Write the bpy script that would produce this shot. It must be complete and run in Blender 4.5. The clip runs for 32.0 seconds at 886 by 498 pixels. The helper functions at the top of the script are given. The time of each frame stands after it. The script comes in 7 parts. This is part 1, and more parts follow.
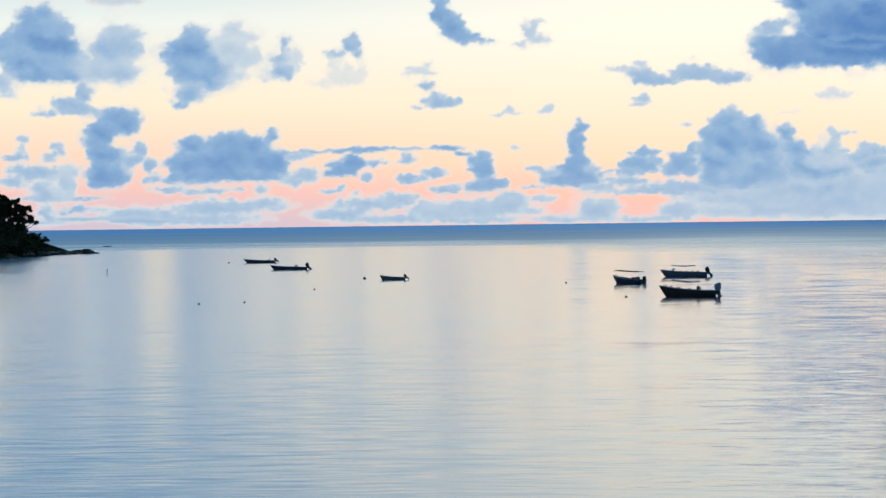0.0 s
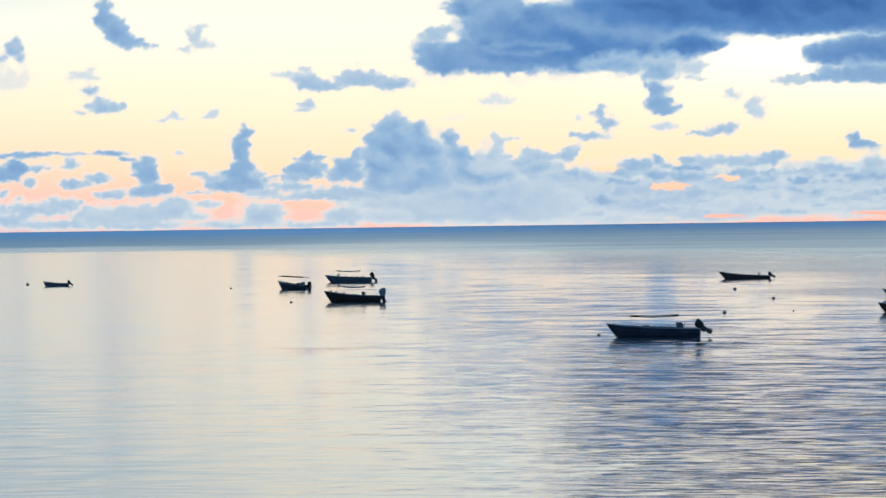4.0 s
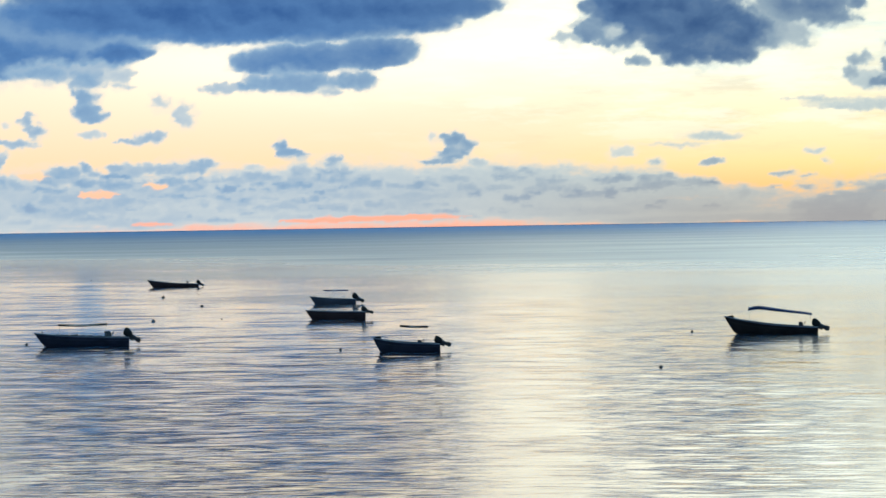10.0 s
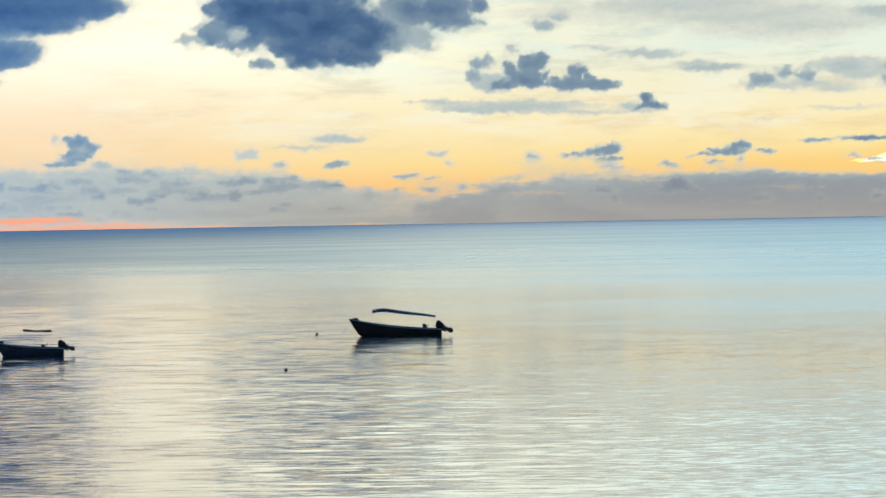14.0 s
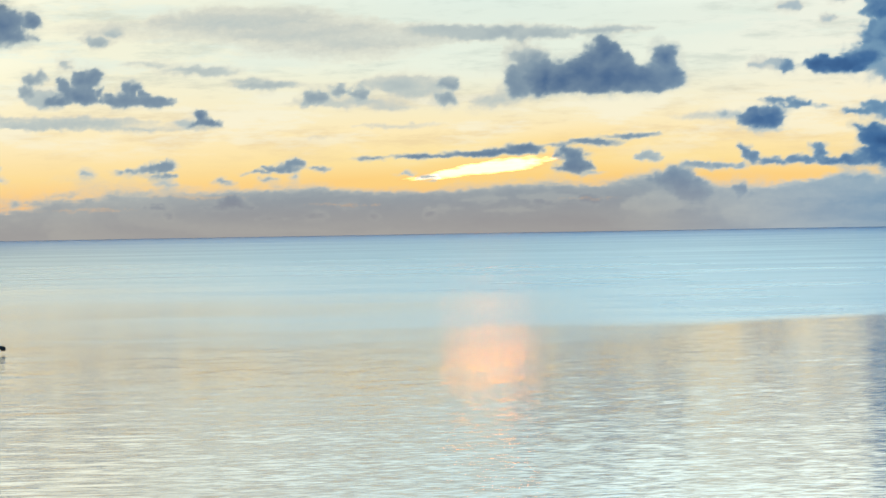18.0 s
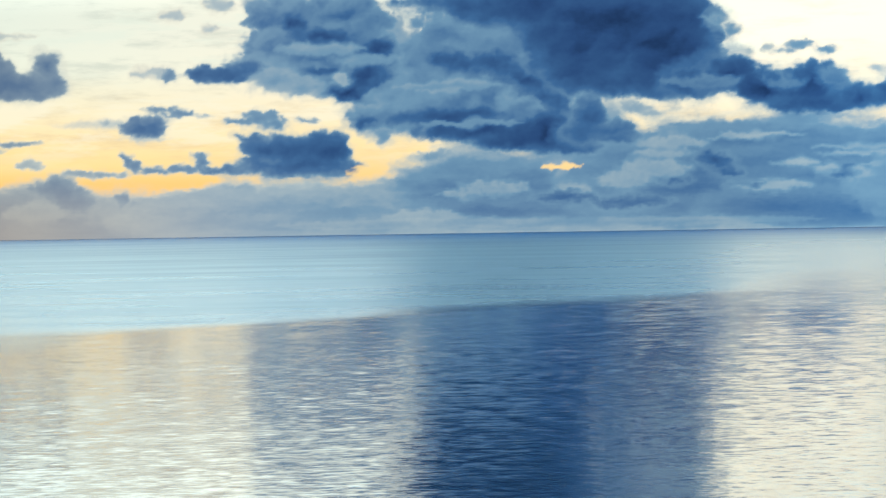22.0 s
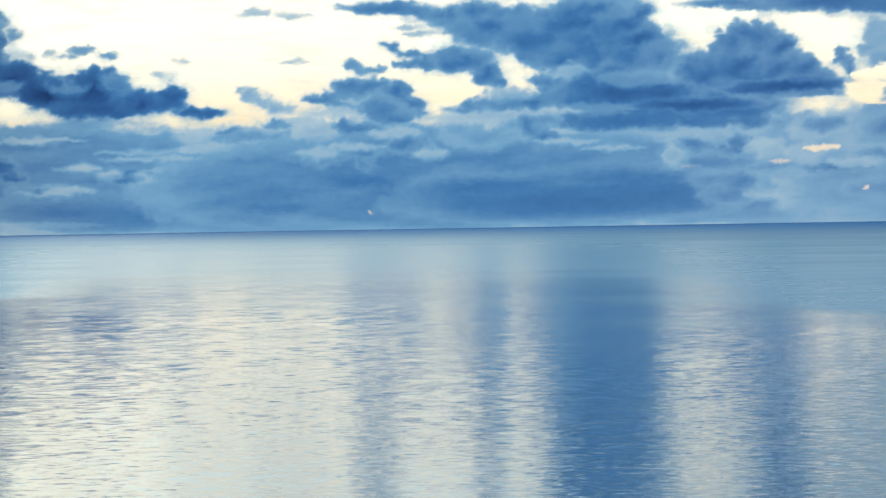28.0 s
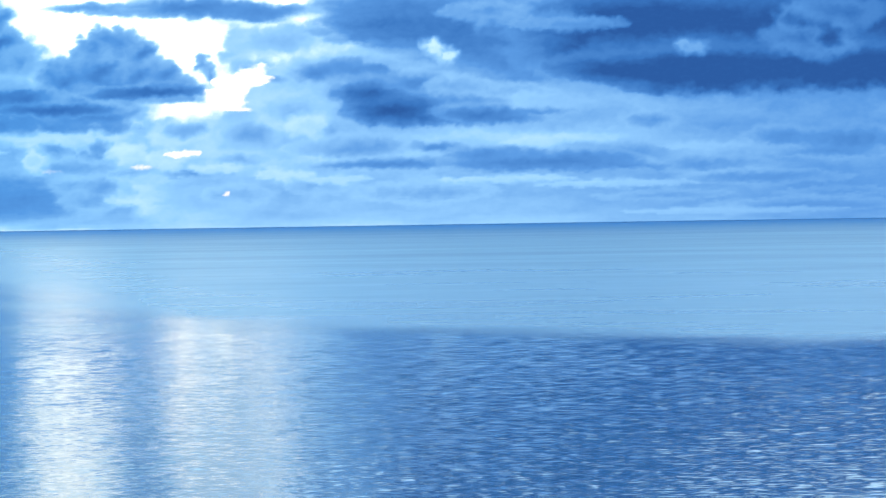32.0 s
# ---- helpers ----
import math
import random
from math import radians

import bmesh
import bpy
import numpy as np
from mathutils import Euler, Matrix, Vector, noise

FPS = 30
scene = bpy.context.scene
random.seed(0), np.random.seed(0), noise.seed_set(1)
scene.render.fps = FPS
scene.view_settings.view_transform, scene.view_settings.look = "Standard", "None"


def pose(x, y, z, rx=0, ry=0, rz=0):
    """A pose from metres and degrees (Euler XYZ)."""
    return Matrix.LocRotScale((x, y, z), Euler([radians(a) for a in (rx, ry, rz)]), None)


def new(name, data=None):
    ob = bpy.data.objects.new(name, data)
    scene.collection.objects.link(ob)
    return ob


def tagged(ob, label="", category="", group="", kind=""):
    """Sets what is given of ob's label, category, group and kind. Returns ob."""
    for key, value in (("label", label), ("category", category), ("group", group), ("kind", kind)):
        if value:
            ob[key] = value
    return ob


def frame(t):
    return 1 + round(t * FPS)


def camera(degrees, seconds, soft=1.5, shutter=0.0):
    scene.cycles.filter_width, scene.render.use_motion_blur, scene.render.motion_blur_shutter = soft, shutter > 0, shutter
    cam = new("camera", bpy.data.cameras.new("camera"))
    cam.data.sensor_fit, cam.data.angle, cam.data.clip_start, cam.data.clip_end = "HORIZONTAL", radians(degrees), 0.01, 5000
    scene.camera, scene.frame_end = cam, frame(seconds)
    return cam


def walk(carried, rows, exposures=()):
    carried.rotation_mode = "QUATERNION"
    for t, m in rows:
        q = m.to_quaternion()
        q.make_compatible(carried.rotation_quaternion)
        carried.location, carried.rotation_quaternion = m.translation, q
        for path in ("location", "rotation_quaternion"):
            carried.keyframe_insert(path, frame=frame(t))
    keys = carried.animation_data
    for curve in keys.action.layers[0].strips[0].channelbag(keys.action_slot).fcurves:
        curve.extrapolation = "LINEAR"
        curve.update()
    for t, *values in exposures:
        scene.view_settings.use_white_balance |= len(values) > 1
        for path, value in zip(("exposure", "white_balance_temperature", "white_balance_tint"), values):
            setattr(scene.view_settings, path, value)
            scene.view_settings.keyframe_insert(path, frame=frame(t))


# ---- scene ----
EYE_Z = 8.0
cam = camera(15.723, 32.0)


def aim(bearing, pitch, roll):
    """The tripod head's pose: bearing clockwise from +y, pitch up and lean, in degrees."""
    return pose(0, 0, EYE_Z, 90 + pitch, 0, -bearing) @ pose(0, 0, 0, 0, 0, roll)


walk(cam, [
    (0.0, aim(0.000, -0.517, -0.732)),
    (0.5, aim(0.539, -0.533, -0.781)),
    (1.0, aim(1.174, -0.517, -0.811)),
    (1.5, aim(2.175, -0.517, -0.825)),
    (2.0, aim(3.348, -0.502, -0.828)),
    (2.5, aim(4.138, -0.513, -0.815)),
    (3.0, aim(4.721, -0.505, -0.793)),
    (3.5, aim(5.279, -0.497, -0.788)),
    (5.5, aim(8.379, -0.502, -0.795)),
    (6.0, aim(9.064, -0.498, -0.818)),
    (6.5, aim(9.819, -0.497, -0.857)),
    (7.0, aim(10.517, -0.504, -0.891)),
    (7.5, aim(11.359, -0.497, -0.901)),
    (8.0, aim(12.334, -0.488, -0.901)),
    (8.5, aim(13.323, -0.472, -0.901)),
    (9.0, aim(14.291, -0.465, -0.904)),
    (9.5, aim(15.183, -0.465, -0.905)),
    (10.0, aim(16.160, -0.494, -0.901)),
    (10.5, aim(16.918, -0.501, -0.891)),
    (11.0, aim(17.625, -0.497, -0.893)),
    (11.5, aim(18.390, -0.488, -0.895)),
    (12.0, aim(19.477, -0.487, -0.914)),
    (12.5, aim(20.391, -0.509, -0.947)),
    (13.0, aim(21.300, -0.524, -0.972)),
    (13.5, aim(22.197, -0.535, -0.996)),
    (15.5, aim(24.746, -0.600, -1.025)),
    (16.0, aim(25.795, -0.605, -1.054)),
    (16.5, aim(26.732, -0.568, -1.051)),
    (17.0, aim(28.102, -0.485, -1.014)),
    (17.5, aim(29.266, -0.432, -0.974)),
    (18.0, aim(30.803, -0.369, -0.956)),
    (18.5, aim(32.597, -0.338, -0.950)),
    (19.0, aim(33.896, -0.333, -0.945)),
    (19.5, aim(35.060, -0.317, -0.951)),
    (20.0, aim(36.786, -0.297, -0.942)),
    (20.5, aim(37.959, -0.312, -0.925)),
    (21.0, aim(39.119, -0.315, -0.904)),
    (21.5, aim(40.531, -0.333, -0.908)),
    (22.0, aim(41.806, -0.374, -0.896)),
    (22.5, aim(43.016, -0.384, -0.864)),
    (23.0, aim(44.174, -0.383, -0.838)),
    (23.5, aim(45.361, -0.399, -0.872)),
    (24.0, aim(46.132, -0.412, -0.916)),
    (24.5, aim(47.289, -0.400, -0.947)),
    (25.0, aim(48.823, -0.401, -0.938)),
    (25.5, aim(49.651, -0.421, -0.917)),
    (27.5, aim(53.800, -0.446, -0.927)),
    (28.0, aim(54.566, -0.465, -0.942)),
    (28.5, aim(55.526, -0.455, -0.949)),
    (29.0, aim(56.689, -0.478, -0.947)),
    (29.5, aim(58.022, -0.484, -0.937)),
    (30.0, aim(59.836, -0.504, -0.918)),
    (30.5, aim(61.527, -0.531, -0.910)),
    (31.0, aim(63.078, -0.543, -0.906)),
    (31.5, aim(64.553, -0.539, -0.904)),
    (32.0, aim(65.935, -0.536, -0.896)),
], exposures=[
    (0.0, 0.14, 6850, 9), (3.0, 0.2, 7050, 8), (6.0, 0.26, 7050, 8), (9.0, 0.18, 7200, 7), (11.0, 0.03, 7350, 7), (13.0, -0.08, 7500, 6), (17.0, -0.1, 7550, 8),
    (18.0, -0.1, 7600, 8), (19.0, -0.2, 7700, 8), (20.0, -0.27, 7950, 9), (21.0, -0.25, 8050, 9), (22.5, 0.1, 7800, 8), (24.5, 0.27, 7550, 7), (26.0, 0.11, 7500, 7), (28.0, -0.02, 7450, 8), (30.0, 0.32, 7150, 8), (31.0, 0.56, 7000, 8), (32.0, 0.74, 6750, 8),
])

# ---------- world ----------
# Dusk: the sun is behind the low bank of cloud in the gold part of the sky.
world = bpy.data.worlds.new("world")
scene.world = world
world.use_nodes = True
wn = world.node_tree.nodes
sky_tex = wn.new("ShaderNodeTexSky")
sky_tex.sky_type = "NISHITA"
sky_tex.sun_disc = False
sky_tex.sun_elevation = radians(1.0)
sky_tex.sun_rotation = radians(31.5)
world.node_tree.links.new(sky_tex.outputs[0], wn["Background"].inputs[0])
wn["Background"].inputs[1].default_value = 0.1

EDGE = 4825.0          # radius at which sea and sky meet
SUN_AZ = 31.5


# ---------- material helpers ----------
def lin(r, g, b):
    """Linear colour from 8-bit display values."""
    return tuple((c / 255 / 12.92 if c <= 10 else ((c / 255 + 0.055) / 1.055) ** 2.4) for c in (r, g, b)) + (1.0,)


class Nodes:
    """Short-hand for building a node tree."""

    def __init__(self, name):
        self.mat = bpy.data.materials.new(name)
        self.mat.use_nodes = True
        self.tree = self.mat.node_tree
        self.tree.nodes.clear()
        self.out = self.tree.nodes.new("ShaderNodeOutputMaterial")

    def add(self, kind, **props):
        n = self.tree.nodes.new(kind)
        for k, v in props.items():
            setattr(n, k, v)
        return n

    def link(self, a, b):
        self.tree.links.new(a, b)

    def put(self, socket, v):
        if isinstance(v, (int, float, tuple, list)):
            socket.default_value = v
        else:
            self.link(v, socket)

    def math(self, op, a, b=0.0, c=0.0, clamp=False):
        n = self.add("ShaderNodeMath", operation=op, use_clamp=clamp)
        for s, v in zip(n.inputs, (a, b, c)):
            self.put(s, v)
        return n.outputs[0]

    def mix(self, f, a, b, blend="MIX"):
        n = self.add("ShaderNodeMix", data_type="RGBA", blend_type=blend)
        self.put(n.inputs[0], f)
        self.put(n.inputs[6], a)
        self.put(n.inputs[7], b)
        return n.outputs[2]

    def ramp(self, f, stops, interp="EASE"):
        n = self.add("ShaderNodeValToRGB")
        n.color_ramp.interpolation = interp
        e = n.color_ramp.elements
        while len(e) < len(stops):
            e.new(0.5)
        for k, (p, c) in zip(e, stops):
            k.position = p
            k.color = c if len(c) == 4 else lin(*c)
        self.put(n.inputs[0], f)
        return n.outputs[0]

    def smooth(self, v, a, b):
        n = self.add("ShaderNodeMapRange", interpolation_type="SMOOTHSTEP")
        self.put(n.inputs[0], v)
        n.inputs[1].default_value, n.inputs[2].default_value = a, b
        return n.outputs[0]

    def noise(self, vec, scale, detail=4.0, rough=0.55, lac=2.0, out=0):
        n = self.add("ShaderNodeTexNoise")
        self.put(n.inputs["Vector"], vec)
        n.inputs["Scale"].default_value = scale
        n.inputs["Detail"].default_value = detail
        n.inputs["Roughness"].default_value = rough
        n.inputs["Lacunarity"].default_value = lac
        return n.outputs[out]


def paint(name, rgb, rough=0.5, metal=0.0, vary=0.25, scale=6.0, bump=0.01, gloss=0.25):
    """A worn painted or plain surface: two scales of tone, scuffs in the gloss and a fine relief."""
    n = Nodes(name)
    co = n.add("ShaderNodeTexCoord").outputs["Object"]
    big = n.noise(co, scale * 0.25, 3)
    fine = n.noise(co, scale * 6, 5, 0.65)
    f = n.math("ADD", n.math("MULTIPLY", big, 0.6), n.math("MULTIPLY", fine, 0.4))
    col = n.mix(n.smooth(f, 0.3, 0.72), tuple(c * (1 - vary) for c in rgb) + (1,), tuple(min(1, c * (1 + vary)) for c in rgb) + (1,))
    b = n.add("ShaderNodeBsdfPrincipled")
    n.link(col, b.inputs["Base Color"])
    n.link(n.math("MULTIPLY_ADD", fine, 0.25, rough - 0.12, True), b.inputs["Roughness"])
    b.inputs["Metallic"].default_value = metal
    b.inputs["Specular IOR Level"].default_value = gloss
    bp = n.add("ShaderNodeBump")
    bp.inputs["Strength"].default_value = 0.4
    bp.inputs["Distance"].default_value = bump
    n.link(fine, bp.inputs["Height"])
    n.link(bp.outputs[0], b.inputs["Normal"])
    n.link(b.outputs[0], n.out.inputs[0])
    return n.mat


# ---------- sky ----------
def sky_material():
    """Evening sky: clear air graded by height and bearing, and the clouds' cover and tone laid over it."""
    n = Nodes("evening_sky")
    pos = n.add("ShaderNodeNewGeometry").outputs["Position"]
    sep = n.add("ShaderNodeSeparateXYZ")
    n.link(pos, sep.inputs[0])
    x, y, z = sep.outputs
    az = n.math("MULTIPLY", n.math("ARCTAN2", x, y), 180 / math.pi)
    hor = n.math("SQRT", n.math("ADD", n.math("MULTIPLY", x, x), n.math("MULTIPLY", y, y)))
    el = n.math("MULTIPLY", n.math("ARCTAN2", n.math("SUBTRACT", z, EYE_Z), hor), 180 / math.pi)
    h = n.math("DIVIDE", el, 8.0)
    # clear-air colours by height, at bearings round the bay
    airs = [
        (-6, [(0.0, (204, 192, 210)), (0.07, (236, 194, 192)), (0.14, (243, 210, 192)), (0.26, (246, 231, 208)), (0.45, (229, 237, 236)), (0.62, (174, 202, 223)), (1.0, (122, 164, 203))]),
        (5, [(0.0, (238, 192, 190)), (0.06, (255, 198, 178)), (0.13, (254, 221, 192)), (0.24, (255, 233, 210)), (0.42, (252, 246, 234)), (0.62, (236, 238, 230)), (1.0, (214, 224, 226))]),
        (15, [(0.0, (255, 176, 158)), (0.05, (255, 192, 168)), (0.13, (254, 224, 190)), (0.22, (255, 236, 214)), (0.34, (255, 248, 238)), (0.62, (252, 244, 226)), (1.0, (250, 238, 214))]),
        (23, [(0.0, (255, 186, 140)), (0.06, (255, 204, 140)), (0.12, (255, 229, 170)), (0.2, (255, 244, 210)), (0.38, (246, 252, 240)), (0.62, (240, 247, 238)), (1.0, (236, 238, 222))]),
        (32, [(0.0, (255, 190, 130)), (0.11, (255, 214, 140)), (0.15, (255, 235, 176)), (0.22, (255, 243, 206)), (0.36, (234, 250, 249)), (0.62, (214, 240, 249)), (1.0, (192, 226, 238))]),
        (45, [(0.0, (232, 208, 190)), (0.1, (255, 220, 156)), (0.2, (255, 241, 202)), (0.3, (255, 252, 240)), (0.45, (255, 255, 252)), (0.62, (248, 248, 234)), (1.0, (214, 226, 222))]),
        (60, [(0.0, (215, 220, 230)), (0.1, (245, 228, 218)), (0.2, (255, 240, 214)), (0.32, (255, 251, 234)), (0.48, (253, 254, 248)), (0.62, (226, 234, 234)), (1.0, (160, 196, 226))]),
    ]
    air = None
    for (a, stops), prev in zip(airs, [None] + airs):
        c = n.ramp(h, stops, "LINEAR")
        air = c if air is None else n.mix(n.smooth(az, prev[0], a), air, c)
    # bright gap round the hidden sun
    da = n.math("DIVIDE", n.math("SUBTRACT", az, SUN_AZ), 1.3)
    de = n.math("DIVIDE", n.math("SUBTRACT", n.math("SUBTRACT", el, 1.05), n.math("MULTIPLY", da, 0.16)), n.math("MAXIMUM", n.math("MULTIPLY_ADD", da, 0.05, 0.12), 0.05))
    wisp = n.add("ShaderNodeCombineXYZ")
    n.link(az, wisp.inputs[0])
    n.link(n.math("MULTIPLY", el, 5.0), wisp.inputs[1])
    ragged = n.math("MULTIPLY", n.math("SUBTRACT", n.noise(wisp.outputs[0], 2.0, 4), 0.5), 2.2)
    gap = n.smooth(n.math("ADD", ragged, n.math("ADD", n.math("MULTIPLY", da, da), n.math("MULTIPLY", de, de))), 1.5, 0.0)
    # thin high streaks in the clear air
    streaks = n.math("MULTIPLY", n.smooth(n.noise(wisp.outputs[0], 0.55, 5, 0.65), 0.46, 0.7), n.math("MULTIPLY", n.smooth(az, 14.0, 22.0), n.smooth(el, 0.8, 1.8)))
    air = n.mix(n.math("MULTIPLY", streaks, 0.5), air, n.mix(n.smooth(el, 1.6, 3.0), lin(224, 204, 176), lin(186, 206, 212)))
    pale = n.math("MULTIPLY", n.smooth(n.noise(wisp.outputs[0], 0.42, 5, 0.65), 0.47, 0.62), n.math("MULTIPLY", n.smooth(az, 12.0, 20.0), n.smooth(el, 0.9, 2.0)))
    air = n.mix(n.math("MULTIPLY", pale, 0.75), air, n.mix(n.smooth(el, 2.0, 3.2), lin(250, 252, 240), lin(228, 247, 249)))
    halo = n.smooth(n.math("ADD", n.math("MULTIPLY", da, da), n.math("MULTIPLY", n.math("MULTIPLY", de, de), 0.5)), 7.0, 0.5)
    air = n.mix(n.math("MULTIPLY", halo, 0.55), air, lin(255, 222, 150))
    gap_glow = n.math("MULTIPLY", gap, 0.95)
    air = n.mix(gap_glow, air, lin(255, 142, 66))
    # the part of the sky away from the sunset is dim
    away = n.smooth(n.math("ABSOLUTE", n.math("SUBTRACT", az, 30.0)), 46.0, 75.0)
    air = n.mix(away, air, lin(95, 125, 165))
    high = n.math("ADD", n.math("MULTIPLY", n.smooth(el, 8.0, 18.0), n.smooth(az, 28.0, 22.0)), n.math("MULTIPLY", n.smooth(el, 5.5, 13.0), n.smooth(az, 22.0, 28.0)))
    air = n.mix(high, air, n.mix(n.smooth(az, 20.0, 28.0), lin(150, 206, 242), n.mix(n.smooth(az, 56.0, 64.0), lin(140, 203, 243), lin(138, 199, 249))))
    # clouds
    cover = n.add("ShaderNodeAttribute", attribute_name="cover").outputs["Fac"]
    # the thickness attribute holds painted tone, lit upper sides included
    tone = n.add("ShaderNodeAttribute", attribute_name="thickness").outputs["Fac"]
    vec = n.add("ShaderNodeCombineXYZ")
    n.link(n.math("MULTIPLY", az, 1.0), vec.inputs[0])
    n.link(n.math("MULTIPLY", el, 1.6), vec.inputs[1])
    fine = n.noise(vec.outputs[0], 9.0, 5, 0.6)
    fray = n.math("SUBTRACT", fine, 0.5)
    cover = n.smooth(n.math("MULTIPLY_ADD", fray, n.math("MULTIPLY", n.math("MULTIPLY", cover, n.math("SUBTRACT", 1.0, cover)), 1.3), cover), 0.05, 0.95)
    # cloud tone darkened by bearing towards the far end of the bay
    tone = n.math("MULTIPLY_ADD", fray, 0.045, n.math("MULTIPLY_ADD", n.math("MULTIPLY", n.smooth(az, 66.0, 74.0), n.math("SUBTRACT", 1.0, tone)), 0.35, tone), True)
    cloud = n.ramp(tone, [(0.0, (236, 232, 226)), (0.25, (194, 209, 224)), (0.5, (136, 172, 211)), (0.75, (80, 127, 188)), (0.9, (52, 96, 160)), (1.0, (40, 78, 136))], "LINEAR")
    deep_blue = n.ramp(tone, [(0.0, (226, 232, 234)), (0.25, (176, 206, 230)), (0.5, (110, 166, 214)), (0.75, (58, 120, 185)), (0.92, (40, 90, 156)), (1.0, (26, 64, 120))], "LINEAR")
    cloud = n.mix(n.smooth(az, 30.0, 46.0), cloud, deep_blue)
    # the far deck is paler and milder
    mild = n.ramp(tone, [(0.0, (226, 232, 236)), (0.25, (172, 203, 228)), (0.5, (119, 167, 212)), (0.75, (71, 124, 186)), (0.92, (44, 94, 158)), (1.0, (32, 72, 132))], "LINEAR")
    cloud = n.mix(n.smooth(az, 56.0, 63.0), cloud, mild)
    # the heaviest cloud, in the middle of the bay, is slate-dark underneath
    slate = n.ramp(tone, [(0.0, (226, 232, 232)), (0.25, (170, 196, 216)), (0.5, (104, 153, 197)), (0.75, (55, 107, 167)), (0.92, (37, 77, 135)), (1.0, (25, 55, 102))], "LINEAR")
    cloud = n.mix(n.math("MULTIPLY", n.smooth(az, 36.0, 40.5), n.smooth(az, 50.0, 46.0)), cloud, slate)
    # towards the sun the clouds take a greyer, warmer light
    grey = n.ramp(tone, [(0.0, (236, 236, 226)), (0.25, (180, 201, 210)), (0.5, (130, 150, 168)), (0.75, (78, 102, 134)), (0.9, (50, 78, 118)), (1.0, (38, 64, 104))], "LINEAR")
    # low cloud is veiled by the air in front of it
    sunward = n.math("MULTIPLY", n.smooth(az, 12.0, 22.0), n.smooth(az, 41.0, 33.0))
    cloud = n.mix(n.math("MULTIPLY", sunward, 0.6), cloud, grey)
    veil = n.math("MULTIPLY", n.smooth(el, 1.3, -0.1), n.math("MULTIPLY_ADD", n.smooth(az, 33.0, 42.0), -0.19, n.math("MULTIPLY_ADD", sunward, 0.38, n.math("MULTIPLY_ADD", n.smooth(az, 4.0, -2.0), -0.2, 0.24))))
    cloud = n.mix(veil, cloud, n.mix(sunward, n.mix(n.smooth(az, 40.0, 50.0), lin(198, 208, 222), lin(140, 180, 216)), lin(176, 167, 164)))
    # unseen cloud overhead is recoloured darker and greyer, so the ripples mirror grey
    cloud = n.mix(n.math("MULTIPLY", n.smooth(el, 3.85, 4.5), n.math("MULTIPLY", n.smooth(az, 30.0, 24.0), 0.85)), cloud, n.mix(n.smooth(az, 7.0, 12.0), lin(76, 80, 90), lin(54, 62, 86)))
    cloud = n.mix(n.math("MULTIPLY", away, 0.5), cloud, lin(70, 95, 135))
    col = n.mix(cover, air, cloud)
    em = n.add("ShaderNodeEmission")
    n.link(col, em.inputs[0])
    # clear air near the sun, and unseen sky overhead, boosted to brighten the water
    clear = n.math("SUBTRACT", 1.0, cover)
    upper = n.math("MULTIPLY", n.smooth(el, 3.8, 6.5), n.math("MULTIPLY", n.math("SUBTRACT", 1.0, away), clear))
    glare = n.math("MULTIPLY", clear, n.math("MULTIPLY", n.math("SUBTRACT", n.smooth(az, 6.0, 14.0), n.math("MULTIPLY", n.smooth(az, 20.0, 25.0), n.smooth(az, 43.0, 39.0))), n.smooth(el, 1.6, 3.4)))
    power = n.math("MULTIPLY_ADD", n.math("MULTIPLY", upper, n.math("MULTIPLY", n.math("MULTIPLY", n.smooth(az, 60.0, 48.0), n.math("MULTIPLY_ADD", n.smooth(az, 45.0, 48.0), -0.4, 1.0)), n.math("MULTIPLY_ADD", n.smooth(az, 2.0, 11.0), 0.2, n.math("MULTIPLY_ADD", n.smooth(az, 16.0, 24.0), 0.6, 0.2)))), 1.2, n.math("MULTIPLY_ADD", glare, 0.22, 1.0))
    # unseen sky by the sunset, boosted for brighter near water; dimmer towards the zenith
    reflect_boost = n.math("MULTIPLY", n.math("MULTIPLY", n.smooth(az, 32.0, 35.0), n.smooth(az, 42.5, 40.0)), n.smooth(el, 3.7, 5.2))
    power = n.math("MULTIPLY_ADD", n.math("MULTIPLY", reflect_boost, clear), 0.45, power)
    crown = n.math("MULTIPLY_ADD", n.smooth(el, 10.0, 20.0), -0.6, 1.0)
    power = n.math("MULTIPLY_ADD", n.math("MULTIPLY", n.math("MULTIPLY", high, crown), n.math("MULTIPLY", clear, n.math("SUBTRACT", 1.0, away))), 1.35, power)
    n.link(n.math("MULTIPLY_ADD", n.math("MULTIPLY", n.math("POWER", gap_glow, 3.0), clear), 19.0, power), em.inputs[1])
    n.link(em.outputs[0], n.out.inputs[0])
    n.mat.cycles.emission_sampling = "NONE"
    return n.mat


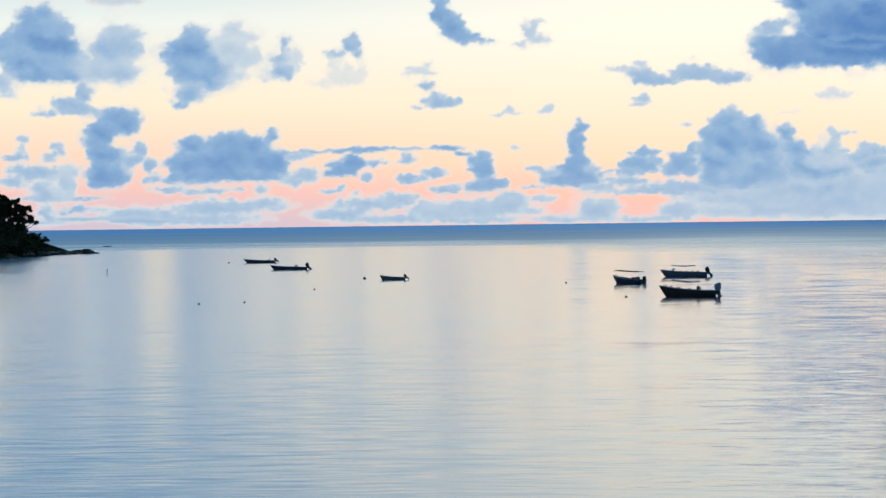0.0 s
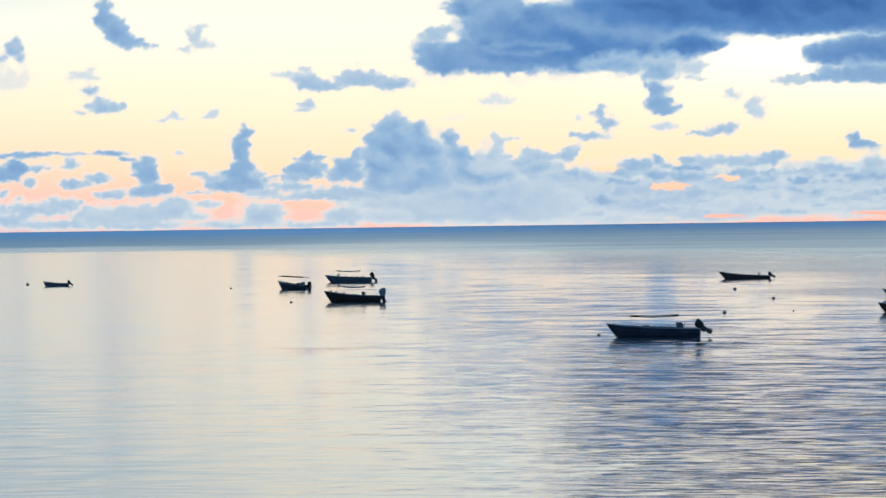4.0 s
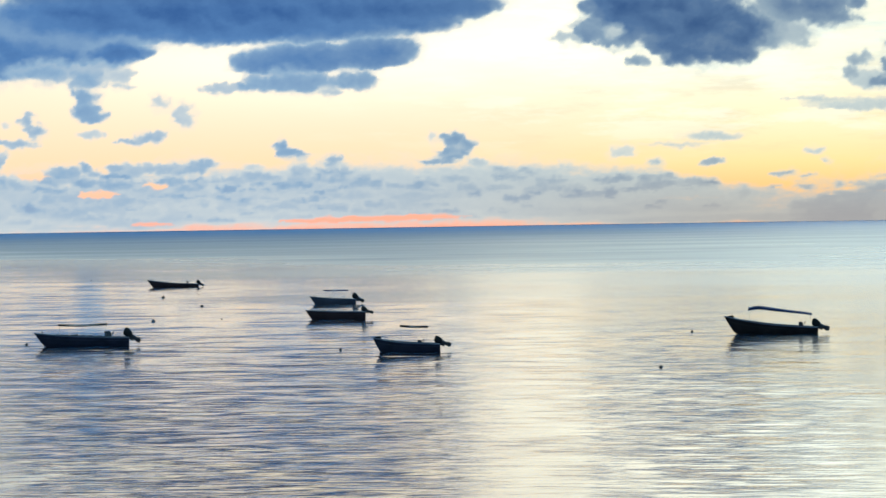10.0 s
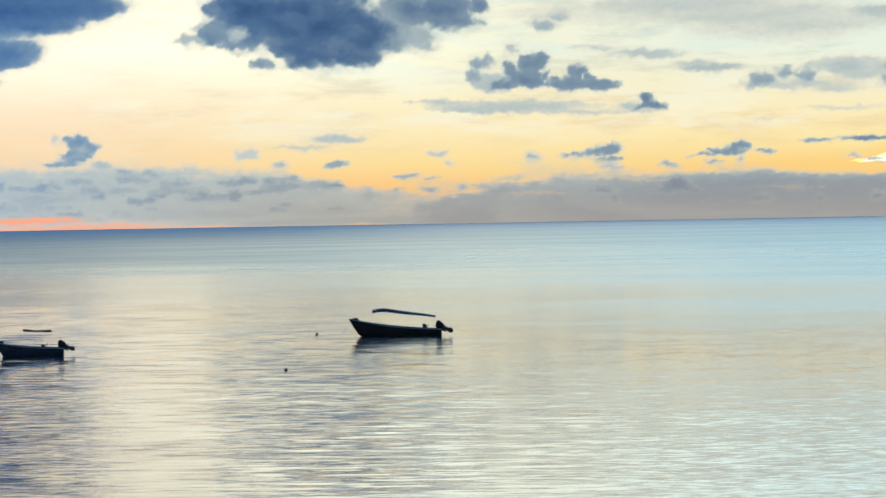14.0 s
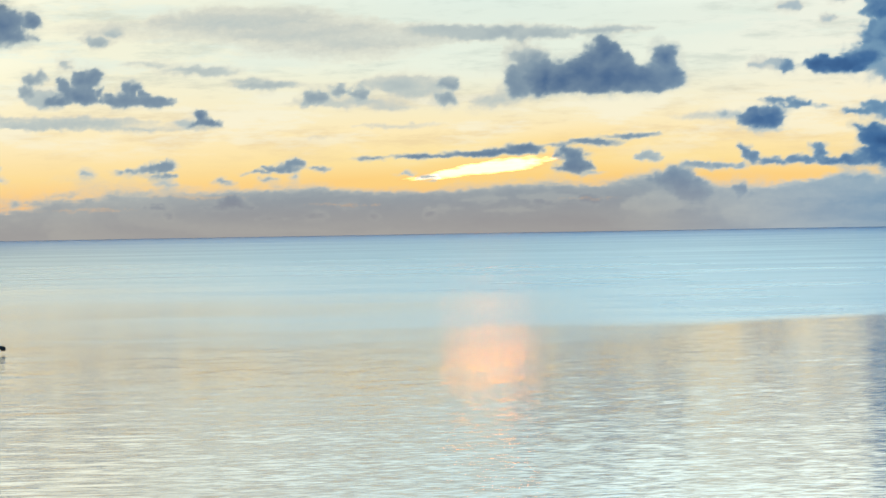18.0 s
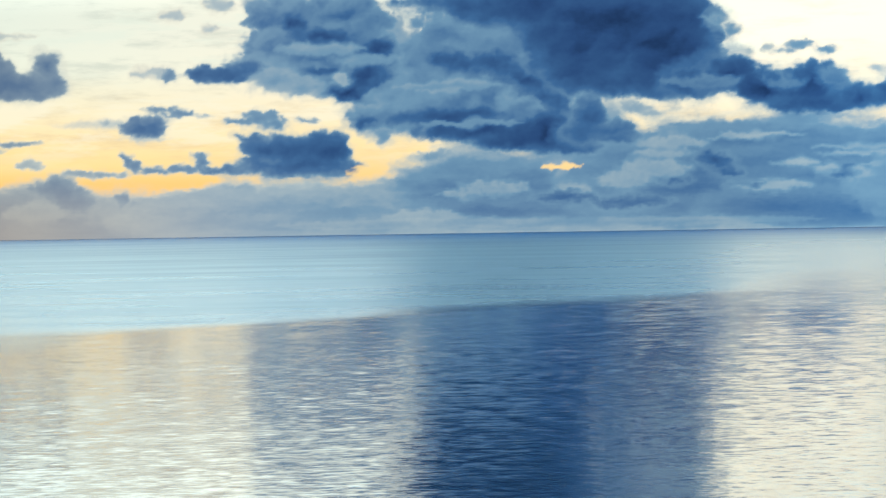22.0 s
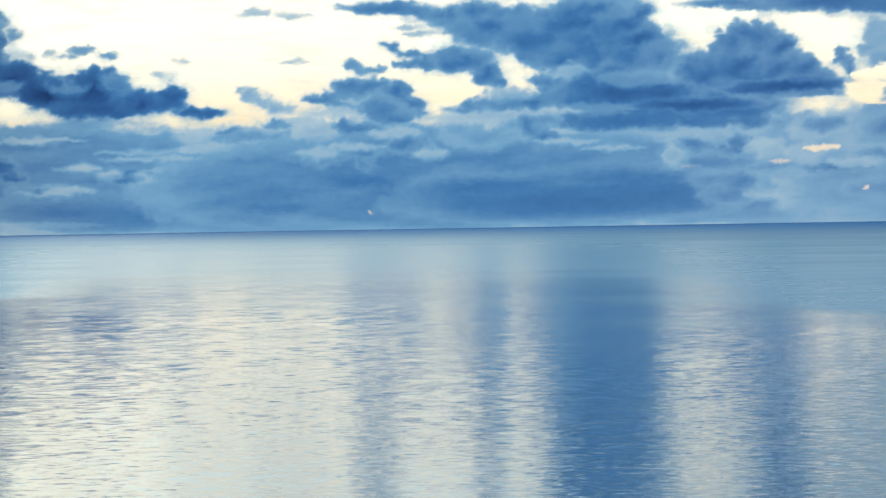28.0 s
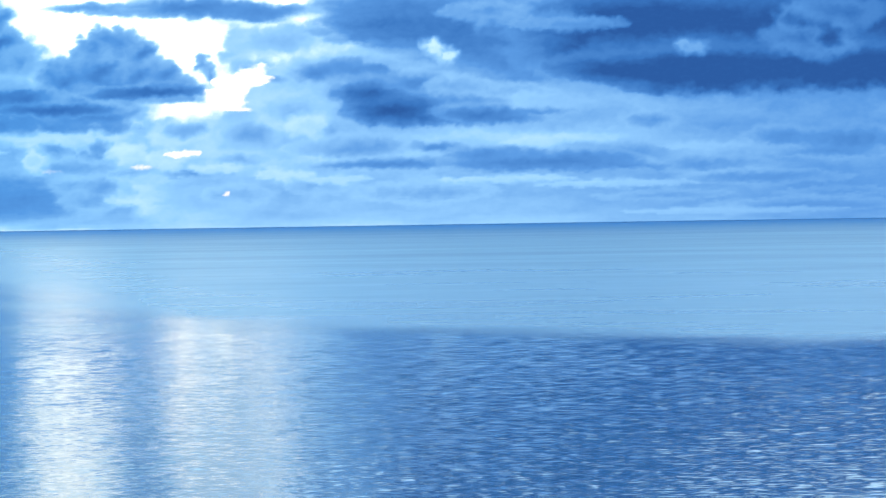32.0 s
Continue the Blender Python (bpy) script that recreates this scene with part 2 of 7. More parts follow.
class Cloudscape:
    """Cover and tone of the clouds over a grid of bearings and heights, in degrees."""

    def __init__(self):
        self.step = 0.028
        self.az = np.arange(-11.0, 77.0, self.step)
        low = np.arange(-0.16, 4.4, self.step)
        self.el = np.concatenate([low, low[-1] + self.step * np.cumsum(1.06 ** np.arange(1, 54))])
        self.cover = np.zeros((len(self.el), len(self.az)))
        self.tone = np.zeros_like(self.cover)
        self.owner = np.zeros(self.cover.shape, int)
        rng = np.random.default_rng(7)
        self.bend_u = self.fbm(rng, 0.5, 0.42, 5)
        self.bend_v = self.fbm(rng, 0.55, 0.38, 5)
        self.curl = self.fbm(rng, 0.16, 0.12, 3)
        self.billow = self.fbm(rng, 0.42, 0.34, 4, True)
        self.wisp = self.fbm(rng, 0.11, 0.08, 3)
        self.streak = self.fbm(rng, 1.6, 0.16, 5)
        self.thread = self.fbm(rng, 0.5, 0.06, 4)
        self.bubble = self.fbm(rng, 0.15, 0.12, 2, True)
        self.swell = self.fbm(rng, 0.40, 0.32, 2, True)
        self.swell_grand = self.fbm(rng, 0.85, 0.62, 2, True)
        self.swath = self.fbm(rng, 1.1, 0.17, 3)
        self.count = 0

    def fbm(self, rng, su, sv, octaves, round_tops=False):
        """Fractal noise about 0, of spread about 1; with round_tops it swells in bubbles with sharp creases."""
        total = np.zeros((len(self.el), len(self.az)))
        amp = 1.0
        for _ in range(octaves):
            nu, nv = int(90 / su) + 4, int(40 / sv) + 4
            lattice = rng.random((nv, nu)) * 2 - 1
            gu, gv = (self.az + 12) / su, (self.el + 1) / sv
            iu, iv = gu.astype(int), gv.astype(int)
            fu, fv = gu - iu, gv - iv
            fu, fv = fu * fu * (3 - 2 * fu), (fv * fv * (3 - 2 * fv))[:, None]
            a = lattice[iv][:, iu] * (1 - fu) + lattice[iv][:, iu + 1] * fu
            b = lattice[iv + 1][:, iu] * (1 - fu) + lattice[iv + 1][:, iu + 1] * fu
            one = a * (1 - fv) + b * fv
            total += amp * (2.2 * np.abs(one) - 0.7 if round_tops else one)
            amp *= 0.55
            su, sv = su / 2.03, sv / 2.03
        return total

    def window(self, u0, u1, v0, v1):
        i0, i1 = np.searchsorted(self.az, (u0, u1))
        j0, j1 = np.searchsorted(self.el, (v0, v1))
        return slice(j0, j1), slice(i0, i1)

    def depth(self, lobes, rag, base, streaky):
        """Window, depth in from the ragged outline of a heap of lobes (degrees), and the heap's scale."""
        lobes = np.array(lobes)
        k = float(np.clip(np.average(np.minimum(lobes[:, 2], lobes[:, 3]), weights=lobes[:, 2] * lobes[:, 3]), 0.05, 0.5))
        pad = 0.2 + 1.4 * k
        w = self.window((lobes[:, 0] - lobes[:, 2]).min() - 2 * pad, (lobes[:, 0] + lobes[:, 2]).max() + 2 * pad,
                        (lobes[:, 1] - lobes[:, 3]).min() - pad, (lobes[:, 1] + lobes[:, 3]).max() + pad)
        wide = 2.0 if streaky else 1.0
        # small clouds take their raggedness from finer noise
        small = float(np.clip((0.24 - k) / 0.14, 0, 1)) * (0.5 if streaky else 1.0)
        big = 1 - small
        u = self.az[w[1]][None, :] + wide * rag * k * (0.22 * big * self.bend_u[w] + (0.08 + 0.38 * small) * self.curl[w])
        v = self.el[w[0]][:, None] + rag * k * ((0.12 if streaky else 0.18) * big * self.bend_v[w] + (0.06 + 0.30 * small) * self.curl[:, ::-1][w])
        deep = np.full(u.shape, -9.0)
        join = 0.6 * k
        above = np.zeros(u.shape)
        for a, e, ru, rv in lobes:
            q = np.sqrt(((u - a) / ru) ** 2 + ((v - e) / rv) ** 2)
            one = (1 - q) * np.where(q > 1, np.hypot(u - a, v - e) / q.clip(0.01), min(ru, rv))
            above = np.where(one > deep, (v - e) / rv, above)
            h = (join - np.abs(deep - one)).clip(0) / join
            deep = np.maximum(deep, one) + 0.25 * join * h * h
        # tops are torn, undersides smoother
        torn = rag * (0.4 + 0.6 * smoothstep(-0.7, 0.4, above))
        if streaky:
            deep = deep + rag * k * (0.20 * self.streak[w] + 0.14 * self.thread[w]) + 0.10 * k
        else:
            deep = deep + torn * k * (0.22 * big * self.billow[w] + 0.34 * small * self.bubble[w] + 0.04 * self.wisp[w]) + (0.10 + 0.06 * small) * k
        if base is not None:
            floor = self.el[w[0]][:, None] - base + 0.05 * k * self.bend_v[w] + 0.10 * k * self.curl[w]
            deep = np.minimum(deep, floor * 0.9)
        return w, deep, k

    def heap(self, tone, soft, lobes, base=None, alpha=1.0, rag=0.8, lit=0.7, streaky=False):
        """Cloud made of oval lobes (bearing, height, half-width, half-height); its edges thin out and lit upper sides
        are painted into its tone.
        """
        w, deep, k = self.depth(lobes, rag, base, streaky)
        if deep.size == 0:
            return
        edge = 0.035 + 0.62 * soft * k
        c = smoothstep(-0.5 * edge, 0.75 * edge, deep)
        # a thin torn veil hangs round the solid part
        veil = 0.45 * smoothstep(-1.5 * edge, 0.4 * edge, deep + 0.35 * edge * self.bend_u[w] + 0.12 * edge * self.curl[w])
        c = np.maximum(c, veil)
        thick = 1 - np.exp(-deep.clip(0) / (0.5 * k))
        # relief light put into the tone: upper sides and the sides towards the sunset are paler
        grand = float(np.clip((k - 0.18) / 0.2, 0, 1))
        body = 0.45 * deep + k * (0.22 * self.swath[w] if streaky else (0.34 * (1 - grand) * self.swell[w] + 0.5 * grand * self.swell_grand[w])) + 0.04 * k * self.billow[w]
        m = 3
        up = np.zeros_like(body)
        side = np.zeros_like(body)
        up[m:-m] = body[2 * m:] - body[:-2 * m]
        side[:, m:-m] = body[:, 2 * m:] - body[:, :-2 * m]
        sun = 1.0 if lobes[0][0] < SUN_AZ else -1.0
        slope = ((up + 0.4 * sun * side) / (2 * m * self.step)).clip(-1.3, 1.3)
        t = tone * (0.60 + 0.44 * thick) + 0.10 * lit * slope * thick - 0.008 * self.wisp[w]
        # shade on flat undersides, put into the tone
        if base is not None:
            under = 1 - smoothstep(0.0, 0.6 * k + 0.05, self.el[w[0]][:, None] - base + 0 * body)
            t = t + 0.08 * tone * under
        self.lay(w, c * alpha, t.clip(0.03, 1))

    def lay(self, w, c, tone):
        self.count += 1
        self.tone[w] = self.tone[w] * (1 - c) + tone * c
        self.cover[w] = 1 - (1 - self.cover[w]) * (1 - c)
        self.owner[w][c > 0.5] = self.count

    def flock(self, az0, az1, el0, el1, n, size, tone, soft=0.7):
        """Scatter of small fair-weather cumulus, smaller and flatter towards the horizon."""
        rng = np.random.default_rng(int(abs(az0) * 1000 + el0 * 77 + n))
        spots = sorted(((rng.uniform(el0, el1), rng.uniform(az0, az1)) for _ in range(n)), reverse=True)
        for e, a in spots:
            k = size * (0.45 + 0.55 * (e - el0) / max(0.01, el1 - el0)) * rng.uniform(0.4, 1.4)
            h = k * rng.uniform(0.10, 0.22)
            lobes = [(a + rng.uniform(-0.5, 0.5) * k, e + h * (0.5 + rng.uniform(0, 0.7)), k * rng.uniform(0.16, 0.4), h * rng.uniform(0.5, 0.9)) for _ in range(4)]
            self.heap(tone * rng.uniform(0.75, 1.1), soft, lobes, base=e)

    def clearing(self, soft, lobes, alpha=1.0):
        """Hole in the cloud through which the clear sky shows."""
        w, deep, k = self.depth(lobes, 1.6, None, True)
        edge = 0.035 + 0.62 * soft * k
        self.cover[w] *= 1 - alpha * smoothstep(-0.5 * edge, 0.75 * edge, deep)

    def stir(self):
        """Let the air carry the finished clouds a little way along its eddies, so that outlines curl and fray."""
        rows, cols = self.cover.shape
        fine = smoothstep(4.6, 3.8, self.el)[:, None]
        du = fine * (0.032 * self.bend_v[:, ::-1] + 0.034 * self.curl + 0.012 * self.wisp) / self.step
        dv = fine * (0.022 * self.bend_u[:, ::-1] + 0.024 * self.curl[::-1, ::-1] + 0.010 * self.wisp[:, ::-1]) / self.step
        # still air along the horizon
        dv = dv * smoothstep(-0.05, 0.35, self.el)[:, None]
        gu = (np.arange(cols)[None, :] + du).clip(0, cols - 1.001)
        gv = (np.arange(rows)[:, None] + dv).clip(0, rows - 1.001)
        iu, iv = gu.astype(int), gv.astype(int)
        fu, fv = gu - iu, gv - iv
        for field in (self.cover, self.tone):
            low = field[iv, iu] * (1 - fu) + field[iv, iu + 1] * fu
            top = field[iv + 1, iu] * (1 - fu) + field[iv + 1, iu + 1] * fu
            field[:] = low * (1 - fv) + top * fv


def smoothstep(a, b, x):
    k = ((x - a) / (b - a)).clip(0, 1)
    return k * k * (3 - 2 * k)


def polar_grid(az, el, radius):
    """Vertices and quads of a piece of a sphere round the eye."""
    a, e = np.radians(az)[None, :], np.radians(el)[:, None]
    co = np.stack([np.sin(a) * np.cos(e) * radius, np.cos(a) * np.cos(e) * radius, np.sin(e) * radius + EYE_Z + 0 * a], axis=-1).reshape(-1, 3)
    n, m = len(el), len(az)
    k = np.arange(n * m).reshape(n, m)
    quads = np.stack([k[:-1, :-1], k[:-1, 1:], k[1:, 1:], k[1:, :-1]], axis=-1).reshape(-1, 4)
    return co, quads


def mesh_from(name, co, quads, mat, smooth=True):
    me = bpy.data.meshes.new(name)
    me.vertices.add(len(co))
    me.vertices.foreach_set("co", np.ascontiguousarray(co, dtype=np.float32).ravel())
    me.loops.add(quads.size)
    me.loops.foreach_set("vertex_index", np.ascontiguousarray(quads, dtype=np.int32).ravel())
    me.polygons.add(len(quads))
    me.polygons.foreach_set("loop_start", np.arange(0, quads.size, quads.shape[1], dtype=np.int32))
    if smooth:
        me.polygons.foreach_set("use_smooth", np.ones(len(quads), bool))
    me.materials.append(mat)
    me.update(calc_edges=True)
    me.validate()
    return me


clouds = Cloudscape()
# unseen cloud above the view, added to darken columns of water; low layers by the horizon
clouds.heap(0.92, 0.9, [(12.2, 5.15, 4.5, 1.45)], rag=0.5)
clouds.heap(0.7, 0.9, [(21.0, 4.4, 2.2, 0.6)], alpha=0.5)
clouds.heap(1.0, 0.95, [(42.85, 7.4, 2.15, 3.9)])
clouds.heap(0.75, 0.9, [(45.5, 7.0, 1.3, 3.4)], alpha=0.75)
clouds.heap(0.6, 0.9, [(39.6, 5.4, 1.5, 1.3)], alpha=0.5)
clouds.heap(0.5, 0.9, [(53.3, 5.7, 0.5, 1.7), (55.4, 5.6, 0.3, 1.6)], alpha=0.75)
clouds.heap(0.62, 0.9, [(50.4, 5.9, 0.9, 1.7)], alpha=0.35)
clouds.heap(0.7, 1.0, [(57.5, 5.7, 1.25, 2.3)])
clouds.heap(0.6, 0.9, [(51.9, 5.8, 0.8, 1.8)], alpha=0.4)
clouds.heap(0.66, 1.0, [(64.4, 5.9, 1.7, 2.4), (60.6, 6.0, 0.8, 2.2)])
clouds.heap(0.5, 1.0, [(59.2, 6.0, 0.75, 2.2)], alpha=0.4)
clouds.heap(0.5, 1.0, [(62.0, 6.0, 0.95, 2.3)], alpha=0.8)
clouds.heap(0.92, 0.8, [(70.7, 5.4, 5.4, 1.9), (67.7, 6.2, 3.4, 2.6)])
clouds.heap(0.36, 1.0, [(7.0, 0.36, 2.4, 0.42)], streaky=True)
clouds.heap(0.42, 1.0, [(9.5, 0.40, 3.4, 0.50), (12.0, 0.45, 3.2, 0.50)], streaky=True, rag=0.6)
clouds.heap(0.38, 1.0, [(15.0, 0.50, 3.6, 0.50), (17.6, 0.48, 3.4, 0.46)], streaky=True, rag=0.5)
clouds.heap(0.34, 1.0, [(19.5, 0.28, 3.2, 0.36)], streaky=True, rag=0.5)
clouds.heap(0.4, 1.0, [(24.0, 0.0, 6.0, 0.13), (48.0, 0.0, 28.0, 0.16), (70.0, 0.0, 12.0, 0.2)], streaky=True, rag=0.4)
clouds.flock(5.5, 14.5, 0.10, 0.85, 80, 0.70, 0.56)
clouds.flock(6.2, 16.9, 0.03, 0.40, 40, 0.70, 0.46)
clouds.flock(11.5, 21.0, 0.12, 0.8, 60, 0.60, 0.54)
clouds.clearing(0.8, [(15.2, 0.08, 1.5, 0.05), (14.0, 0.05, 0.8, 0.04), (11.0, 0.03, 0.4, 0.03)])
clouds.clearing(0.8, [(10.0, 0.55, 0.40, 0.06), (11.0, 0.70, 0.3, 0.05), (9.0, 0.9, 0.3, 0.05)])
clouds.clearing(0.8, [(4.6, 0.26, 0.5, 0.06), (3.6, 0.10, 0.5, 0.12)])
# low mottled banks first
# tall heaps and scraps over the headland side
clouds.heap(0.42, 0.9, [(-4.06, 0.27, 0.91, 0.141), (-5.36, 0.15, 0.71, 0.141), (-3.15, 0.32, 0.61, 0.101), (-4.46, 0.07, 1.51, 0.121)])
clouds.heap(0.42, 0.9, [(-1.34, 0.30, 0.71, 0.121), (-0.79, 0.39, 0.40, 0.121), (-1.85, 0.12, 0.61, 0.121), (-0.23, 0.18, 0.45, 0.161), (-0.94, 0.03, 1.11, 0.0908)])
clouds.heap(0.42, 0.9, [(0.57, 0.19, 0.61, 0.182), (1.18, 0.27, 0.40, 0.202), (-0.03, 0.12, 0.40, 0.141), (0.67, -0.01, 0.91, 0.0807)])
clouds.heap(0.42, 0.8, [(2.79, 0.16, 0.45, 0.222), (2.29, -0.01, 0.71, 0.0706)])
clouds.heap(0.36, 0.8, [(1.79, 0.36, 0.28, 0.0706)])
clouds.heap(0.36, 0.8, [(1.63, 0.14, 0.25, 0.0807)])
clouds.heap(0.48, 0.8, [(-6.51, 0.28, 0.20, 0.0807), (-6.74, 0.22, 0.14, 0.0505)])
clouds.heap(0.46, 0.9, [(-6.46, 0.10, 0.96, 0.0505), (-5.37, 0.05, 0.81, 0.0505), (-7.16, 0.03, 0.61, 0.0404)], streaky=True)
clouds.heap(0.48, 0.9, [(-7.15, 0.46, 0.55, 0.0505), (-6.46, 0.47, 0.61, 0.0404)], streaky=True)
clouds.heap(0.34, 0.9, [(-6.08, 0.26, 0.26, 0.0505)])
clouds.heap(0.44, 0.9, [(-7.04, 0.21, 0.12, 0.182)])
clouds.heap(0.44, 0.9, [(6.40, 0.50, 1.72, 0.303), (5.20, 0.38, 1.31, 0.202), (7.20, 0.29, 1.31, 0.303), (6.10, 0.10, 1.92, 0.141)])
clouds.heap(0.46, 0.8, [(3.70, 0.49, 0.81, 0.0908), (4.50, 0.52, 0.91, 0.121)])
clouds.heap(0.42, 0.9, [(4.20, 0.13, 0.40, 0.161), (3.69, -0.03, 0.81, 0.0706), (5.00, 0.11, 0.40, 0.101)])
clouds.heap(0.44, 0.8, [(-7.10, 0.91, 0.42, 0.141), (-7.45, 0.99, 0.35, 0.101), (-7.65, 0.78, 0.30, 0.121)])
clouds.heap(0.44, 0.8, [(-6.95, 0.53, 0.40, 0.121), (-7.10, 0.65, 0.28, 0.121)])
clouds.heap(0.36, 0.9, [(-6.67, 0.78, 0.16, 0.242), (-6.63, 0.98, 0.12, 0.141)])
clouds.heap(0.4, 0.7, [(-7.44, 1.53, 0.11, 0.0908), (-7.48, 1.37, 0.08, 0.0404)])
clouds.heap(0.44, 0.6, [(-7.56, 1.22, 0.30, 0.0706), (-7.49, 1.31, 0.14, 0.0404)])
clouds.heap(0.4, 0.8, [(-6.82, 1.37, 0.14, 0.0807), (-6.97, 1.21, 0.14, 0.0908), (-6.77, 1.27, 0.10, 0.0807)])
clouds.heap(0.58, 0.5, [(-7.06, 3.44, 0.52, 0.464), (-7.47, 3.04, 0.42, 0.404), (-7.07, 2.87, 0.76, 0.404), (-6.53, 2.73, 0.45, 0.262), (-6.82, 3.19, 0.40, 0.505)], base=2.47)
clouds.heap(0.4, 0.9, [(-5.72, 3.23, 0.42, 0.424), (-5.68, 2.78, 0.36, 0.343), (-6.11, 2.73, 0.38, 0.262), (-5.92, 3.08, 0.30, 0.303)])
clouds.heap(0.46, 0.8, [(-6.38, 2.32, 0.16, 0.182), (-6.63, 2.13, 0.32, 0.141), (-7.08, 2.00, 0.26, 0.0706), (-6.36, 2.02, 0.34, 0.0807)])
clouds.heap(0.38, 0.8, [(-7.79, 2.54, 0.25, 0.182), (-7.72, 2.31, 0.16, 0.0505)])
clouds.heap(0.26, 0.9, [(-5.76, 3.96, 0.55, 0.101)])
clouds.heap(0.56, 0.6, [(-4.37, 3.09, 0.46, 0.383), (-4.55, 2.79, 0.38, 0.303), (-3.97, 2.88, 0.45, 0.383), (-4.23, 2.58, 0.42, 0.222), (-4.64, 3.05, 0.25, 0.283)])
clouds.heap(0.5, 0.7, [(-4.41, 2.31, 0.26, 0.182), (-4.66, 2.11, 0.24, 0.0908)])
clouds.heap(0.3, 1, [(-3.70, 3.51, 0.24, 0.151), (-3.42, 3.30, 0.18, 0.141), (-3.40, 2.91, 0.26, 0.222), (-3.61, 2.62, 0.24, 0.121), (-3.72, 3.16, 0.30, 0.303)])
clouds.heap(0.46, 0.7, [(-2.82, 2.90, 0.22, 0.111), (-2.84, 2.68, 0.25, 0.151), (-2.76, 3.21, 0.09, 0.131), (-2.72, 3.05, 0.12, 0.101)])
clouds.heap(0.24, 1, [(-2.57, 2.89, 0.12, 0.222), (-3.10, 2.57, 0.14, 0.0605)])
clouds.heap(0.48, 0.7, [(-1.61, 3.14, 0.17, 0.151), (-1.87, 2.99, 0.18, 0.0807), (-1.45, 2.99, 0.09, 0.101), (-1.58, 3.28, 0.10, 0.0706)])
clouds.heap(0.26, 1, [(-1.72, 2.58, 0.40, 0.202), (-1.89, 2.79, 0.12, 0.202), (-1.36, 2.63, 0.12, 0.161), (-2.12, 2.47, 0.30, 0.0706)], alpha=0.7)
clouds.heap(0.26, 1, [(-0.38, 2.66, 0.28, 0.0807), (-0.25, 2.77, 0.12, 0.0605), (-0.61, 2.60, 0.16, 0.0404)])
clouds.heap(0.44, 0.7, [(-0.26, 2.40, 0.22, 0.0908)])
clouds.heap(0.44, 0.7, [(-0.06, 2.14, 0.28, 0.131), (0.19, 2.09, 0.18, 0.0807), (-0.33, 2.03, 0.18, 0.0404)])
clouds.heap(0.58, 0.6, [(0.01, 3.74, 0.16, 0.363), (0.23, 3.47, 0.22, 0.242), (0.43, 3.26, 0.32, 0.121), (0.76, 3.18, 0.26, 0.0404)])
clouds.heap(0.6, 0.5, [(-5.79, 1.95, 0.34, 0.161), (-6.04, 1.68, 0.28, 0.262), (-5.62, 1.76, 0.26, 0.161), (-6.17, 1.46, 0.20, 0.141), (-5.95, 1.23, 0.42, 0.202), (-5.97, 0.88, 0.44, 0.262)], base=0.62)
clouds.heap(0.46, 0.7, [(-5.37, 1.34, 0.13, 0.151), (-5.20, 1.02, 0.16, 0.141), (-5.53, 1.13, 0.18, 0.121), (-5.16, 0.81, 0.16, 0.0807)])
clouds.heap(0.6, 0.5, [(-4.40, 1.41, 0.28, 0.182), (-3.89, 1.41, 0.28, 0.202), (-3.39, 1.39, 0.34, 0.202), (-3.02, 1.53, 0.09, 0.141), (-4.55, 1.06, 0.40, 0.242), (-3.85, 1.10, 0.61, 0.323), (-3.14, 1.10, 0.42, 0.303), (-4.15, 0.80, 0.81, 0.131), (-3.35, 0.79, 0.73, 0.131)], base=0.67)
clouds.heap(0.42, 0.8, [(-4.16, 0.56, 0.61, 0.0605), (-4.86, 0.61, 0.35, 0.0706)])
clouds.heap(0.42, 0.8, [(-3.23, 0.58, 0.15, 0.0706), (-2.39, 0.83, 0.24, 0.131), (-2.65, 0.72, 0.20, 0.0908)])
clouds.heap(0.56, 0.5, [(-2.39, 1.25, 0.50, 0.0404), (-1.43, 1.28, 0.67, 0.0605), (-0.62, 1.28, 0.55, 0.0303), (0.08, 1.29, 0.34, 0.0605), (0.36, 1.18, 0.18, 0.0505)], streaky=True)
clouds.heap(0.4, 0.8, [(-2.54, 1.16, 0.28, 0.0706)])
clouds.heap(0.6, 0.5, [(-1.76, 0.96, 0.30, 0.161), (-1.55, 1.05, 0.20, 0.151), (-1.94, 0.88, 0.14, 0.0807)], base=0.80)
clouds.heap(0.46, 0.7, [(-1.18, 1.05, 0.15, 0.0807), (-1.01, 1.04, 0.10, 0.0404)])
clouds.heap(0.46, 0.7, [(-1.34, 0.77, 0.12, 0.0807)])
clouds.heap(0.44, 0.8, [(-0.57, 1.13, 0.18, 0.0807), (-0.67, 1.08, 0.14, 0.0505)])
clouds.heap(0.46, 0.8, [(-0.61, 0.73, 0.22, 0.0908), (-0.14, 0.83, 0.26, 0.0908), (-0.35, 0.75, 0.18, 0.0605)])
clouds.heap(0.42, 0.7, [(-1.96, 0.55, 0.26, 0.0505), (-1.80, 0.61, 0.10, 0.0605)])
clouds.heap(0.36, 0.8, [(-1.52, 0.51, 0.10, 0.0404)])
clouds.heap(0.44, 0.7, [(0.07, 0.54, 0.34, 0.0807), (0.24, 0.62, 0.14, 0.0605)])
clouds.heap(0.32, 1, [(1.64, 3.36, 0.14, 0.161), (1.77, 3.20, 0.22, 0.0908), (1.44, 3.11, 0.16, 0.0505), (1.73, 3.50, 0.20, 0.0505)])
clouds.heap(0.3, 0.9, [(1.25, 1.96, 0.12, 0.0908), (1.25, 1.89, 0.26, 0.0404), (1.00, 1.86, 0.18, 0.0303)])
clouds.heap(0.3, 0.9, [(1.87, 1.96, 0.14, 0.0706)])
clouds.heap(0.34, 0.8, [(1.34, 1.28, 0.14, 0.0303)])
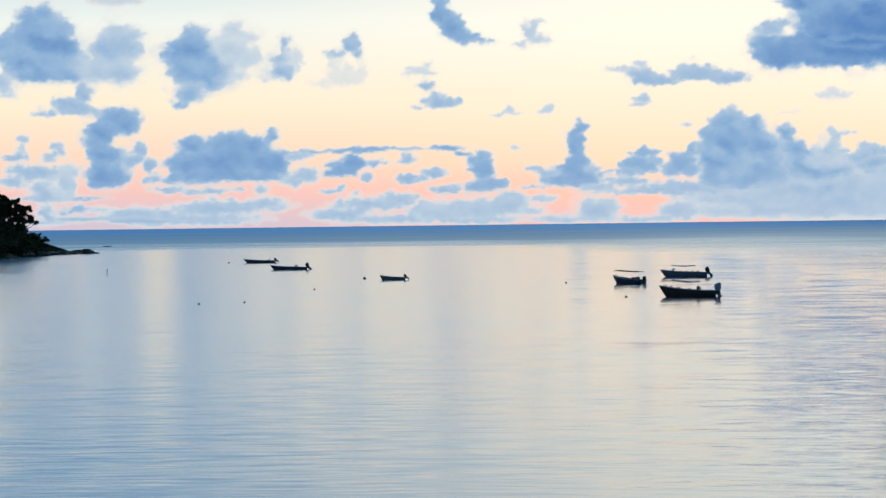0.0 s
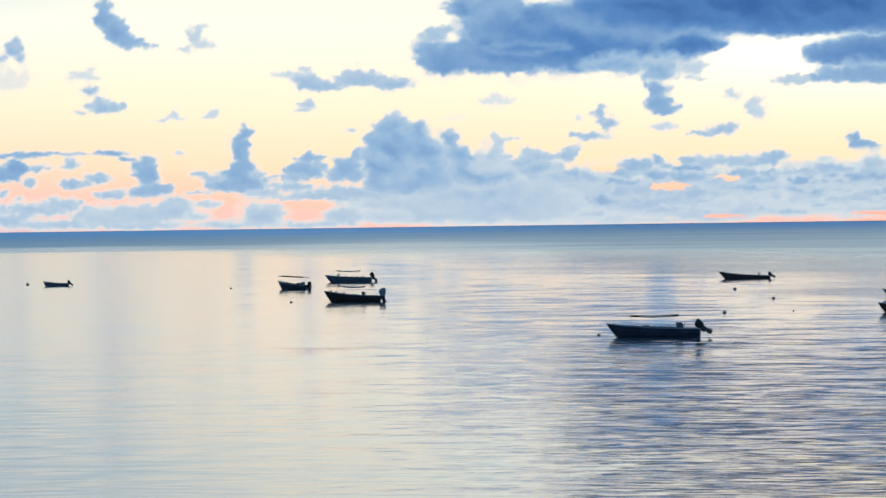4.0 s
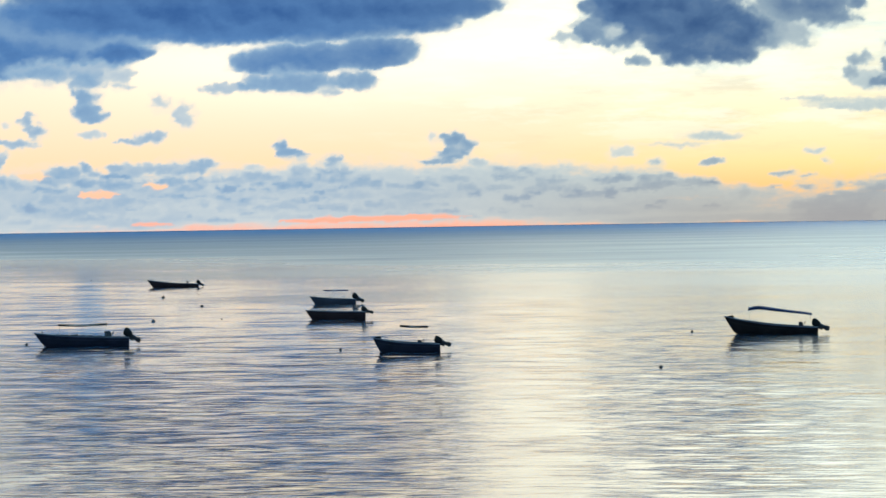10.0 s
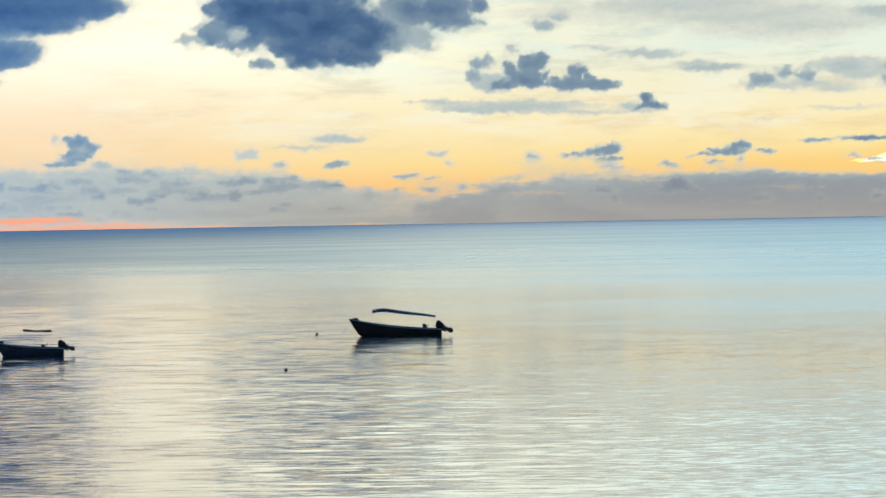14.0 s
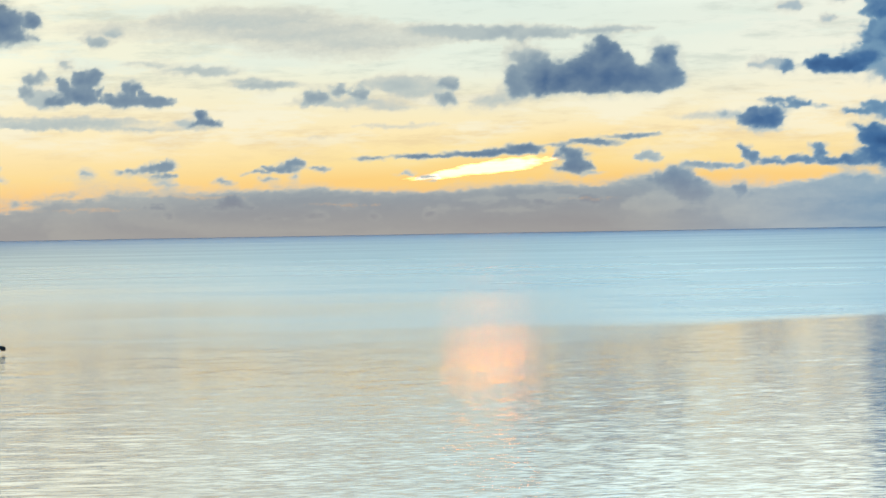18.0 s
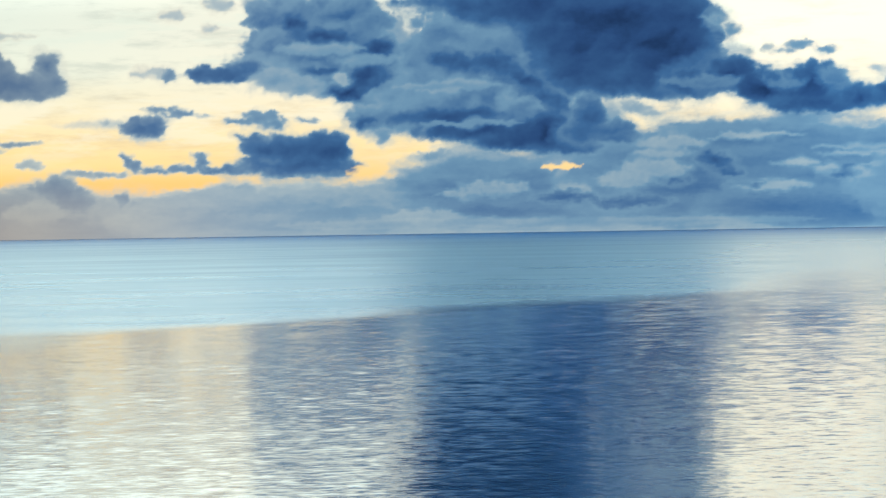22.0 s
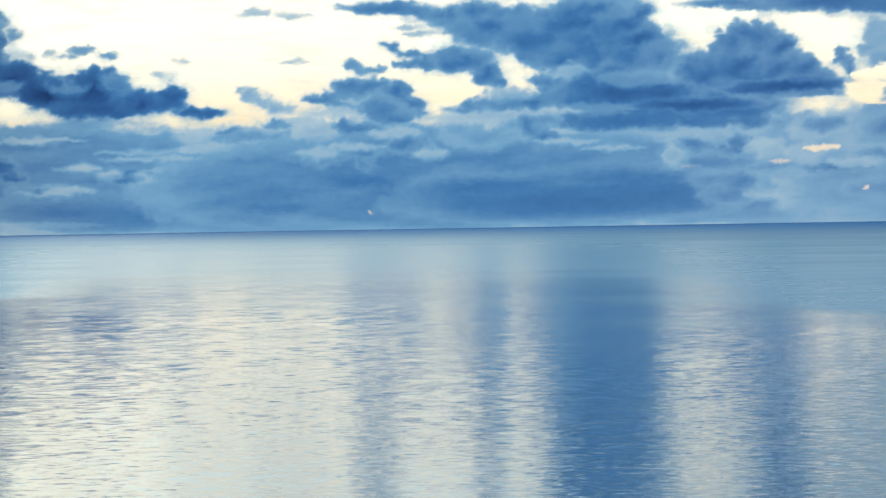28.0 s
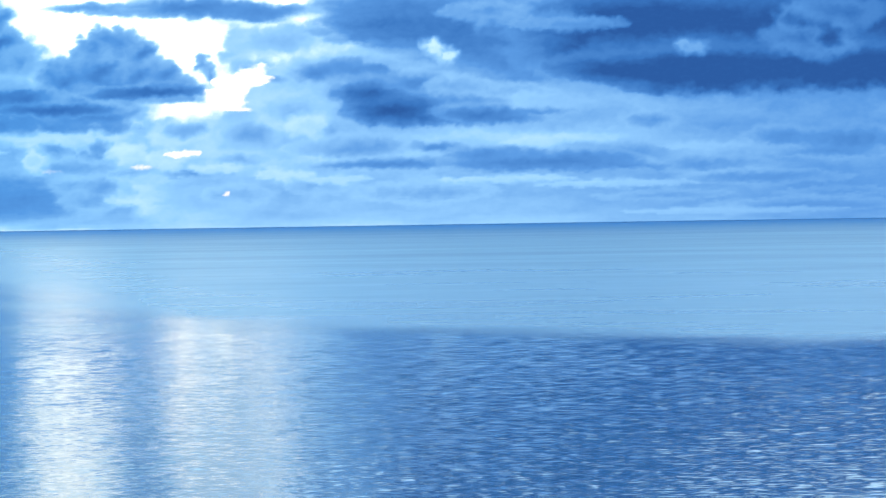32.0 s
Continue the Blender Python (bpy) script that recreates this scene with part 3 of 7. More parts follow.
clouds.heap(0.54, 0.5, [(0.74, 1.15, 0.20, 0.121), (0.73, 0.92, 0.26, 0.222), (0.90, 0.64, 0.32, 0.131), (0.68, 0.59, 0.24, 0.101), (0.56, 1.06, 0.12, 0.101)], base=0.49)
clouds.heap(0.58, 0.5, [(2.43, 1.60, 0.13, 0.151), (2.40, 1.30, 0.20, 0.222), (2.45, 0.97, 0.23, 0.202), (2.50, 0.71, 0.36, 0.202), (2.04, 0.72, 0.32, 0.151), (2.25, 0.88, 0.25, 0.141)], base=0.51)
clouds.heap(0.44, 0.8, [(1.61, 0.89, 0.22, 0.0605), (1.84, 0.82, 0.24, 0.0706), (1.64, 0.56, 0.22, 0.0404)])
clouds.heap(0.46, 0.7, [(2.75, 0.88, 0.16, 0.0404), (2.86, 0.77, 0.10, 0.0605), (2.75, 0.52, 0.30, 0.0605)])
clouds.heap(0.52, 0.5, [(3.63, 1.16, 0.28, 0.0908), (3.46, 0.96, 0.34, 0.151), (3.71, 0.91, 0.18, 0.131), (3.28, 0.80, 0.30, 0.0807)], base=0.70)
clouds.heap(0.44, 0.7, [(3.30, 0.64, 0.50, 0.0807), (2.82, 0.55, 0.25, 0.0505)])
clouds.heap(0.52, 0.5, [(4.46, 1.17, 0.14, 0.101), (4.26, 0.97, 0.24, 0.182), (4.11, 0.82, 0.22, 0.111), (4.46, 0.85, 0.18, 0.121), (4.13, 1.10, 0.08, 0.0505)])
clouds.heap(0.46, 0.9, [(6.96, 1.37, 0.13, 0.172), (6.91, 1.13, 0.26, 0.141), (7.19, 1.47, 0.22, 0.0404), (6.81, 0.96, 0.50, 0.121)], lit=1)
clouds.heap(0.54, 0.6, [(7.55, 1.12, 0.20, 0.182), (7.82, 1.12, 0.26, 0.0908), (7.50, 0.90, 0.20, 0.101), (7.70, 0.95, 0.30, 0.141)], lit=1)
clouds.heap(0.54, 0.5, [(6.14, 1.48, 0.14, 0.161), (6.21, 1.20, 0.28, 0.202), (6.51, 0.97, 0.42, 0.202), (6.01, 1.21, 0.13, 0.121), (6.11, 0.92, 0.30, 0.222), (6.71, 0.81, 0.61, 0.182)], lit=1)
clouds.heap(0.54, 0.45, [(5.07, 1.76, 0.28, 0.202), (4.87, 1.44, 0.24, 0.303), (5.17, 1.39, 0.38, 0.424), (5.54, 1.59, 0.22, 0.202), (5.69, 1.28, 0.32, 0.303), (4.96, 1.02, 0.44, 0.323), (5.71, 0.95, 0.45, 0.283), (5.31, 0.68, 0.76, 0.202), (4.79, 1.22, 0.18, 0.222)], lit=1.2)
clouds.heap(0.46, 0.6, [(3.57, 2.53, 0.28, 0.141), (3.93, 2.46, 0.50, 0.101), (4.55, 2.58, 0.46, 0.161), (5.13, 2.46, 0.40, 0.121)], base=2.33)
clouds.heap(0.3, 1, [(3.55, 2.74, 0.12, 0.0605), (3.17, 2.65, 0.32, 0.0605)])
clouds.heap(0.38, 0.8, [(3.59, 2.12, 0.16, 0.101), (3.54, 2.00, 0.22, 0.0505)])
clouds.heap(0.34, 0.8, [(4.38, 1.62, 0.18, 0.0505)])
clouds.heap(0.24, 1, [(6.87, 2.13, 0.26, 0.0605)])
clouds.heap(0.2, 1, [(6.22, 1.83, 0.26, 0.0202)])
# great dark deck with its torn lower lobes
clouds.heap(0.66, 0.7, [(6.96, 3.70, 0.63, 0.383), (6.41, 3.81, 0.42, 0.242)])
clouds.heap(0.46, 0.9, [(5.91, 3.33, 0.20, 0.161), (5.76, 3.06, 0.15, 0.222), (6.10, 3.41, 0.16, 0.0605)])
clouds.heap(0.74, 0.6, [(6.14, 2.89, 0.63, 0.303), (7.34, 2.92, 1.31, 0.363), (8.75, 2.98, 1.41, 0.454), (9.66, 3.02, 0.91, 0.383), (8.06, 3.39, 1.72, 0.505), (9.97, 3.46, 1.31, 0.424)], base=2.55, lit=0.5, rag=0.5)
clouds.heap(0.85, 0.7, [(9.77, 3.77, 1.72, 0.464), (11.39, 3.82, 2.22, 0.565), (13.20, 3.79, 2.42, 0.545), (15.11, 3.86, 2.02, 0.444), (16.42, 3.91, 0.91, 0.262), (12.29, 3.51, 1.82, 0.242), (13.70, 3.44, 1.72, 0.202), (15.61, 3.49, 0.91, 0.161)], lit=0.3, rag=0.4)
clouds.heap(0.81, 0.6, [(10.47, 3.10, 0.59, 0.202), (10.06, 3.04, 0.30, 0.121), (7.55, 3.07, 0.71, 0.0908)], lit=0.3, rag=0.4)
clouds.heap(0.54, 0.8, [(9.15, 2.73, 0.61, 0.161), (9.96, 2.84, 0.30, 0.0807)])
clouds.heap(0.52, 0.8, [(9.92, 2.66, 0.34, 0.182), (9.80, 2.54, 0.24, 0.0807)])
clouds.heap(0.32, 1, [(10.46, 2.67, 0.26, 0.141), (10.46, 2.49, 0.30, 0.0505)])
clouds.heap(0.74, 0.6, [(13.59, 2.94, 1.21, 0.262), (15.10, 3.04, 0.73, 0.283), (13.03, 2.81, 0.61, 0.202), (14.40, 2.89, 1.11, 0.182)], base=2.62, lit=0.4, rag=0.5)
clouds.heap(0.58, 0.7, [(13.58, 2.52, 0.91, 0.182), (12.63, 2.42, 0.61, 0.0807), (14.69, 2.52, 0.42, 0.141)], base=2.32, lit=0.4)
clouds.heap(0.36, 1, [(12.17, 2.42, 0.34, 0.0807), (14.19, 2.33, 0.26, 0.0505)])
clouds.heap(0.56, 0.6, [(9.87, 2.28, 0.24, 0.141), (9.81, 2.06, 0.22, 0.161), (10.01, 1.95, 0.24, 0.111), (9.77, 2.36, 0.14, 0.0807)])
clouds.heap(0.28, 1, [(11.16, 2.20, 0.20, 0.111)])
clouds.heap(0.44, 0.8, [(8.80, 1.91, 0.13, 0.121), (8.98, 1.69, 0.17, 0.111), (8.83, 1.77, 0.12, 0.0807)])
clouds.heap(0.44, 0.7, [(8.63, 1.46, 0.42, 0.0706), (8.41, 1.47, 0.14, 0.0706)])
clouds.heap(0.2, 1, [(8.43, 1.81, 0.10, 0.0605)])
clouds.heap(0.22, 1, [(7.03, 2.15, 0.30, 0.0706), (6.98, 2.22, 0.14, 0.0505)])
clouds.heap(0.3, 0.9, [(9.94, 1.61, 0.26, 0.0807)])
clouds.heap(0.44, 0.7, [(10.97, 1.60, 0.26, 0.121), (10.66, 1.51, 0.30, 0.0505), (11.21, 1.65, 0.10, 0.0706)])
clouds.heap(0.34, 0.9, [(11.58, 1.95, 0.16, 0.202)])
clouds.heap(0.54, 0.5, [(13.32, 1.40, 0.20, 0.111), (13.41, 1.25, 0.24, 0.0908), (13.69, 1.21, 0.14, 0.0303)], base=1.15)
clouds.heap(0.48, 0.7, [(11.90, 1.08, 0.28, 0.0908), (11.70, 0.98, 0.36, 0.0706)])
clouds.heap(0.3, 0.9, [(12.81, 1.01, 0.17, 0.0505)])
clouds.heap(0.46, 0.7, [(14.29, 1.13, 0.13, 0.0908), (14.19, 1.06, 0.16, 0.0404)])
clouds.heap(0.42, 0.7, [(13.60, 0.89, 0.22, 0.101), (13.66, 0.99, 0.15, 0.0807)])
clouds.heap(0.48, 0.7, [(14.39, 0.90, 0.20, 0.0908), (14.28, 0.77, 0.30, 0.0706)])
clouds.heap(0.5, 0.7, [(9.42, 0.95, 0.32, 0.121), (9.78, 1.04, 0.11, 0.101), (9.93, 0.95, 0.14, 0.0807)])
clouds.heap(0.48, 0.7, [(10.33, 1.02, 0.17, 0.0807)])
clouds.heap(0.44, 0.8, [(7.62, 1.13, 0.28, 0.111), (7.47, 0.98, 0.20, 0.101)])
clouds.heap(0.44, 0.8, [(8.22, 1.15, 0.17, 0.131), (8.36, 1.25, 0.08, 0.0807)])
clouds.heap(0.38, 0.9, [(6.92, 1.21, 0.16, 0.202), (7.16, 1.48, 0.24, 0.0303), (6.81, 0.99, 0.30, 0.101)])
clouds.heap(0.56, 0.5, [(16.36, 1.45, 0.20, 0.151), (16.60, 1.40, 0.13, 0.161), (16.28, 1.25, 0.17, 0.121), (16.53, 1.22, 0.18, 0.0807)])
clouds.heap(0.52, 0.6, [(16.08, 1.09, 0.38, 0.0505), (16.33, 1.14, 0.20, 0.0605)])
clouds.heap(0.2, 1, [(16.00, 1.53, 0.06, 0.0807)])
clouds.heap(0.32, 0.9, [(16.83, 1.02, 0.18, 0.0605)])
clouds.heap(0.46, 0.7, [(17.25, 0.80, 0.24, 0.0706), (17.55, 0.89, 0.22, 0.0303), (17.22, 0.90, 0.12, 0.0404)])
clouds.heap(0.28, 0.9, [(18.32, 0.93, 0.16, 0.0303)])
# ragged dark cloud and the gold sky
clouds.heap(0.4, 1, [(22.42, 3.24, 0.36, 0.202), (22.62, 3.05, 0.20, 0.101), (18.50, 3.26, 0.30, 0.101)])
clouds.heap(0.66, 0.8, [(22.43, 3.70, 0.76, 0.283), (22.94, 3.67, 0.55, 0.343), (23.29, 3.49, 0.26, 0.182), (23.49, 3.78, 0.20, 0.161)], rag=1.2)
clouds.heap(0.52, 0.8, [(22.04, 3.25, 0.40, 0.262), (21.87, 3.51, 0.20, 0.202)], rag=1.2)
clouds.heap(0.64, 0.7, [(18.90, 3.36, 0.36, 0.161), (19.25, 3.17, 0.42, 0.121), (18.80, 3.26, 0.24, 0.101)], rag=1.2)
clouds.heap(0.5, 0.8, [(19.69, 2.80, 0.20, 0.121)])
clouds.heap(0.82, 0.6, [(19.41, 3.77, 0.63, 0.444), (20.01, 3.49, 0.81, 0.404), (20.82, 3.53, 0.91, 0.605), (21.60, 3.29, 0.50, 0.404), (20.60, 2.98, 0.67, 0.303), (21.26, 2.92, 0.46, 0.202)], base=2.67, rag=1, lit=0.5)
clouds.heap(0.3, 1, [(19.25, 3.35, 0.14, 0.0706)])
clouds.heap(0.38, 0.9, [(24.75, 3.40, 0.28, 0.0807), (25.01, 3.55, 0.16, 0.0807)])
clouds.heap(0.3, 1, [(23.72, 2.42, 0.32, 0.161), (24.15, 3.01, 0.08, 0.0807)])
clouds.heap(0.44, 0.9, [(23.58, 2.78, 0.20, 0.121), (23.47, 2.54, 0.14, 0.131)])
clouds.heap(0.6, 0.6, [(24.13, 2.57, 0.16, 0.202), (24.53, 2.76, 0.27, 0.182), (24.45, 2.46, 0.32, 0.182), (25.23, 2.38, 0.48, 0.151), (25.33, 2.57, 0.17, 0.101), (25.73, 2.31, 0.38, 0.101), (24.00, 2.36, 0.22, 0.101)], base=2.21, rag=0.9)
clouds.heap(0.36, 1, [(24.22, 1.96, 1.72, 0.121), (25.42, 1.86, 1.51, 0.0706), (22.91, 2.06, 0.71, 0.0605)], alpha=0.8, streaky=True)
clouds.heap(0.62, 0.6, [(26.51, 2.06, 0.15, 0.121), (26.68, 1.93, 0.24, 0.0807), (26.43, 1.92, 0.25, 0.0605)], base=1.86)
clouds.heap(0.26, 1, [(26.15, 1.96, 0.18, 0.0505)])
clouds.heap(0.26, 1, [(26.96, 3.61, 3.23, 0.262), (28.95, 3.21, 1.82, 0.202)], alpha=0.5, streaky=True)
clouds.heap(0.4, 1, [(26.55, 2.87, 0.81, 0.121), (25.74, 2.99, 0.61, 0.0605)], alpha=0.75, streaky=True)
clouds.heap(0.42, 1, [(27.74, 2.59, 0.71, 0.101), (27.34, 2.68, 0.40, 0.0605)], alpha=0.8, streaky=True)
clouds.heap(0.32, 1, [(28.93, 2.27, 1.01, 0.0807), (29.83, 2.63, 0.50, 0.141)], alpha=0.7, streaky=True)
clouds.heap(0.44, 0.9, [(28.54, 2.37, 0.26, 0.141), (28.99, 2.49, 0.24, 0.111), (29.43, 2.40, 0.20, 0.121)])
clouds.heap(0.52, 0.6, [(25.71, 1.15, 0.34, 0.0908), (25.49, 1.11, 0.28, 0.0605), (25.91, 1.20, 0.18, 0.0908), (25.81, 1.00, 0.24, 0.0505), (25.21, 1.10, 0.22, 0.0303)], base=0.95)
clouds.heap(0.54, 0.6, [(28.14, 1.20, 0.26, 0.0908), (27.94, 1.11, 0.40, 0.0605), (28.62, 1.09, 0.24, 0.0252), (27.50, 1.04, 0.26, 0.0353)])
clouds.heap(0.44, 0.8, [(27.71, 0.92, 0.18, 0.0404)])
clouds.heap(0.32, 0.9, [(28.17, 0.95, 0.07, 0.0605)])
clouds.heap(0.44, 0.7, [(26.93, 0.88, 0.24, 0.0404), (26.86, 0.91, 0.10, 0.0404)])
clouds.heap(0.36, 0.9, [(24.48, 1.06, 0.12, 0.0505)])
clouds.heap(0.26, 1, [(25.91, 0.86, 0.20, 0.0404)])
clouds.heap(0.26, 1, [(22.74, 1.16, 0.20, 0.0404), (22.99, 1.00, 0.14, 0.0303)])
clouds.heap(0.36, 0.8, [(19.98, 0.98, 0.12, 0.0605)])
clouds.heap(0.44, 0.7, [(21.02, 0.99, 0.24, 0.0505), (20.87, 0.96, 0.20, 0.0303)])
clouds.heap(0.34, 1, [(20.37, 1.30, 0.67, 0.0505), (20.93, 1.45, 0.61, 0.0908)], alpha=0.8, streaky=True)
clouds.heap(0.2, 1, [(19.36, 1.19, 0.30, 0.101)])
clouds.heap(0.48, 0.6, [(19.36, 0.73, 0.18, 0.0807), (19.25, 0.69, 0.30, 0.0404)])
clouds.heap(0.48, 0.6, [(19.96, 0.58, 0.34, 0.0807), (19.65, 0.52, 0.36, 0.0605), (20.26, 0.62, 0.20, 0.0605)], base=0.44)
clouds.heap(0.42, 0.7, [(20.58, 0.63, 0.18, 0.0404), (20.48, 0.55, 0.14, 0.0303)])
clouds.heap(0.46, 0.7, [(22.23, 0.75, 0.22, 0.0505), (22.38, 0.79, 0.12, 0.0404), (22.68, 0.73, 0.12, 0.0303)])
clouds.heap(0.42, 0.7, [(22.60, 0.51, 0.12, 0.0404)])
clouds.heap(0.36, 0.8, [(23.20, 0.57, 0.10, 0.0404)])
clouds.heap(0.42, 0.7, [(22.05, 0.51, 0.18, 0.0252), (22.13, 0.75, 0.08, 0.0303)])
clouds.heap(0.34, 0.8, [(21.47, 0.38, 0.14, 0.101)])
# grey bank under the sunset
clouds.heap(0.5, 1, [(23.38, 0.02, 1.11, 0.383), (24.24, 0.09, 1.41, 0.565), (25.19, 0.07, 1.61, 0.585)], rag=0.8, streaky=True)
clouds.heap(0.53, 0.5, [(26.40, 0.06, 2.52, 0.585), (28.40, 0.05, 2.62, 0.585)], rag=0.3, lit=0.3, streaky=True)
clouds.heap(0.57, 0.5, [(28.03, 0.33, 2.83, 0.383), (30.24, 0.26, 2.02, 0.363), (31.65, 0.22, 1.82, 0.464), (33.06, 0.18, 1.61, 0.585), (34.57, 0.22, 1.51, 0.626)], rag=0.3, lit=0.3, streaky=True)
clouds.heap(0.57, 0.7, [(36.08, 0.20, 2.02, 0.454), (37.59, 0.17, 2.02, 0.454), (39.10, 0.25, 1.82, 0.605)], rag=0.4, streaky=True)
clouds.heap(0.63, 0.8, [(27.03, 0.52, 0.32, 0.101), (26.91, 0.43, 0.50, 0.0404)])
clouds.heap(0.59, 0.9, [(25.75, 0.45, 0.24, 0.0404), (25.92, 0.30, 0.08, 0.0505)])
clouds.heap(0.59, 0.9, [(28.40, 0.22, 0.40, 0.0303), (28.65, 0.25, 0.12, 0.0505), (29.20, 0.44, 0.20, 0.0303)], streaky=True)
clouds.heap(0.63, 0.9, [(28.53, 0.24, 0.20, 0.0505), (27.73, 0.22, 0.30, 0.0303), (29.58, 0.25, 0.10, 0.0505), (30.59, 0.26, 0.08, 0.0605)])
clouds.heap(0.39, 1, [(31.55, 0.50, 0.40, 0.0404), (32.76, 0.52, 0.61, 0.0505), (32.05, 0.31, 0.50, 0.0303), (30.84, 0.35, 0.30, 0.0303)], alpha=0.7, streaky=True)
clouds.heap(0.63, 0.9, [(32.71, 0.42, 0.26, 0.0404), (33.42, 0.49, 0.20, 0.0807)])
# sheets and clouds round the sun
clouds.heap(0.42, 1, [(32.10, 3.47, 1.31, 0.151), (30.90, 3.55, 0.71, 0.121), (33.72, 3.49, 0.91, 0.0807)], alpha=0.85, streaky=True)
clouds.heap(0.28, 1, [(29.29, 3.42, 2.22, 0.222), (27.30, 3.79, 1.72, 0.262)], alpha=0.6, streaky=True)
clouds.heap(0.32, 1, [(30.38, 2.53, 0.61, 0.242), (31.68, 2.28, 0.50, 0.161), (29.87, 2.21, 0.61, 0.0807)], alpha=0.75, streaky=True)
clouds.heap(0.44, 0.9, [(30.95, 2.57, 0.17, 0.131), (30.88, 2.31, 0.18, 0.131)])
clouds.heap(0.28, 1, [(30.06, 1.85, 0.91, 0.0505), (28.66, 1.65, 0.24, 0.0252)], alpha=0.7, streaky=True)
clouds.heap(0.34, 1, [(32.30, 3.03, 0.25, 0.141), (32.25, 3.38, 0.10, 0.141)])
clouds.heap(0.57, 0.9, [(32.21, 2.63, 0.32, 0.303), (32.50, 2.88, 0.30, 0.202)])
clouds.heap(0.73, 0.55, [(33.66, 3.16, 0.26, 0.182), (33.86, 2.98, 0.35, 0.222), (33.75, 2.70, 0.76, 0.353), (33.02, 2.70, 0.42, 0.283), (32.64, 2.64, 0.30, 0.283), (34.53, 2.59, 0.61, 0.262), (34.82, 2.97, 0.26, 0.222), (34.99, 2.68, 0.22, 0.182)], base=2.29, rag=0.8)
clouds.heap(0.66, 0.5, [(31.66, 1.33, 0.86, 0.0807), (32.32, 1.41, 0.34, 0.101), (30.46, 1.29, 0.71, 0.0454), (29.50, 1.26, 0.36, 0.0353)], streaky=True, rag=0.5)
clouds.heap(0.57, 0.6, [(33.48, 1.50, 0.61, 0.0605), (34.14, 1.60, 0.61, 0.0505), (32.88, 1.45, 0.24, 0.0303)], streaky=True)
clouds.heap(0.66, 0.6, [(33.13, 1.26, 0.33, 0.101), (33.17, 1.08, 0.36, 0.131), (33.00, 1.35, 0.14, 0.0807)], base=0.93)
clouds.heap(0.34, 1, [(33.47, 0.95, 0.20, 0.0303)])
clouds.heap(0.3, 0.9, [(30.17, 0.99, 0.22, 0.0303), (30.55, 0.89, 0.16, 0.0303)])
clouds.heap(0.28, 1, [(35.61, 1.92, 0.71, 0.0908), (36.51, 1.65, 0.61, 0.0404)], alpha=0.7, streaky=True)
clouds.heap(0.77, 0.55, [(36.41, 1.89, 0.28, 0.202), (36.70, 1.91, 0.26, 0.202), (36.51, 1.77, 0.40, 0.0908)], lit=0.6)
clouds.heap(0.59, 0.8, [(37.20, 2.09, 0.32, 0.0706), (36.82, 2.19, 0.40, 0.0505)])
clouds.heap(0.34, 1, [(36.48, 2.81, 0.20, 0.0807)])
clouds.heap(0.62, 0.8, [(36.98, 2.75, 0.24, 0.121), (36.85, 2.83, 0.14, 0.0505)])
clouds.heap(0.4, 0.9, [(37.62, 2.05, 0.16, 0.0303), (35.86, 1.94, 0.12, 0.0505)])
clouds.heap(0.59, 0.8, [(38.63, 2.03, 0.36, 0.121), (38.27, 1.96, 0.40, 0.0706), (38.82, 1.89, 0.30, 0.0908), (39.43, 1.95, 0.26, 0.0505)])
clouds.heap(0.64, 0.6, [(36.15, 1.32, 0.09, 0.101), (36.30, 1.19, 0.20, 0.101), (36.70, 1.11, 0.32, 0.0605), (37.21, 1.12, 0.34, 0.0807), (37.51, 1.25, 0.13, 0.151)], base=1.02)
clouds.heap(0.46, 0.8, [(35.79, 1.02, 0.50, 0.0605), (35.39, 1.06, 0.30, 0.0706)])
clouds.heap(0.38, 0.9, [(34.44, 1.23, 0.24, 0.0908), (34.59, 1.18, 0.20, 0.0404)])
clouds.heap(0.44, 0.9, [(34.57, 0.39, 0.50, 0.101), (37.39, 0.33, 0.71, 0.202), (36.39, 0.24, 0.50, 0.121)])
clouds.heap(0.62, 0.8, [(34.97, 0.89, 0.32, 0.161), (35.08, 0.72, 0.38, 0.202), (35.30, 0.54, 0.34, 0.182), (34.70, 0.81, 0.26, 0.0807)], rag=0.6)
clouds.heap(0.62, 0.8, [(38.15, 0.73, 0.34, 0.121), (37.85, 0.68, 0.44, 0.0807), (38.30, 0.51, 0.40, 0.182), (38.50, 0.36, 0.40, 0.101)], rag=0.6)
clouds.heap(0.62, 0.9, [(36.09, 0.60, 0.12, 0.141), (36.34, 0.52, 0.18, 0.0605), (39.50, 0.49, 0.22, 0.0404)])
clouds.heap(0.48, 0.9, [(38.50, 0.16, 0.81, 0.0807), (37.40, 0.51, 0.20, 0.0605), (40.10, 0.18, 0.61, 0.101)])
clouds.heap(0.36, 1, [(39.41, 0.69, 0.40, 0.121), (38.90, 0.45, 0.30, 0.0807), (40.40, 0.52, 0.40, 0.121)], alpha=0.8)
clouds.heap(0.86, 0.5, [(39.12, 1.45, 0.67, 0.262), (39.72, 1.41, 0.48, 0.343), (38.67, 1.46, 0.36, 0.222), (38.40, 1.66, 0.20, 0.0807), (39.01, 1.14, 1.09, 0.172), (39.56, 1.14, 0.83, 0.202), (37.91, 1.09, 0.44, 0.0807), (38.57, 1.63, 0.14, 0.0807)], base=0.91, lit=0.8)
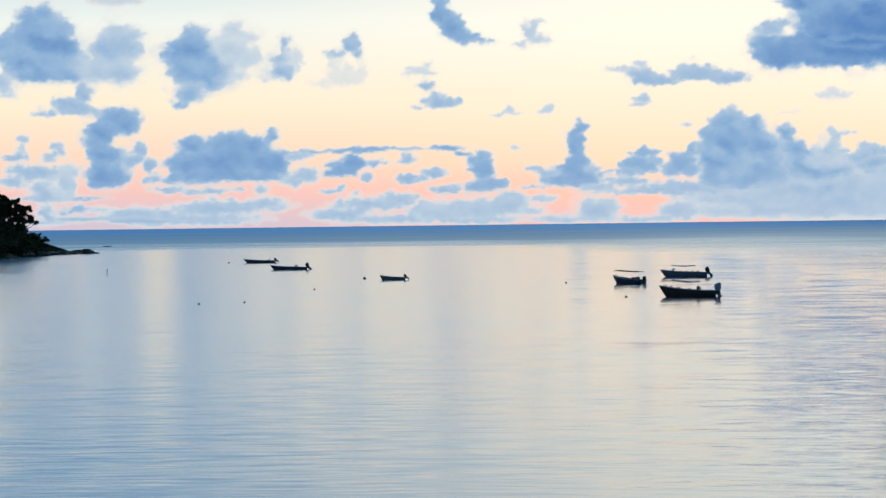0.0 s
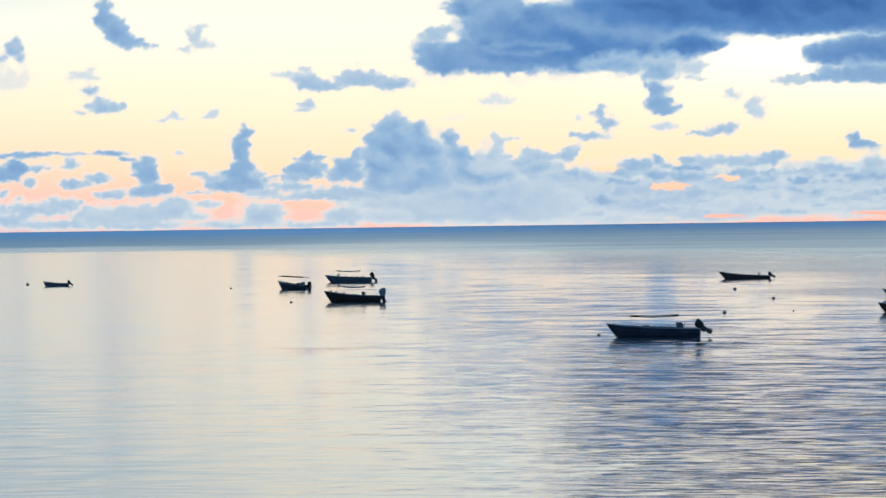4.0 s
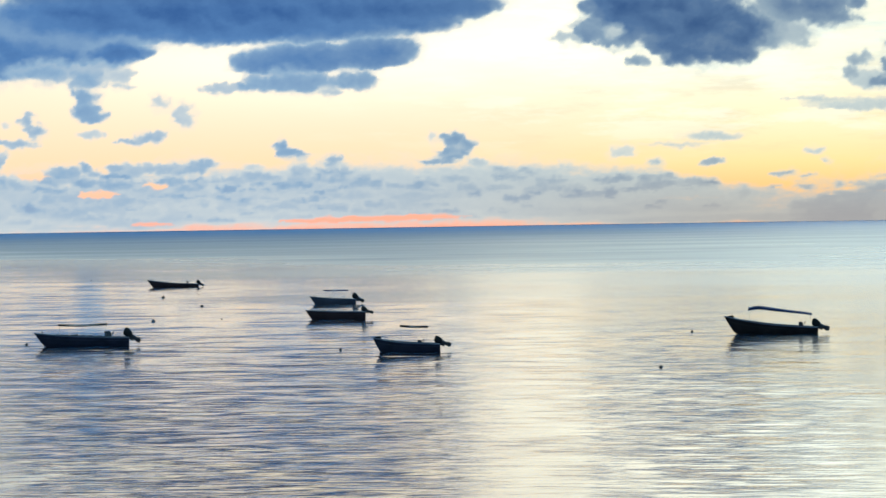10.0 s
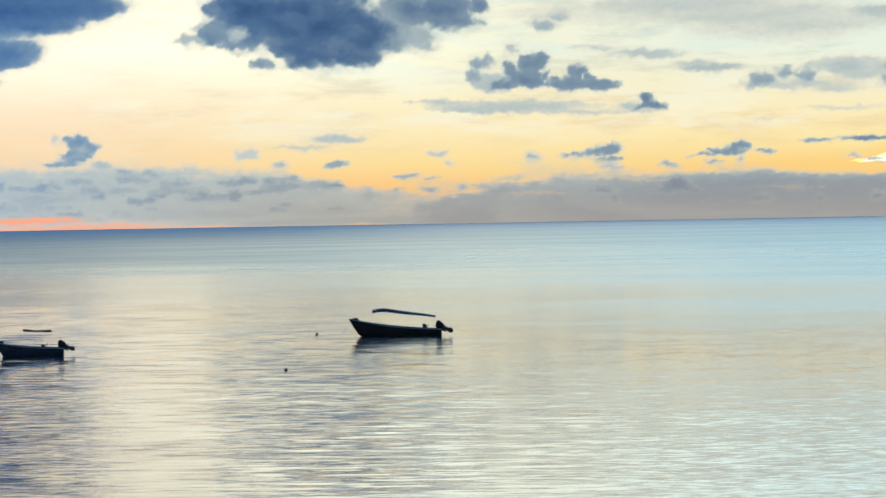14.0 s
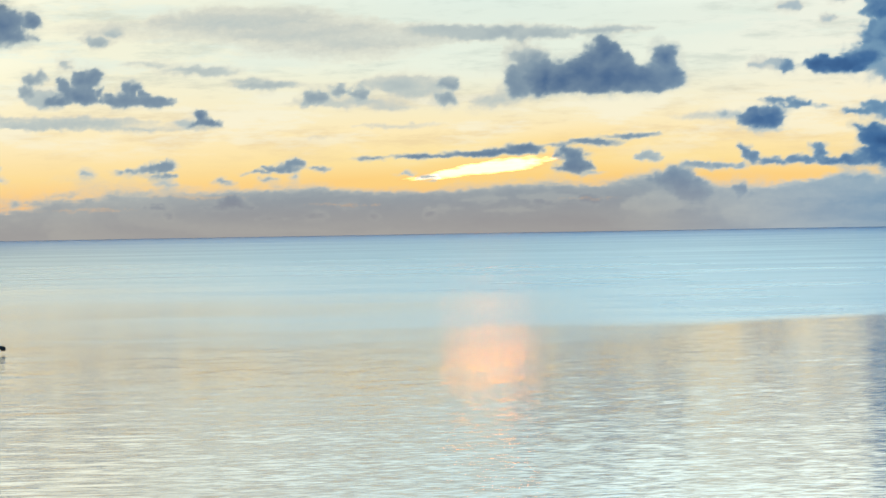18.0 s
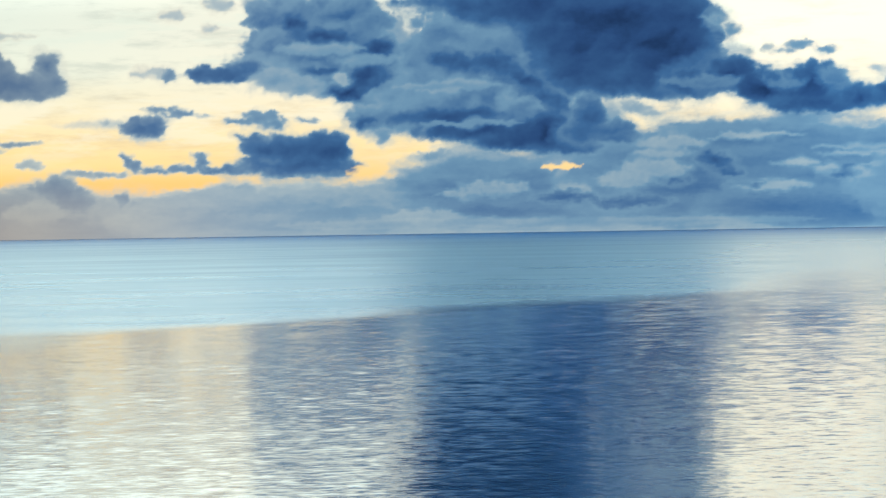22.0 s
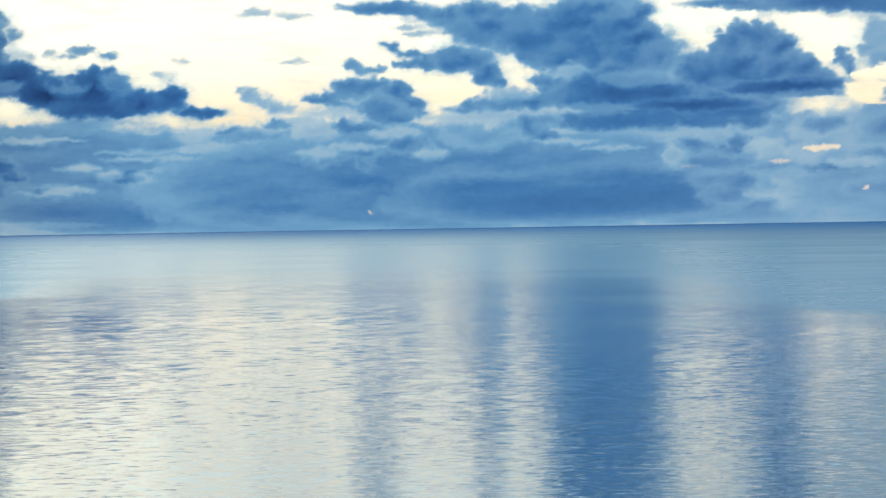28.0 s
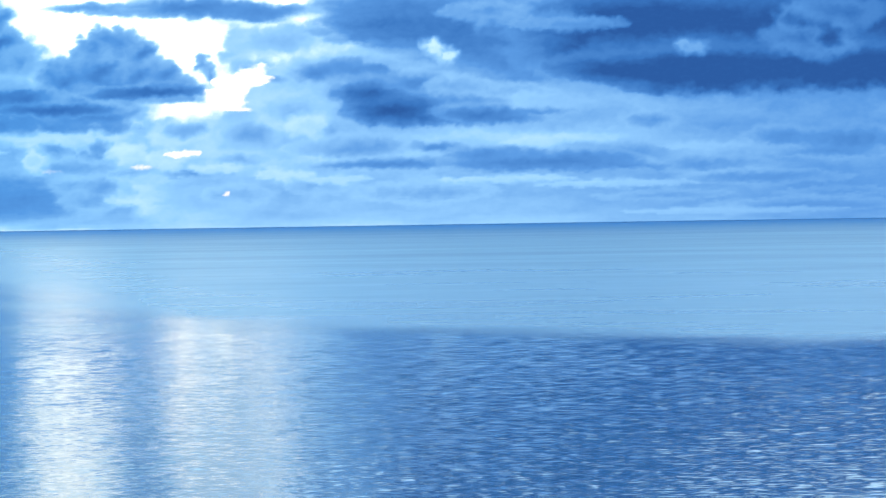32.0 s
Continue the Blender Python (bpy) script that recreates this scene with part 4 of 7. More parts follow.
# blue bank behind the great cloud
clouds.heap(0.5, 0.9, [(38.91, 0.31, 3.23, 0.484), (40.82, 0.36, 1.82, 0.505), (41.93, 0.57, 1.21, 0.605)], streaky=True, rag=0.4)
clouds.heap(0.63, 0.7, [(42.53, 0.61, 1.72, 0.706), (44.35, 0.63, 2.02, 0.727), (41.93, 0.77, 0.91, 0.404)], streaky=True, rag=0.5)
clouds.heap(0.65, 0.7, [(46.37, 0.91, 2.42, 0.959), (48.38, 0.93, 2.62, 0.928), (50.38, 0.84, 2.42, 0.908), (51.38, 0.93, 2.02, 0.827), (47.59, 1.59, 1.31, 0.343)], streaky=True, rag=0.5, lit=0.5)
clouds.heap(0.75, 0.9, [(49.38, 0.21, 2.62, 0.323), (47.87, 0.33, 1.61, 0.303)], streaky=True, rag=0.4, lit=0.4)
clouds.heap(0.88, 0.9, [(51.27, 0.08, 1.72, 0.262), (51.97, 0.22, 1.21, 0.404)], streaky=True, rag=0.4, lit=0.3)
clouds.heap(0.36, 1, [(47.39, 1.59, 0.61, 0.0404), (48.18, 1.09, 0.30, 0.0605), (46.98, 1.54, 0.50, 0.0303)], alpha=0.8, streaky=True)
clouds.heap(0.38, 1, [(49.29, 1.34, 0.91, 0.0404), (49.79, 1.03, 0.61, 0.0404), (48.89, 1.21, 0.50, 0.0303)], alpha=0.8, streaky=True)
clouds.heap(0.36, 1, [(49.18, 0.88, 0.34, 0.101), (48.68, 0.97, 0.26, 0.0605), (47.68, 0.68, 0.61, 0.0807)], alpha=0.8)
clouds.heap(0.38, 1, [(45.57, 1.02, 0.61, 0.161), (45.06, 0.82, 0.50, 0.141), (45.88, 1.47, 0.61, 0.101), (45.77, 1.27, 0.50, 0.0807)], alpha=0.8)
clouds.heap(0.38, 1, [(42.74, 0.71, 0.61, 0.101), (42.23, 0.61, 0.50, 0.0605), (44.15, 0.64, 0.30, 0.101), (41.52, 0.22, 0.71, 0.101)], alpha=0.8)
clouds.heap(0.8, 0.7, [(46.68, 1.12, 0.28, 0.161), (46.88, 0.95, 0.22, 0.101), (46.50, 1.26, 0.12, 0.101)])
clouds.heap(0.75, 0.9, [(45.97, 0.81, 0.30, 0.0706), (47.27, 0.71, 0.40, 0.0505), (45.15, 0.42, 0.81, 0.121), (43.95, 0.54, 0.61, 0.121)])
clouds.heap(0.78, 0.8, [(51.19, 1.61, 0.46, 0.0807), (50.69, 1.56, 0.34, 0.0807), (50.79, 1.68, 0.26, 0.0807)])
clouds.heap(0.75, 0.9, [(48.96, 0.85, 0.34, 0.0807), (49.01, 0.97, 0.14, 0.0807)])
clouds.heap(0.34, 1, [(50.59, 1.39, 0.71, 0.0807), (51.39, 1.31, 0.61, 0.0605), (50.19, 1.60, 0.30, 0.101)], alpha=0.8)
clouds.heap(0.44, 0.8, [(51.15, 2.33, 0.16, 0.141), (51.40, 2.21, 0.26, 0.101), (50.95, 2.43, 0.08, 0.0807), (51.69, 2.10, 0.30, 0.101)])
clouds.heap(0.42, 1, [(44.34, 0.07, 4.24, 0.0807), (41.92, 0.08, 3.03, 0.101)], alpha=0.5, streaky=True)
# great cloud, pale billows and dark heart
clouds.heap(0.34, 1, [(37.07, 3.88, 0.26, 0.101), (37.87, 4.01, 0.30, 0.121), (36.71, 2.84, 0.20, 0.0605)])
clouds.heap(0.3, 1, [(38.92, 4.04, 0.61, 0.121), (37.76, 3.61, 0.14, 0.0605)])
clouds.heap(0.7, 0.6, [(38.86, 3.47, 0.48, 0.565), (39.36, 3.71, 1.01, 0.505), (40.16, 3.66, 0.96, 0.555), (39.65, 3.11, 1.21, 0.464), (39.25, 2.81, 1.01, 0.343), (40.35, 2.80, 0.91, 0.585), (40.76, 3.10, 0.50, 0.605), (38.55, 3.02, 0.61, 0.242)], rag=1, lit=1)
clouds.heap(0.93, 0.8, [(39.81, 3.45, 0.67, 0.182), (40.66, 3.15, 0.44, 0.303), (39.16, 3.67, 0.26, 0.161)], rag=0.8, lit=0.7)
clouds.heap(0.95, 0.7, [(40.65, 2.70, 0.61, 0.262), (40.45, 2.42, 0.50, 0.222), (39.75, 2.85, 0.61, 0.101), (40.15, 2.45, 0.40, 0.202)], rag=0.8, lit=0.7)
clouds.heap(0.84, 0.7, [(38.00, 2.78, 0.59, 0.161), (37.55, 2.85, 0.32, 0.121), (38.40, 2.90, 0.40, 0.141)])
clouds.heap(0.46, 1, [(39.76, 3.23, 0.71, 0.0908), (40.46, 3.04, 0.61, 0.0908)], alpha=0.85, streaky=True)
clouds.heap(0.4, 0.9, [(40.05, 2.71, 0.15, 0.141)])
clouds.heap(0.48, 0.9, [(38.85, 2.72, 0.50, 0.202), (39.35, 2.56, 0.40, 0.161)], alpha=0.9)
clouds.heap(0.66, 0.6, [(41.97, 3.49, 0.91, 0.363), (42.78, 3.38, 0.81, 0.404), (43.27, 2.97, 0.61, 0.404), (41.56, 2.99, 0.61, 0.505), (42.37, 2.88, 1.11, 0.505), (41.96, 2.38, 1.01, 0.404), (41.15, 2.39, 0.61, 0.363)], rag=0.9, lit=1.2)
clouds.heap(0.93, 0.8, [(42.47, 2.88, 0.61, 0.262), (42.97, 2.67, 0.61, 0.343), (43.37, 2.41, 0.61, 0.464), (43.66, 2.00, 0.61, 0.464), (41.97, 3.03, 0.30, 0.161)], rag=0.7, lit=0.8)
clouds.heap(0.68, 0.6, [(41.95, 2.23, 1.11, 0.363), (41.04, 2.04, 0.91, 0.303), (42.76, 1.92, 0.91, 0.484), (42.46, 2.42, 0.61, 0.222)], rag=0.8, lit=1.2)
clouds.heap(0.93, 0.7, [(41.95, 2.00, 1.01, 0.182), (40.54, 1.88, 0.40, 0.141), (42.35, 1.72, 1.11, 0.202), (43.15, 1.61, 0.61, 0.242), (43.76, 1.70, 0.61, 0.343), (42.75, 1.51, 0.50, 0.121), (44.06, 1.44, 0.61, 0.182)], rag=0.6, lit=0.8)
clouds.heap(0.5, 0.9, [(42.35, 1.85, 0.91, 0.0505), (41.96, 2.53, 0.91, 0.0807)], alpha=0.85, streaky=True)
clouds.heap(0.5, 0.9, [(40.74, 1.69, 0.16, 0.202), (41.64, 1.33, 0.40, 0.0807)])
clouds.heap(0.48, 0.9, [(43.83, 2.86, 0.44, 0.161), (44.18, 2.55, 0.30, 0.202), (41.07, 3.60, 0.10, 0.182)], alpha=0.85)
clouds.heap(0.93, 0.5, [(42.38, 3.96, 1.41, 0.202), (43.59, 3.97, 1.51, 0.484), (44.90, 3.65, 1.82, 0.807), (45.70, 3.33, 1.21, 0.888), (44.39, 3.05, 1.11, 0.666), (45.90, 3.03, 0.91, 0.605), (45.19, 2.54, 1.11, 0.283), (46.40, 2.62, 0.91, 0.363)], rag=0.6, lit=0.3)
clouds.heap(0.95, 0.55, [(47.00, 2.71, 0.57, 0.303), (47.60, 2.45, 0.61, 0.343), (48.30, 2.43, 0.57, 0.383), (48.73, 2.50, 0.36, 0.343), (49.30, 2.21, 0.61, 0.242), (49.83, 2.33, 0.30, 0.242), (50.30, 2.05, 0.44, 0.121), (48.40, 2.10, 0.71, 0.202), (46.39, 2.52, 0.61, 0.262)], base=1.89, rag=0.8, lit=0.7)
clouds.heap(0.63, 0.9, [(48.81, 2.58, 0.30, 0.161), (46.50, 2.52, 0.61, 0.101), (47.90, 2.49, 0.30, 0.0807)], alpha=0.8)
clouds.heap(0.54, 0.8, [(46.96, 3.46, 0.12, 0.101), (46.71, 3.62, 0.16, 0.121)])
clouds.heap(0.54, 0.8, [(48.21, 3.15, 0.30, 0.101), (48.69, 3.06, 0.18, 0.0706), (48.01, 3.04, 0.20, 0.0505)])
clouds.heap(0.3, 1, [(47.66, 3.14, 0.16, 0.0807), (49.56, 2.71, 0.14, 0.0605), (49.96, 2.97, 0.18, 0.0303), (47.31, 3.05, 0.12, 0.0605)])
clouds.heap(0.32, 1, [(51.32, 3.82, 0.26, 0.0706), (51.86, 3.75, 0.24, 0.0303), (52.00, 2.91, 0.26, 0.0303), (51.07, 3.75, 0.16, 0.0303)])
clouds.heap(0.4, 0.9, [(45.28, 2.07, 0.30, 0.101), (45.58, 1.98, 0.18, 0.0605), (45.18, 2.18, 0.16, 0.0505)])
clouds.heap(0.4, 0.9, [(43.95, 1.06, 0.14, 0.0303), (44.87, 1.99, 0.14, 0.202)], streaky=True)
# broken blue clouds
clouds.heap(0.62, 0.9, [(61.27, 0.64, 2.62, 0.908), (59.79, 1.17, 2.02, 0.605)], streaky=True, rag=0.3)
clouds.heap(0.44, 0.9, [(58.28, 1.44, 2.72, 0.262), (56.08, 1.86, 1.72, 0.161), (59.79, 1.47, 1.21, 0.202)], streaky=True, rag=0.5)
clouds.heap(0.68, 0.7, [(51.52, 0.70, 2.22, 0.807), (53.24, 0.88, 2.02, 1.01), (54.95, 0.75, 2.02, 1.01), (56.76, 0.72, 2.22, 0.908), (58.78, 0.68, 2.22, 0.807), (60.58, 0.65, 1.61, 0.807)], streaky=True, rag=0.5, lit=0.6)
clouds.heap(0.64, 0.7, [(61.58, 0.84, 1.21, 0.908), (60.98, 1.25, 0.91, 0.605), (62.18, 1.32, 0.81, 0.605)], rag=0.6)
clouds.heap(0.81, 0.8, [(56.76, 0.37, 3.13, 0.404), (58.47, 0.49, 1.51, 0.303), (55.05, 0.60, 1.21, 0.262), (57.67, 0.80, 1.82, 0.202)], streaky=True, rag=0.4, lit=0.4)
clouds.heap(0.7, 0.8, [(59.88, 0.65, 0.34, 0.202), (59.67, 0.42, 0.50, 0.141), (59.38, 0.69, 0.40, 0.121)], rag=0.6)
clouds.heap(0.73, 0.7, [(53.16, 2.47, 0.59, 0.161), (52.65, 2.24, 0.40, 0.141), (52.31, 2.26, 0.26, 0.0706), (53.79, 2.36, 0.32, 0.202), (53.98, 2.12, 0.30, 0.182), (53.26, 2.17, 0.81, 0.202), (54.16, 1.97, 0.24, 0.0807)], lit=1)
clouds.heap(0.36, 1, [(52.65, 2.00, 0.71, 0.101), (53.16, 2.19, 0.40, 0.0706), (52.34, 1.70, 0.50, 0.141), (52.14, 1.85, 0.40, 0.101)], alpha=0.85)
clouds.heap(0.7, 0.6, [(53.38, 2.13, 0.34, 0.161), (53.68, 1.92, 0.40, 0.161), (53.52, 2.03, 0.36, 0.182)], lit=1.2)
clouds.heap(0.73, 0.7, [(53.15, 1.69, 0.46, 0.101), (52.87, 1.77, 0.20, 0.101)])
clouds.heap(0.6, 0.8, [(51.64, 1.81, 0.30, 0.0706), (51.13, 1.62, 0.61, 0.0807)])
clouds.heap(0.7, 0.8, [(53.14, 1.26, 0.34, 0.0807), (53.19, 1.08, 0.10, 0.101), (53.95, 1.42, 0.40, 0.141), (52.43, 1.14, 0.40, 0.0605)])
clouds.heap(0.36, 1, [(53.75, 1.63, 0.50, 0.0807), (52.94, 1.39, 0.61, 0.0605), (52.34, 1.30, 0.40, 0.0807), (54.35, 1.24, 0.30, 0.0807)], alpha=0.8)
clouds.heap(0.36, 1, [(47.73, 1.56, 0.61, 0.0303), (48.02, 1.06, 0.40, 0.0404), (49.52, 1.24, 0.71, 0.0404)], alpha=0.8, streaky=True)
clouds.heap(0.71, 0.7, [(53.70, 3.15, 0.18, 0.0908), (54.08, 3.02, 0.36, 0.0908), (54.40, 2.85, 0.32, 0.151), (53.99, 2.82, 0.26, 0.101)])
clouds.heap(0.6, 0.8, [(52.99, 2.84, 0.20, 0.101), (53.32, 2.75, 0.30, 0.0807)])
clouds.heap(0.34, 1, [(54.19, 3.38, 0.36, 0.0505), (51.32, 3.77, 0.24, 0.0404), (51.97, 3.71, 0.30, 0.0404), (51.96, 2.89, 0.30, 0.0303), (50.00, 2.94, 0.14, 0.0303), (53.99, 3.50, 0.30, 0.0404)])
clouds.heap(0.75, 0.6, [(55.04, 2.91, 0.38, 0.242), (55.40, 2.68, 0.30, 0.262), (55.29, 2.92, 0.26, 0.182), (54.78, 2.87, 0.26, 0.222), (55.63, 2.50, 0.20, 0.141)], lit=1)
clouds.heap(0.75, 0.7, [(53.59, 3.85, 0.91, 0.131), (54.49, 3.72, 0.91, 0.131), (55.20, 3.77, 0.61, 0.161)], streaky=True, rag=0.6)
clouds.heap(0.77, 0.6, [(55.50, 3.56, 1.11, 0.343), (56.40, 3.34, 1.21, 0.454), (57.21, 3.48, 0.91, 0.505), (57.77, 3.52, 0.52, 0.404), (58.11, 3.21, 0.52, 0.484), (58.46, 2.90, 0.46, 0.343), (57.60, 2.82, 1.01, 0.505), (56.90, 2.93, 0.81, 0.404)], rag=0.7, lit=0.9)
clouds.heap(0.73, 0.7, [(56.34, 2.51, 0.22, 0.101), (56.69, 2.43, 0.28, 0.182), (56.79, 2.23, 0.61, 0.242), (56.08, 2.14, 1.11, 0.161), (55.37, 2.03, 0.81, 0.101)], lit=1)
clouds.heap(0.44, 0.9, [(55.78, 2.30, 0.50, 0.101), (56.90, 2.65, 0.30, 0.101), (55.37, 1.90, 0.50, 0.0807)], alpha=0.85)
clouds.heap(0.7, 0.6, [(56.02, 1.68, 0.46, 0.161), (56.37, 1.53, 0.36, 0.141), (56.23, 1.80, 0.40, 0.101)], lit=1.2)
clouds.heap(0.56, 0.9, [(55.37, 1.53, 0.65, 0.202), (54.96, 1.66, 0.40, 0.141)])
clouds.heap(0.36, 1, [(56.78, 1.42, 0.61, 0.0505), (57.58, 1.29, 0.61, 0.0404), (56.88, 1.64, 0.40, 0.0605)], alpha=0.8, streaky=True)
clouds.heap(0.86, 0.6, [(58.30, 2.22, 1.82, 0.343), (59.40, 2.00, 1.51, 0.283), (57.89, 1.76, 1.61, 0.182), (59.79, 1.71, 0.81, 0.111), (57.60, 2.32, 0.81, 0.404)], rag=0.6, lit=0.6)
clouds.heap(0.79, 0.5, [(60.12, 3.29, 0.46, 0.222), (59.72, 3.18, 0.30, 0.182), (60.53, 3.06, 0.46, 0.303), (59.81, 2.77, 0.71, 0.404), (59.21, 2.59, 0.50, 0.303), (60.81, 2.65, 0.67, 0.303), (61.20, 2.44, 0.54, 0.262), (61.50, 2.24, 0.28, 0.121), (60.60, 2.36, 1.11, 0.252)], lit=1.2)
clouds.heap(0.95, 0.8, [(60.80, 2.35, 1.13, 0.131), (59.10, 2.04, 1.31, 0.121), (60.10, 2.27, 0.61, 0.0807)], streaky=True, rag=0.4, lit=0.3)
clouds.heap(0.58, 1, [(58.00, 2.51, 0.71, 0.121), (57.39, 2.02, 0.61, 0.0807)], alpha=0.7, streaky=True)
clouds.heap(0.7, 0.6, [(61.71, 2.83, 0.14, 0.182), (61.86, 2.61, 0.14, 0.161), (61.96, 2.38, 0.10, 0.0807)])
clouds.heap(0.73, 0.8, [(59.83, 3.83, 1.11, 0.101), (60.82, 3.77, 1.31, 0.141)], streaky=True)
clouds.heap(0.6, 0.8, [(62.43, 3.26, 0.40, 0.303), (62.20, 2.97, 0.34, 0.161)])
clouds.heap(0.72, 0.8, [(60.78, 0.93, 0.67, 0.0807), (60.28, 0.88, 0.40, 0.0404)], streaky=True)
clouds.heap(0.71, 0.8, [(62.23, 1.57, 0.44, 0.303), (61.78, 1.38, 0.40, 0.121), (62.27, 0.97, 0.40, 0.121)])
clouds.heap(0.73, 0.8, [(59.91, 1.37, 0.24, 0.161), (58.99, 1.33, 0.40, 0.121), (59.79, 1.22, 0.40, 0.0807)])
clouds.heap(0.38, 1, [(61.19, 1.54, 0.50, 0.141), (60.39, 1.24, 0.40, 0.141), (58.68, 1.14, 0.20, 0.202), (61.48, 1.09, 0.50, 0.0807)], alpha=0.8)
clouds.heap(0.38, 1, [(61.07, 0.64, 0.50, 0.101), (60.67, 0.40, 0.61, 0.0807), (61.77, 0.53, 0.30, 0.202)], alpha=0.8)
# far deck
clouds.heap(0.67, 0.9, [(68.95, 1.54, 6.26, 2.32), (72.66, 1.48, 4.04, 2.42)], streaky=True, rag=0.2, lit=0.5)
clouds.heap(0.62, 0.9, [(63.71, 1.93, 1.41, 1.01), (62.90, 1.23, 1.61, 0.605)], rag=0.5)
clouds.heap(0.6, 0.7, [(63.09, 0.63, 2.52, 0.807), (66.12, 0.68, 3.03, 0.908), (69.64, 0.73, 3.23, 1.01), (72.64, 0.68, 2.62, 1.11)], streaky=True, rag=0.4, lit=0.5)
clouds.heap(0.64, 0.7, [(63.72, 2.43, 1.11, 0.605), (64.31, 1.62, 1.61, 0.505), (62.70, 1.54, 0.91, 0.505)], rag=0.6)
clouds.heap(0.58, 0.8, [(62.62, 2.75, 0.50, 0.262), (63.13, 3.24, 0.81, 0.303), (63.31, 2.03, 0.61, 0.303)])
clouds.heap(0.69, 0.8, [(63.74, 3.36, 0.40, 0.0807), (64.04, 3.23, 0.30, 0.0807), (62.92, 2.54, 0.40, 0.0807)], streaky=True)
clouds.heap(0.69, 0.9, [(64.51, 1.31, 1.31, 0.222), (62.50, 1.56, 0.50, 0.222), (62.29, 1.09, 0.61, 0.101), (61.40, 1.64, 0.40, 0.161)], rag=0.5)
clouds.heap(0.83, 0.9, [(65.11, 1.00, 1.61, 0.131), (61.59, 0.87, 0.71, 0.0706), (65.92, 1.27, 0.61, 0.121)], streaky=True, rag=0.5)
clouds.heap(0.72, 0.9, [(69.15, 1.19, 1.11, 0.222), (70.65, 0.91, 1.21, 0.141), (68.14, 1.30, 0.61, 0.141)], streaky=True, rag=0.5)
clouds.heap(0.85, 0.7, [(67.73, 1.02, 1.92, 0.242), (69.04, 0.88, 1.01, 0.121), (66.73, 1.18, 0.81, 0.161)], streaky=True, rag=0.4, base=0.78)
clouds.heap(0.66, 0.9, [(65.61, 0.49, 1.31, 0.182), (62.28, 0.49, 0.61, 0.161), (63.69, 0.62, 0.61, 0.121)], rag=0.5)
clouds.heap(0.69, 0.9, [(71.65, 0.67, 1.61, 0.121), (72.34, 0.16, 1.72, 0.121), (69.94, 0.37, 1.21, 0.0807), (72.94, 0.37, 1.01, 0.0807)], streaky=True, rag=0.4)
clouds.heap(0.43, 1, [(68.65, 1.47, 0.61, 0.101), (67.64, 1.36, 0.71, 0.0706), (70.65, 1.26, 0.81, 0.0706)], alpha=0.8, streaky=True)
clouds.heap(0.43, 1, [(67.12, 0.69, 1.21, 0.0605), (69.14, 0.58, 1.41, 0.0605), (64.10, 0.73, 0.61, 0.0605), (71.14, 0.08, 2.02, 0.0505)], alpha=0.8, streaky=True)
clouds.heap(0.4, 1, [(63.51, 1.71, 0.40, 0.141), (61.89, 0.95, 0.40, 0.0807), (63.09, 0.83, 0.50, 0.0807), (61.09, 1.16, 0.40, 0.101)], alpha=0.8)
clouds.heap(0.63, 0.9, [(68.15, 1.86, 2.62, 0.363), (71.16, 1.65, 2.52, 0.424), (73.15, 1.57, 1.21, 0.505)], streaky=True, rag=0.5)
clouds.heap(0.72, 0.8, [(69.66, 1.71, 0.46, 0.141), (73.15, 1.32, 1.01, 0.222), (72.06, 1.39, 0.71, 0.161), (72.85, 1.09, 1.01, 0.101)], rag=0.5)
clouds.heap(0.83, 0.7, [(65.13, 2.41, 1.11, 0.242), (64.53, 2.72, 0.91, 0.202), (65.94, 2.10, 1.31, 0.242), (63.73, 2.63, 0.50, 0.182)], rag=0.5, lit=0.6)
clouds.heap(0.99, 0.6, [(65.13, 1.96, 1.01, 0.323), (65.83, 1.78, 1.21, 0.161), (64.63, 2.27, 0.71, 0.242)], streaky=True, rag=0.4, lit=0.4, base=1.61)
clouds.heap(0.89, 0.8, [(66.64, 1.88, 0.91, 0.161), (67.14, 1.77, 0.81, 0.0807), (67.75, 1.91, 0.61, 0.0706)], streaky=True, rag=0.4)
clouds.heap(0.66, 0.9, [(66.24, 2.39, 0.61, 0.161), (67.15, 2.28, 0.91, 0.101), (65.34, 2.81, 0.61, 0.101)], alpha=0.85)
clouds.heap(0.9, 0.9, [(65.15, 3.62, 1.72, 0.505), (66.36, 3.40, 2.02, 0.605), (67.77, 3.17, 2.22, 0.706), (68.16, 2.66, 1.82, 0.262)], streaky=True, rag=0.4, lit=0.4)
clouds.heap(0.83, 0.8, [(61.63, 3.82, 1.41, 0.202), (62.74, 3.73, 1.01, 0.182)], streaky=True, rag=0.5)
clouds.heap(1.02, 0.8, [(69.68, 3.24, 2.62, 0.908), (71.68, 3.10, 2.62, 0.908), (73.18, 3.16, 1.82, 0.908)], streaky=True, rag=0.4, lit=0.3)
clouds.heap(1.1, 0.7, [(70.47, 2.57, 1.82, 0.444), (72.17, 2.54, 2.02, 0.464), (73.56, 2.51, 1.21, 0.464), (68.97, 2.65, 1.21, 0.262)], streaky=True, rag=0.3, lit=0.2, base=2.09)
clouds.heap(0.9, 0.9, [(72.98, 3.55, 0.81, 0.222), (72.38, 3.18, 0.61, 0.222), (72.78, 2.97, 0.50, 0.161)])
clouds.heap(0.99, 0.7, [(72.38, 3.38, 0.40, 0.141), (72.88, 3.15, 0.30, 0.262), (72.19, 3.49, 0.22, 0.121)])
clouds.heap(0.64, 0.9, [(70.36, 3.00, 0.20, 0.0908), (70.53, 2.98, 0.14, 0.0505)])
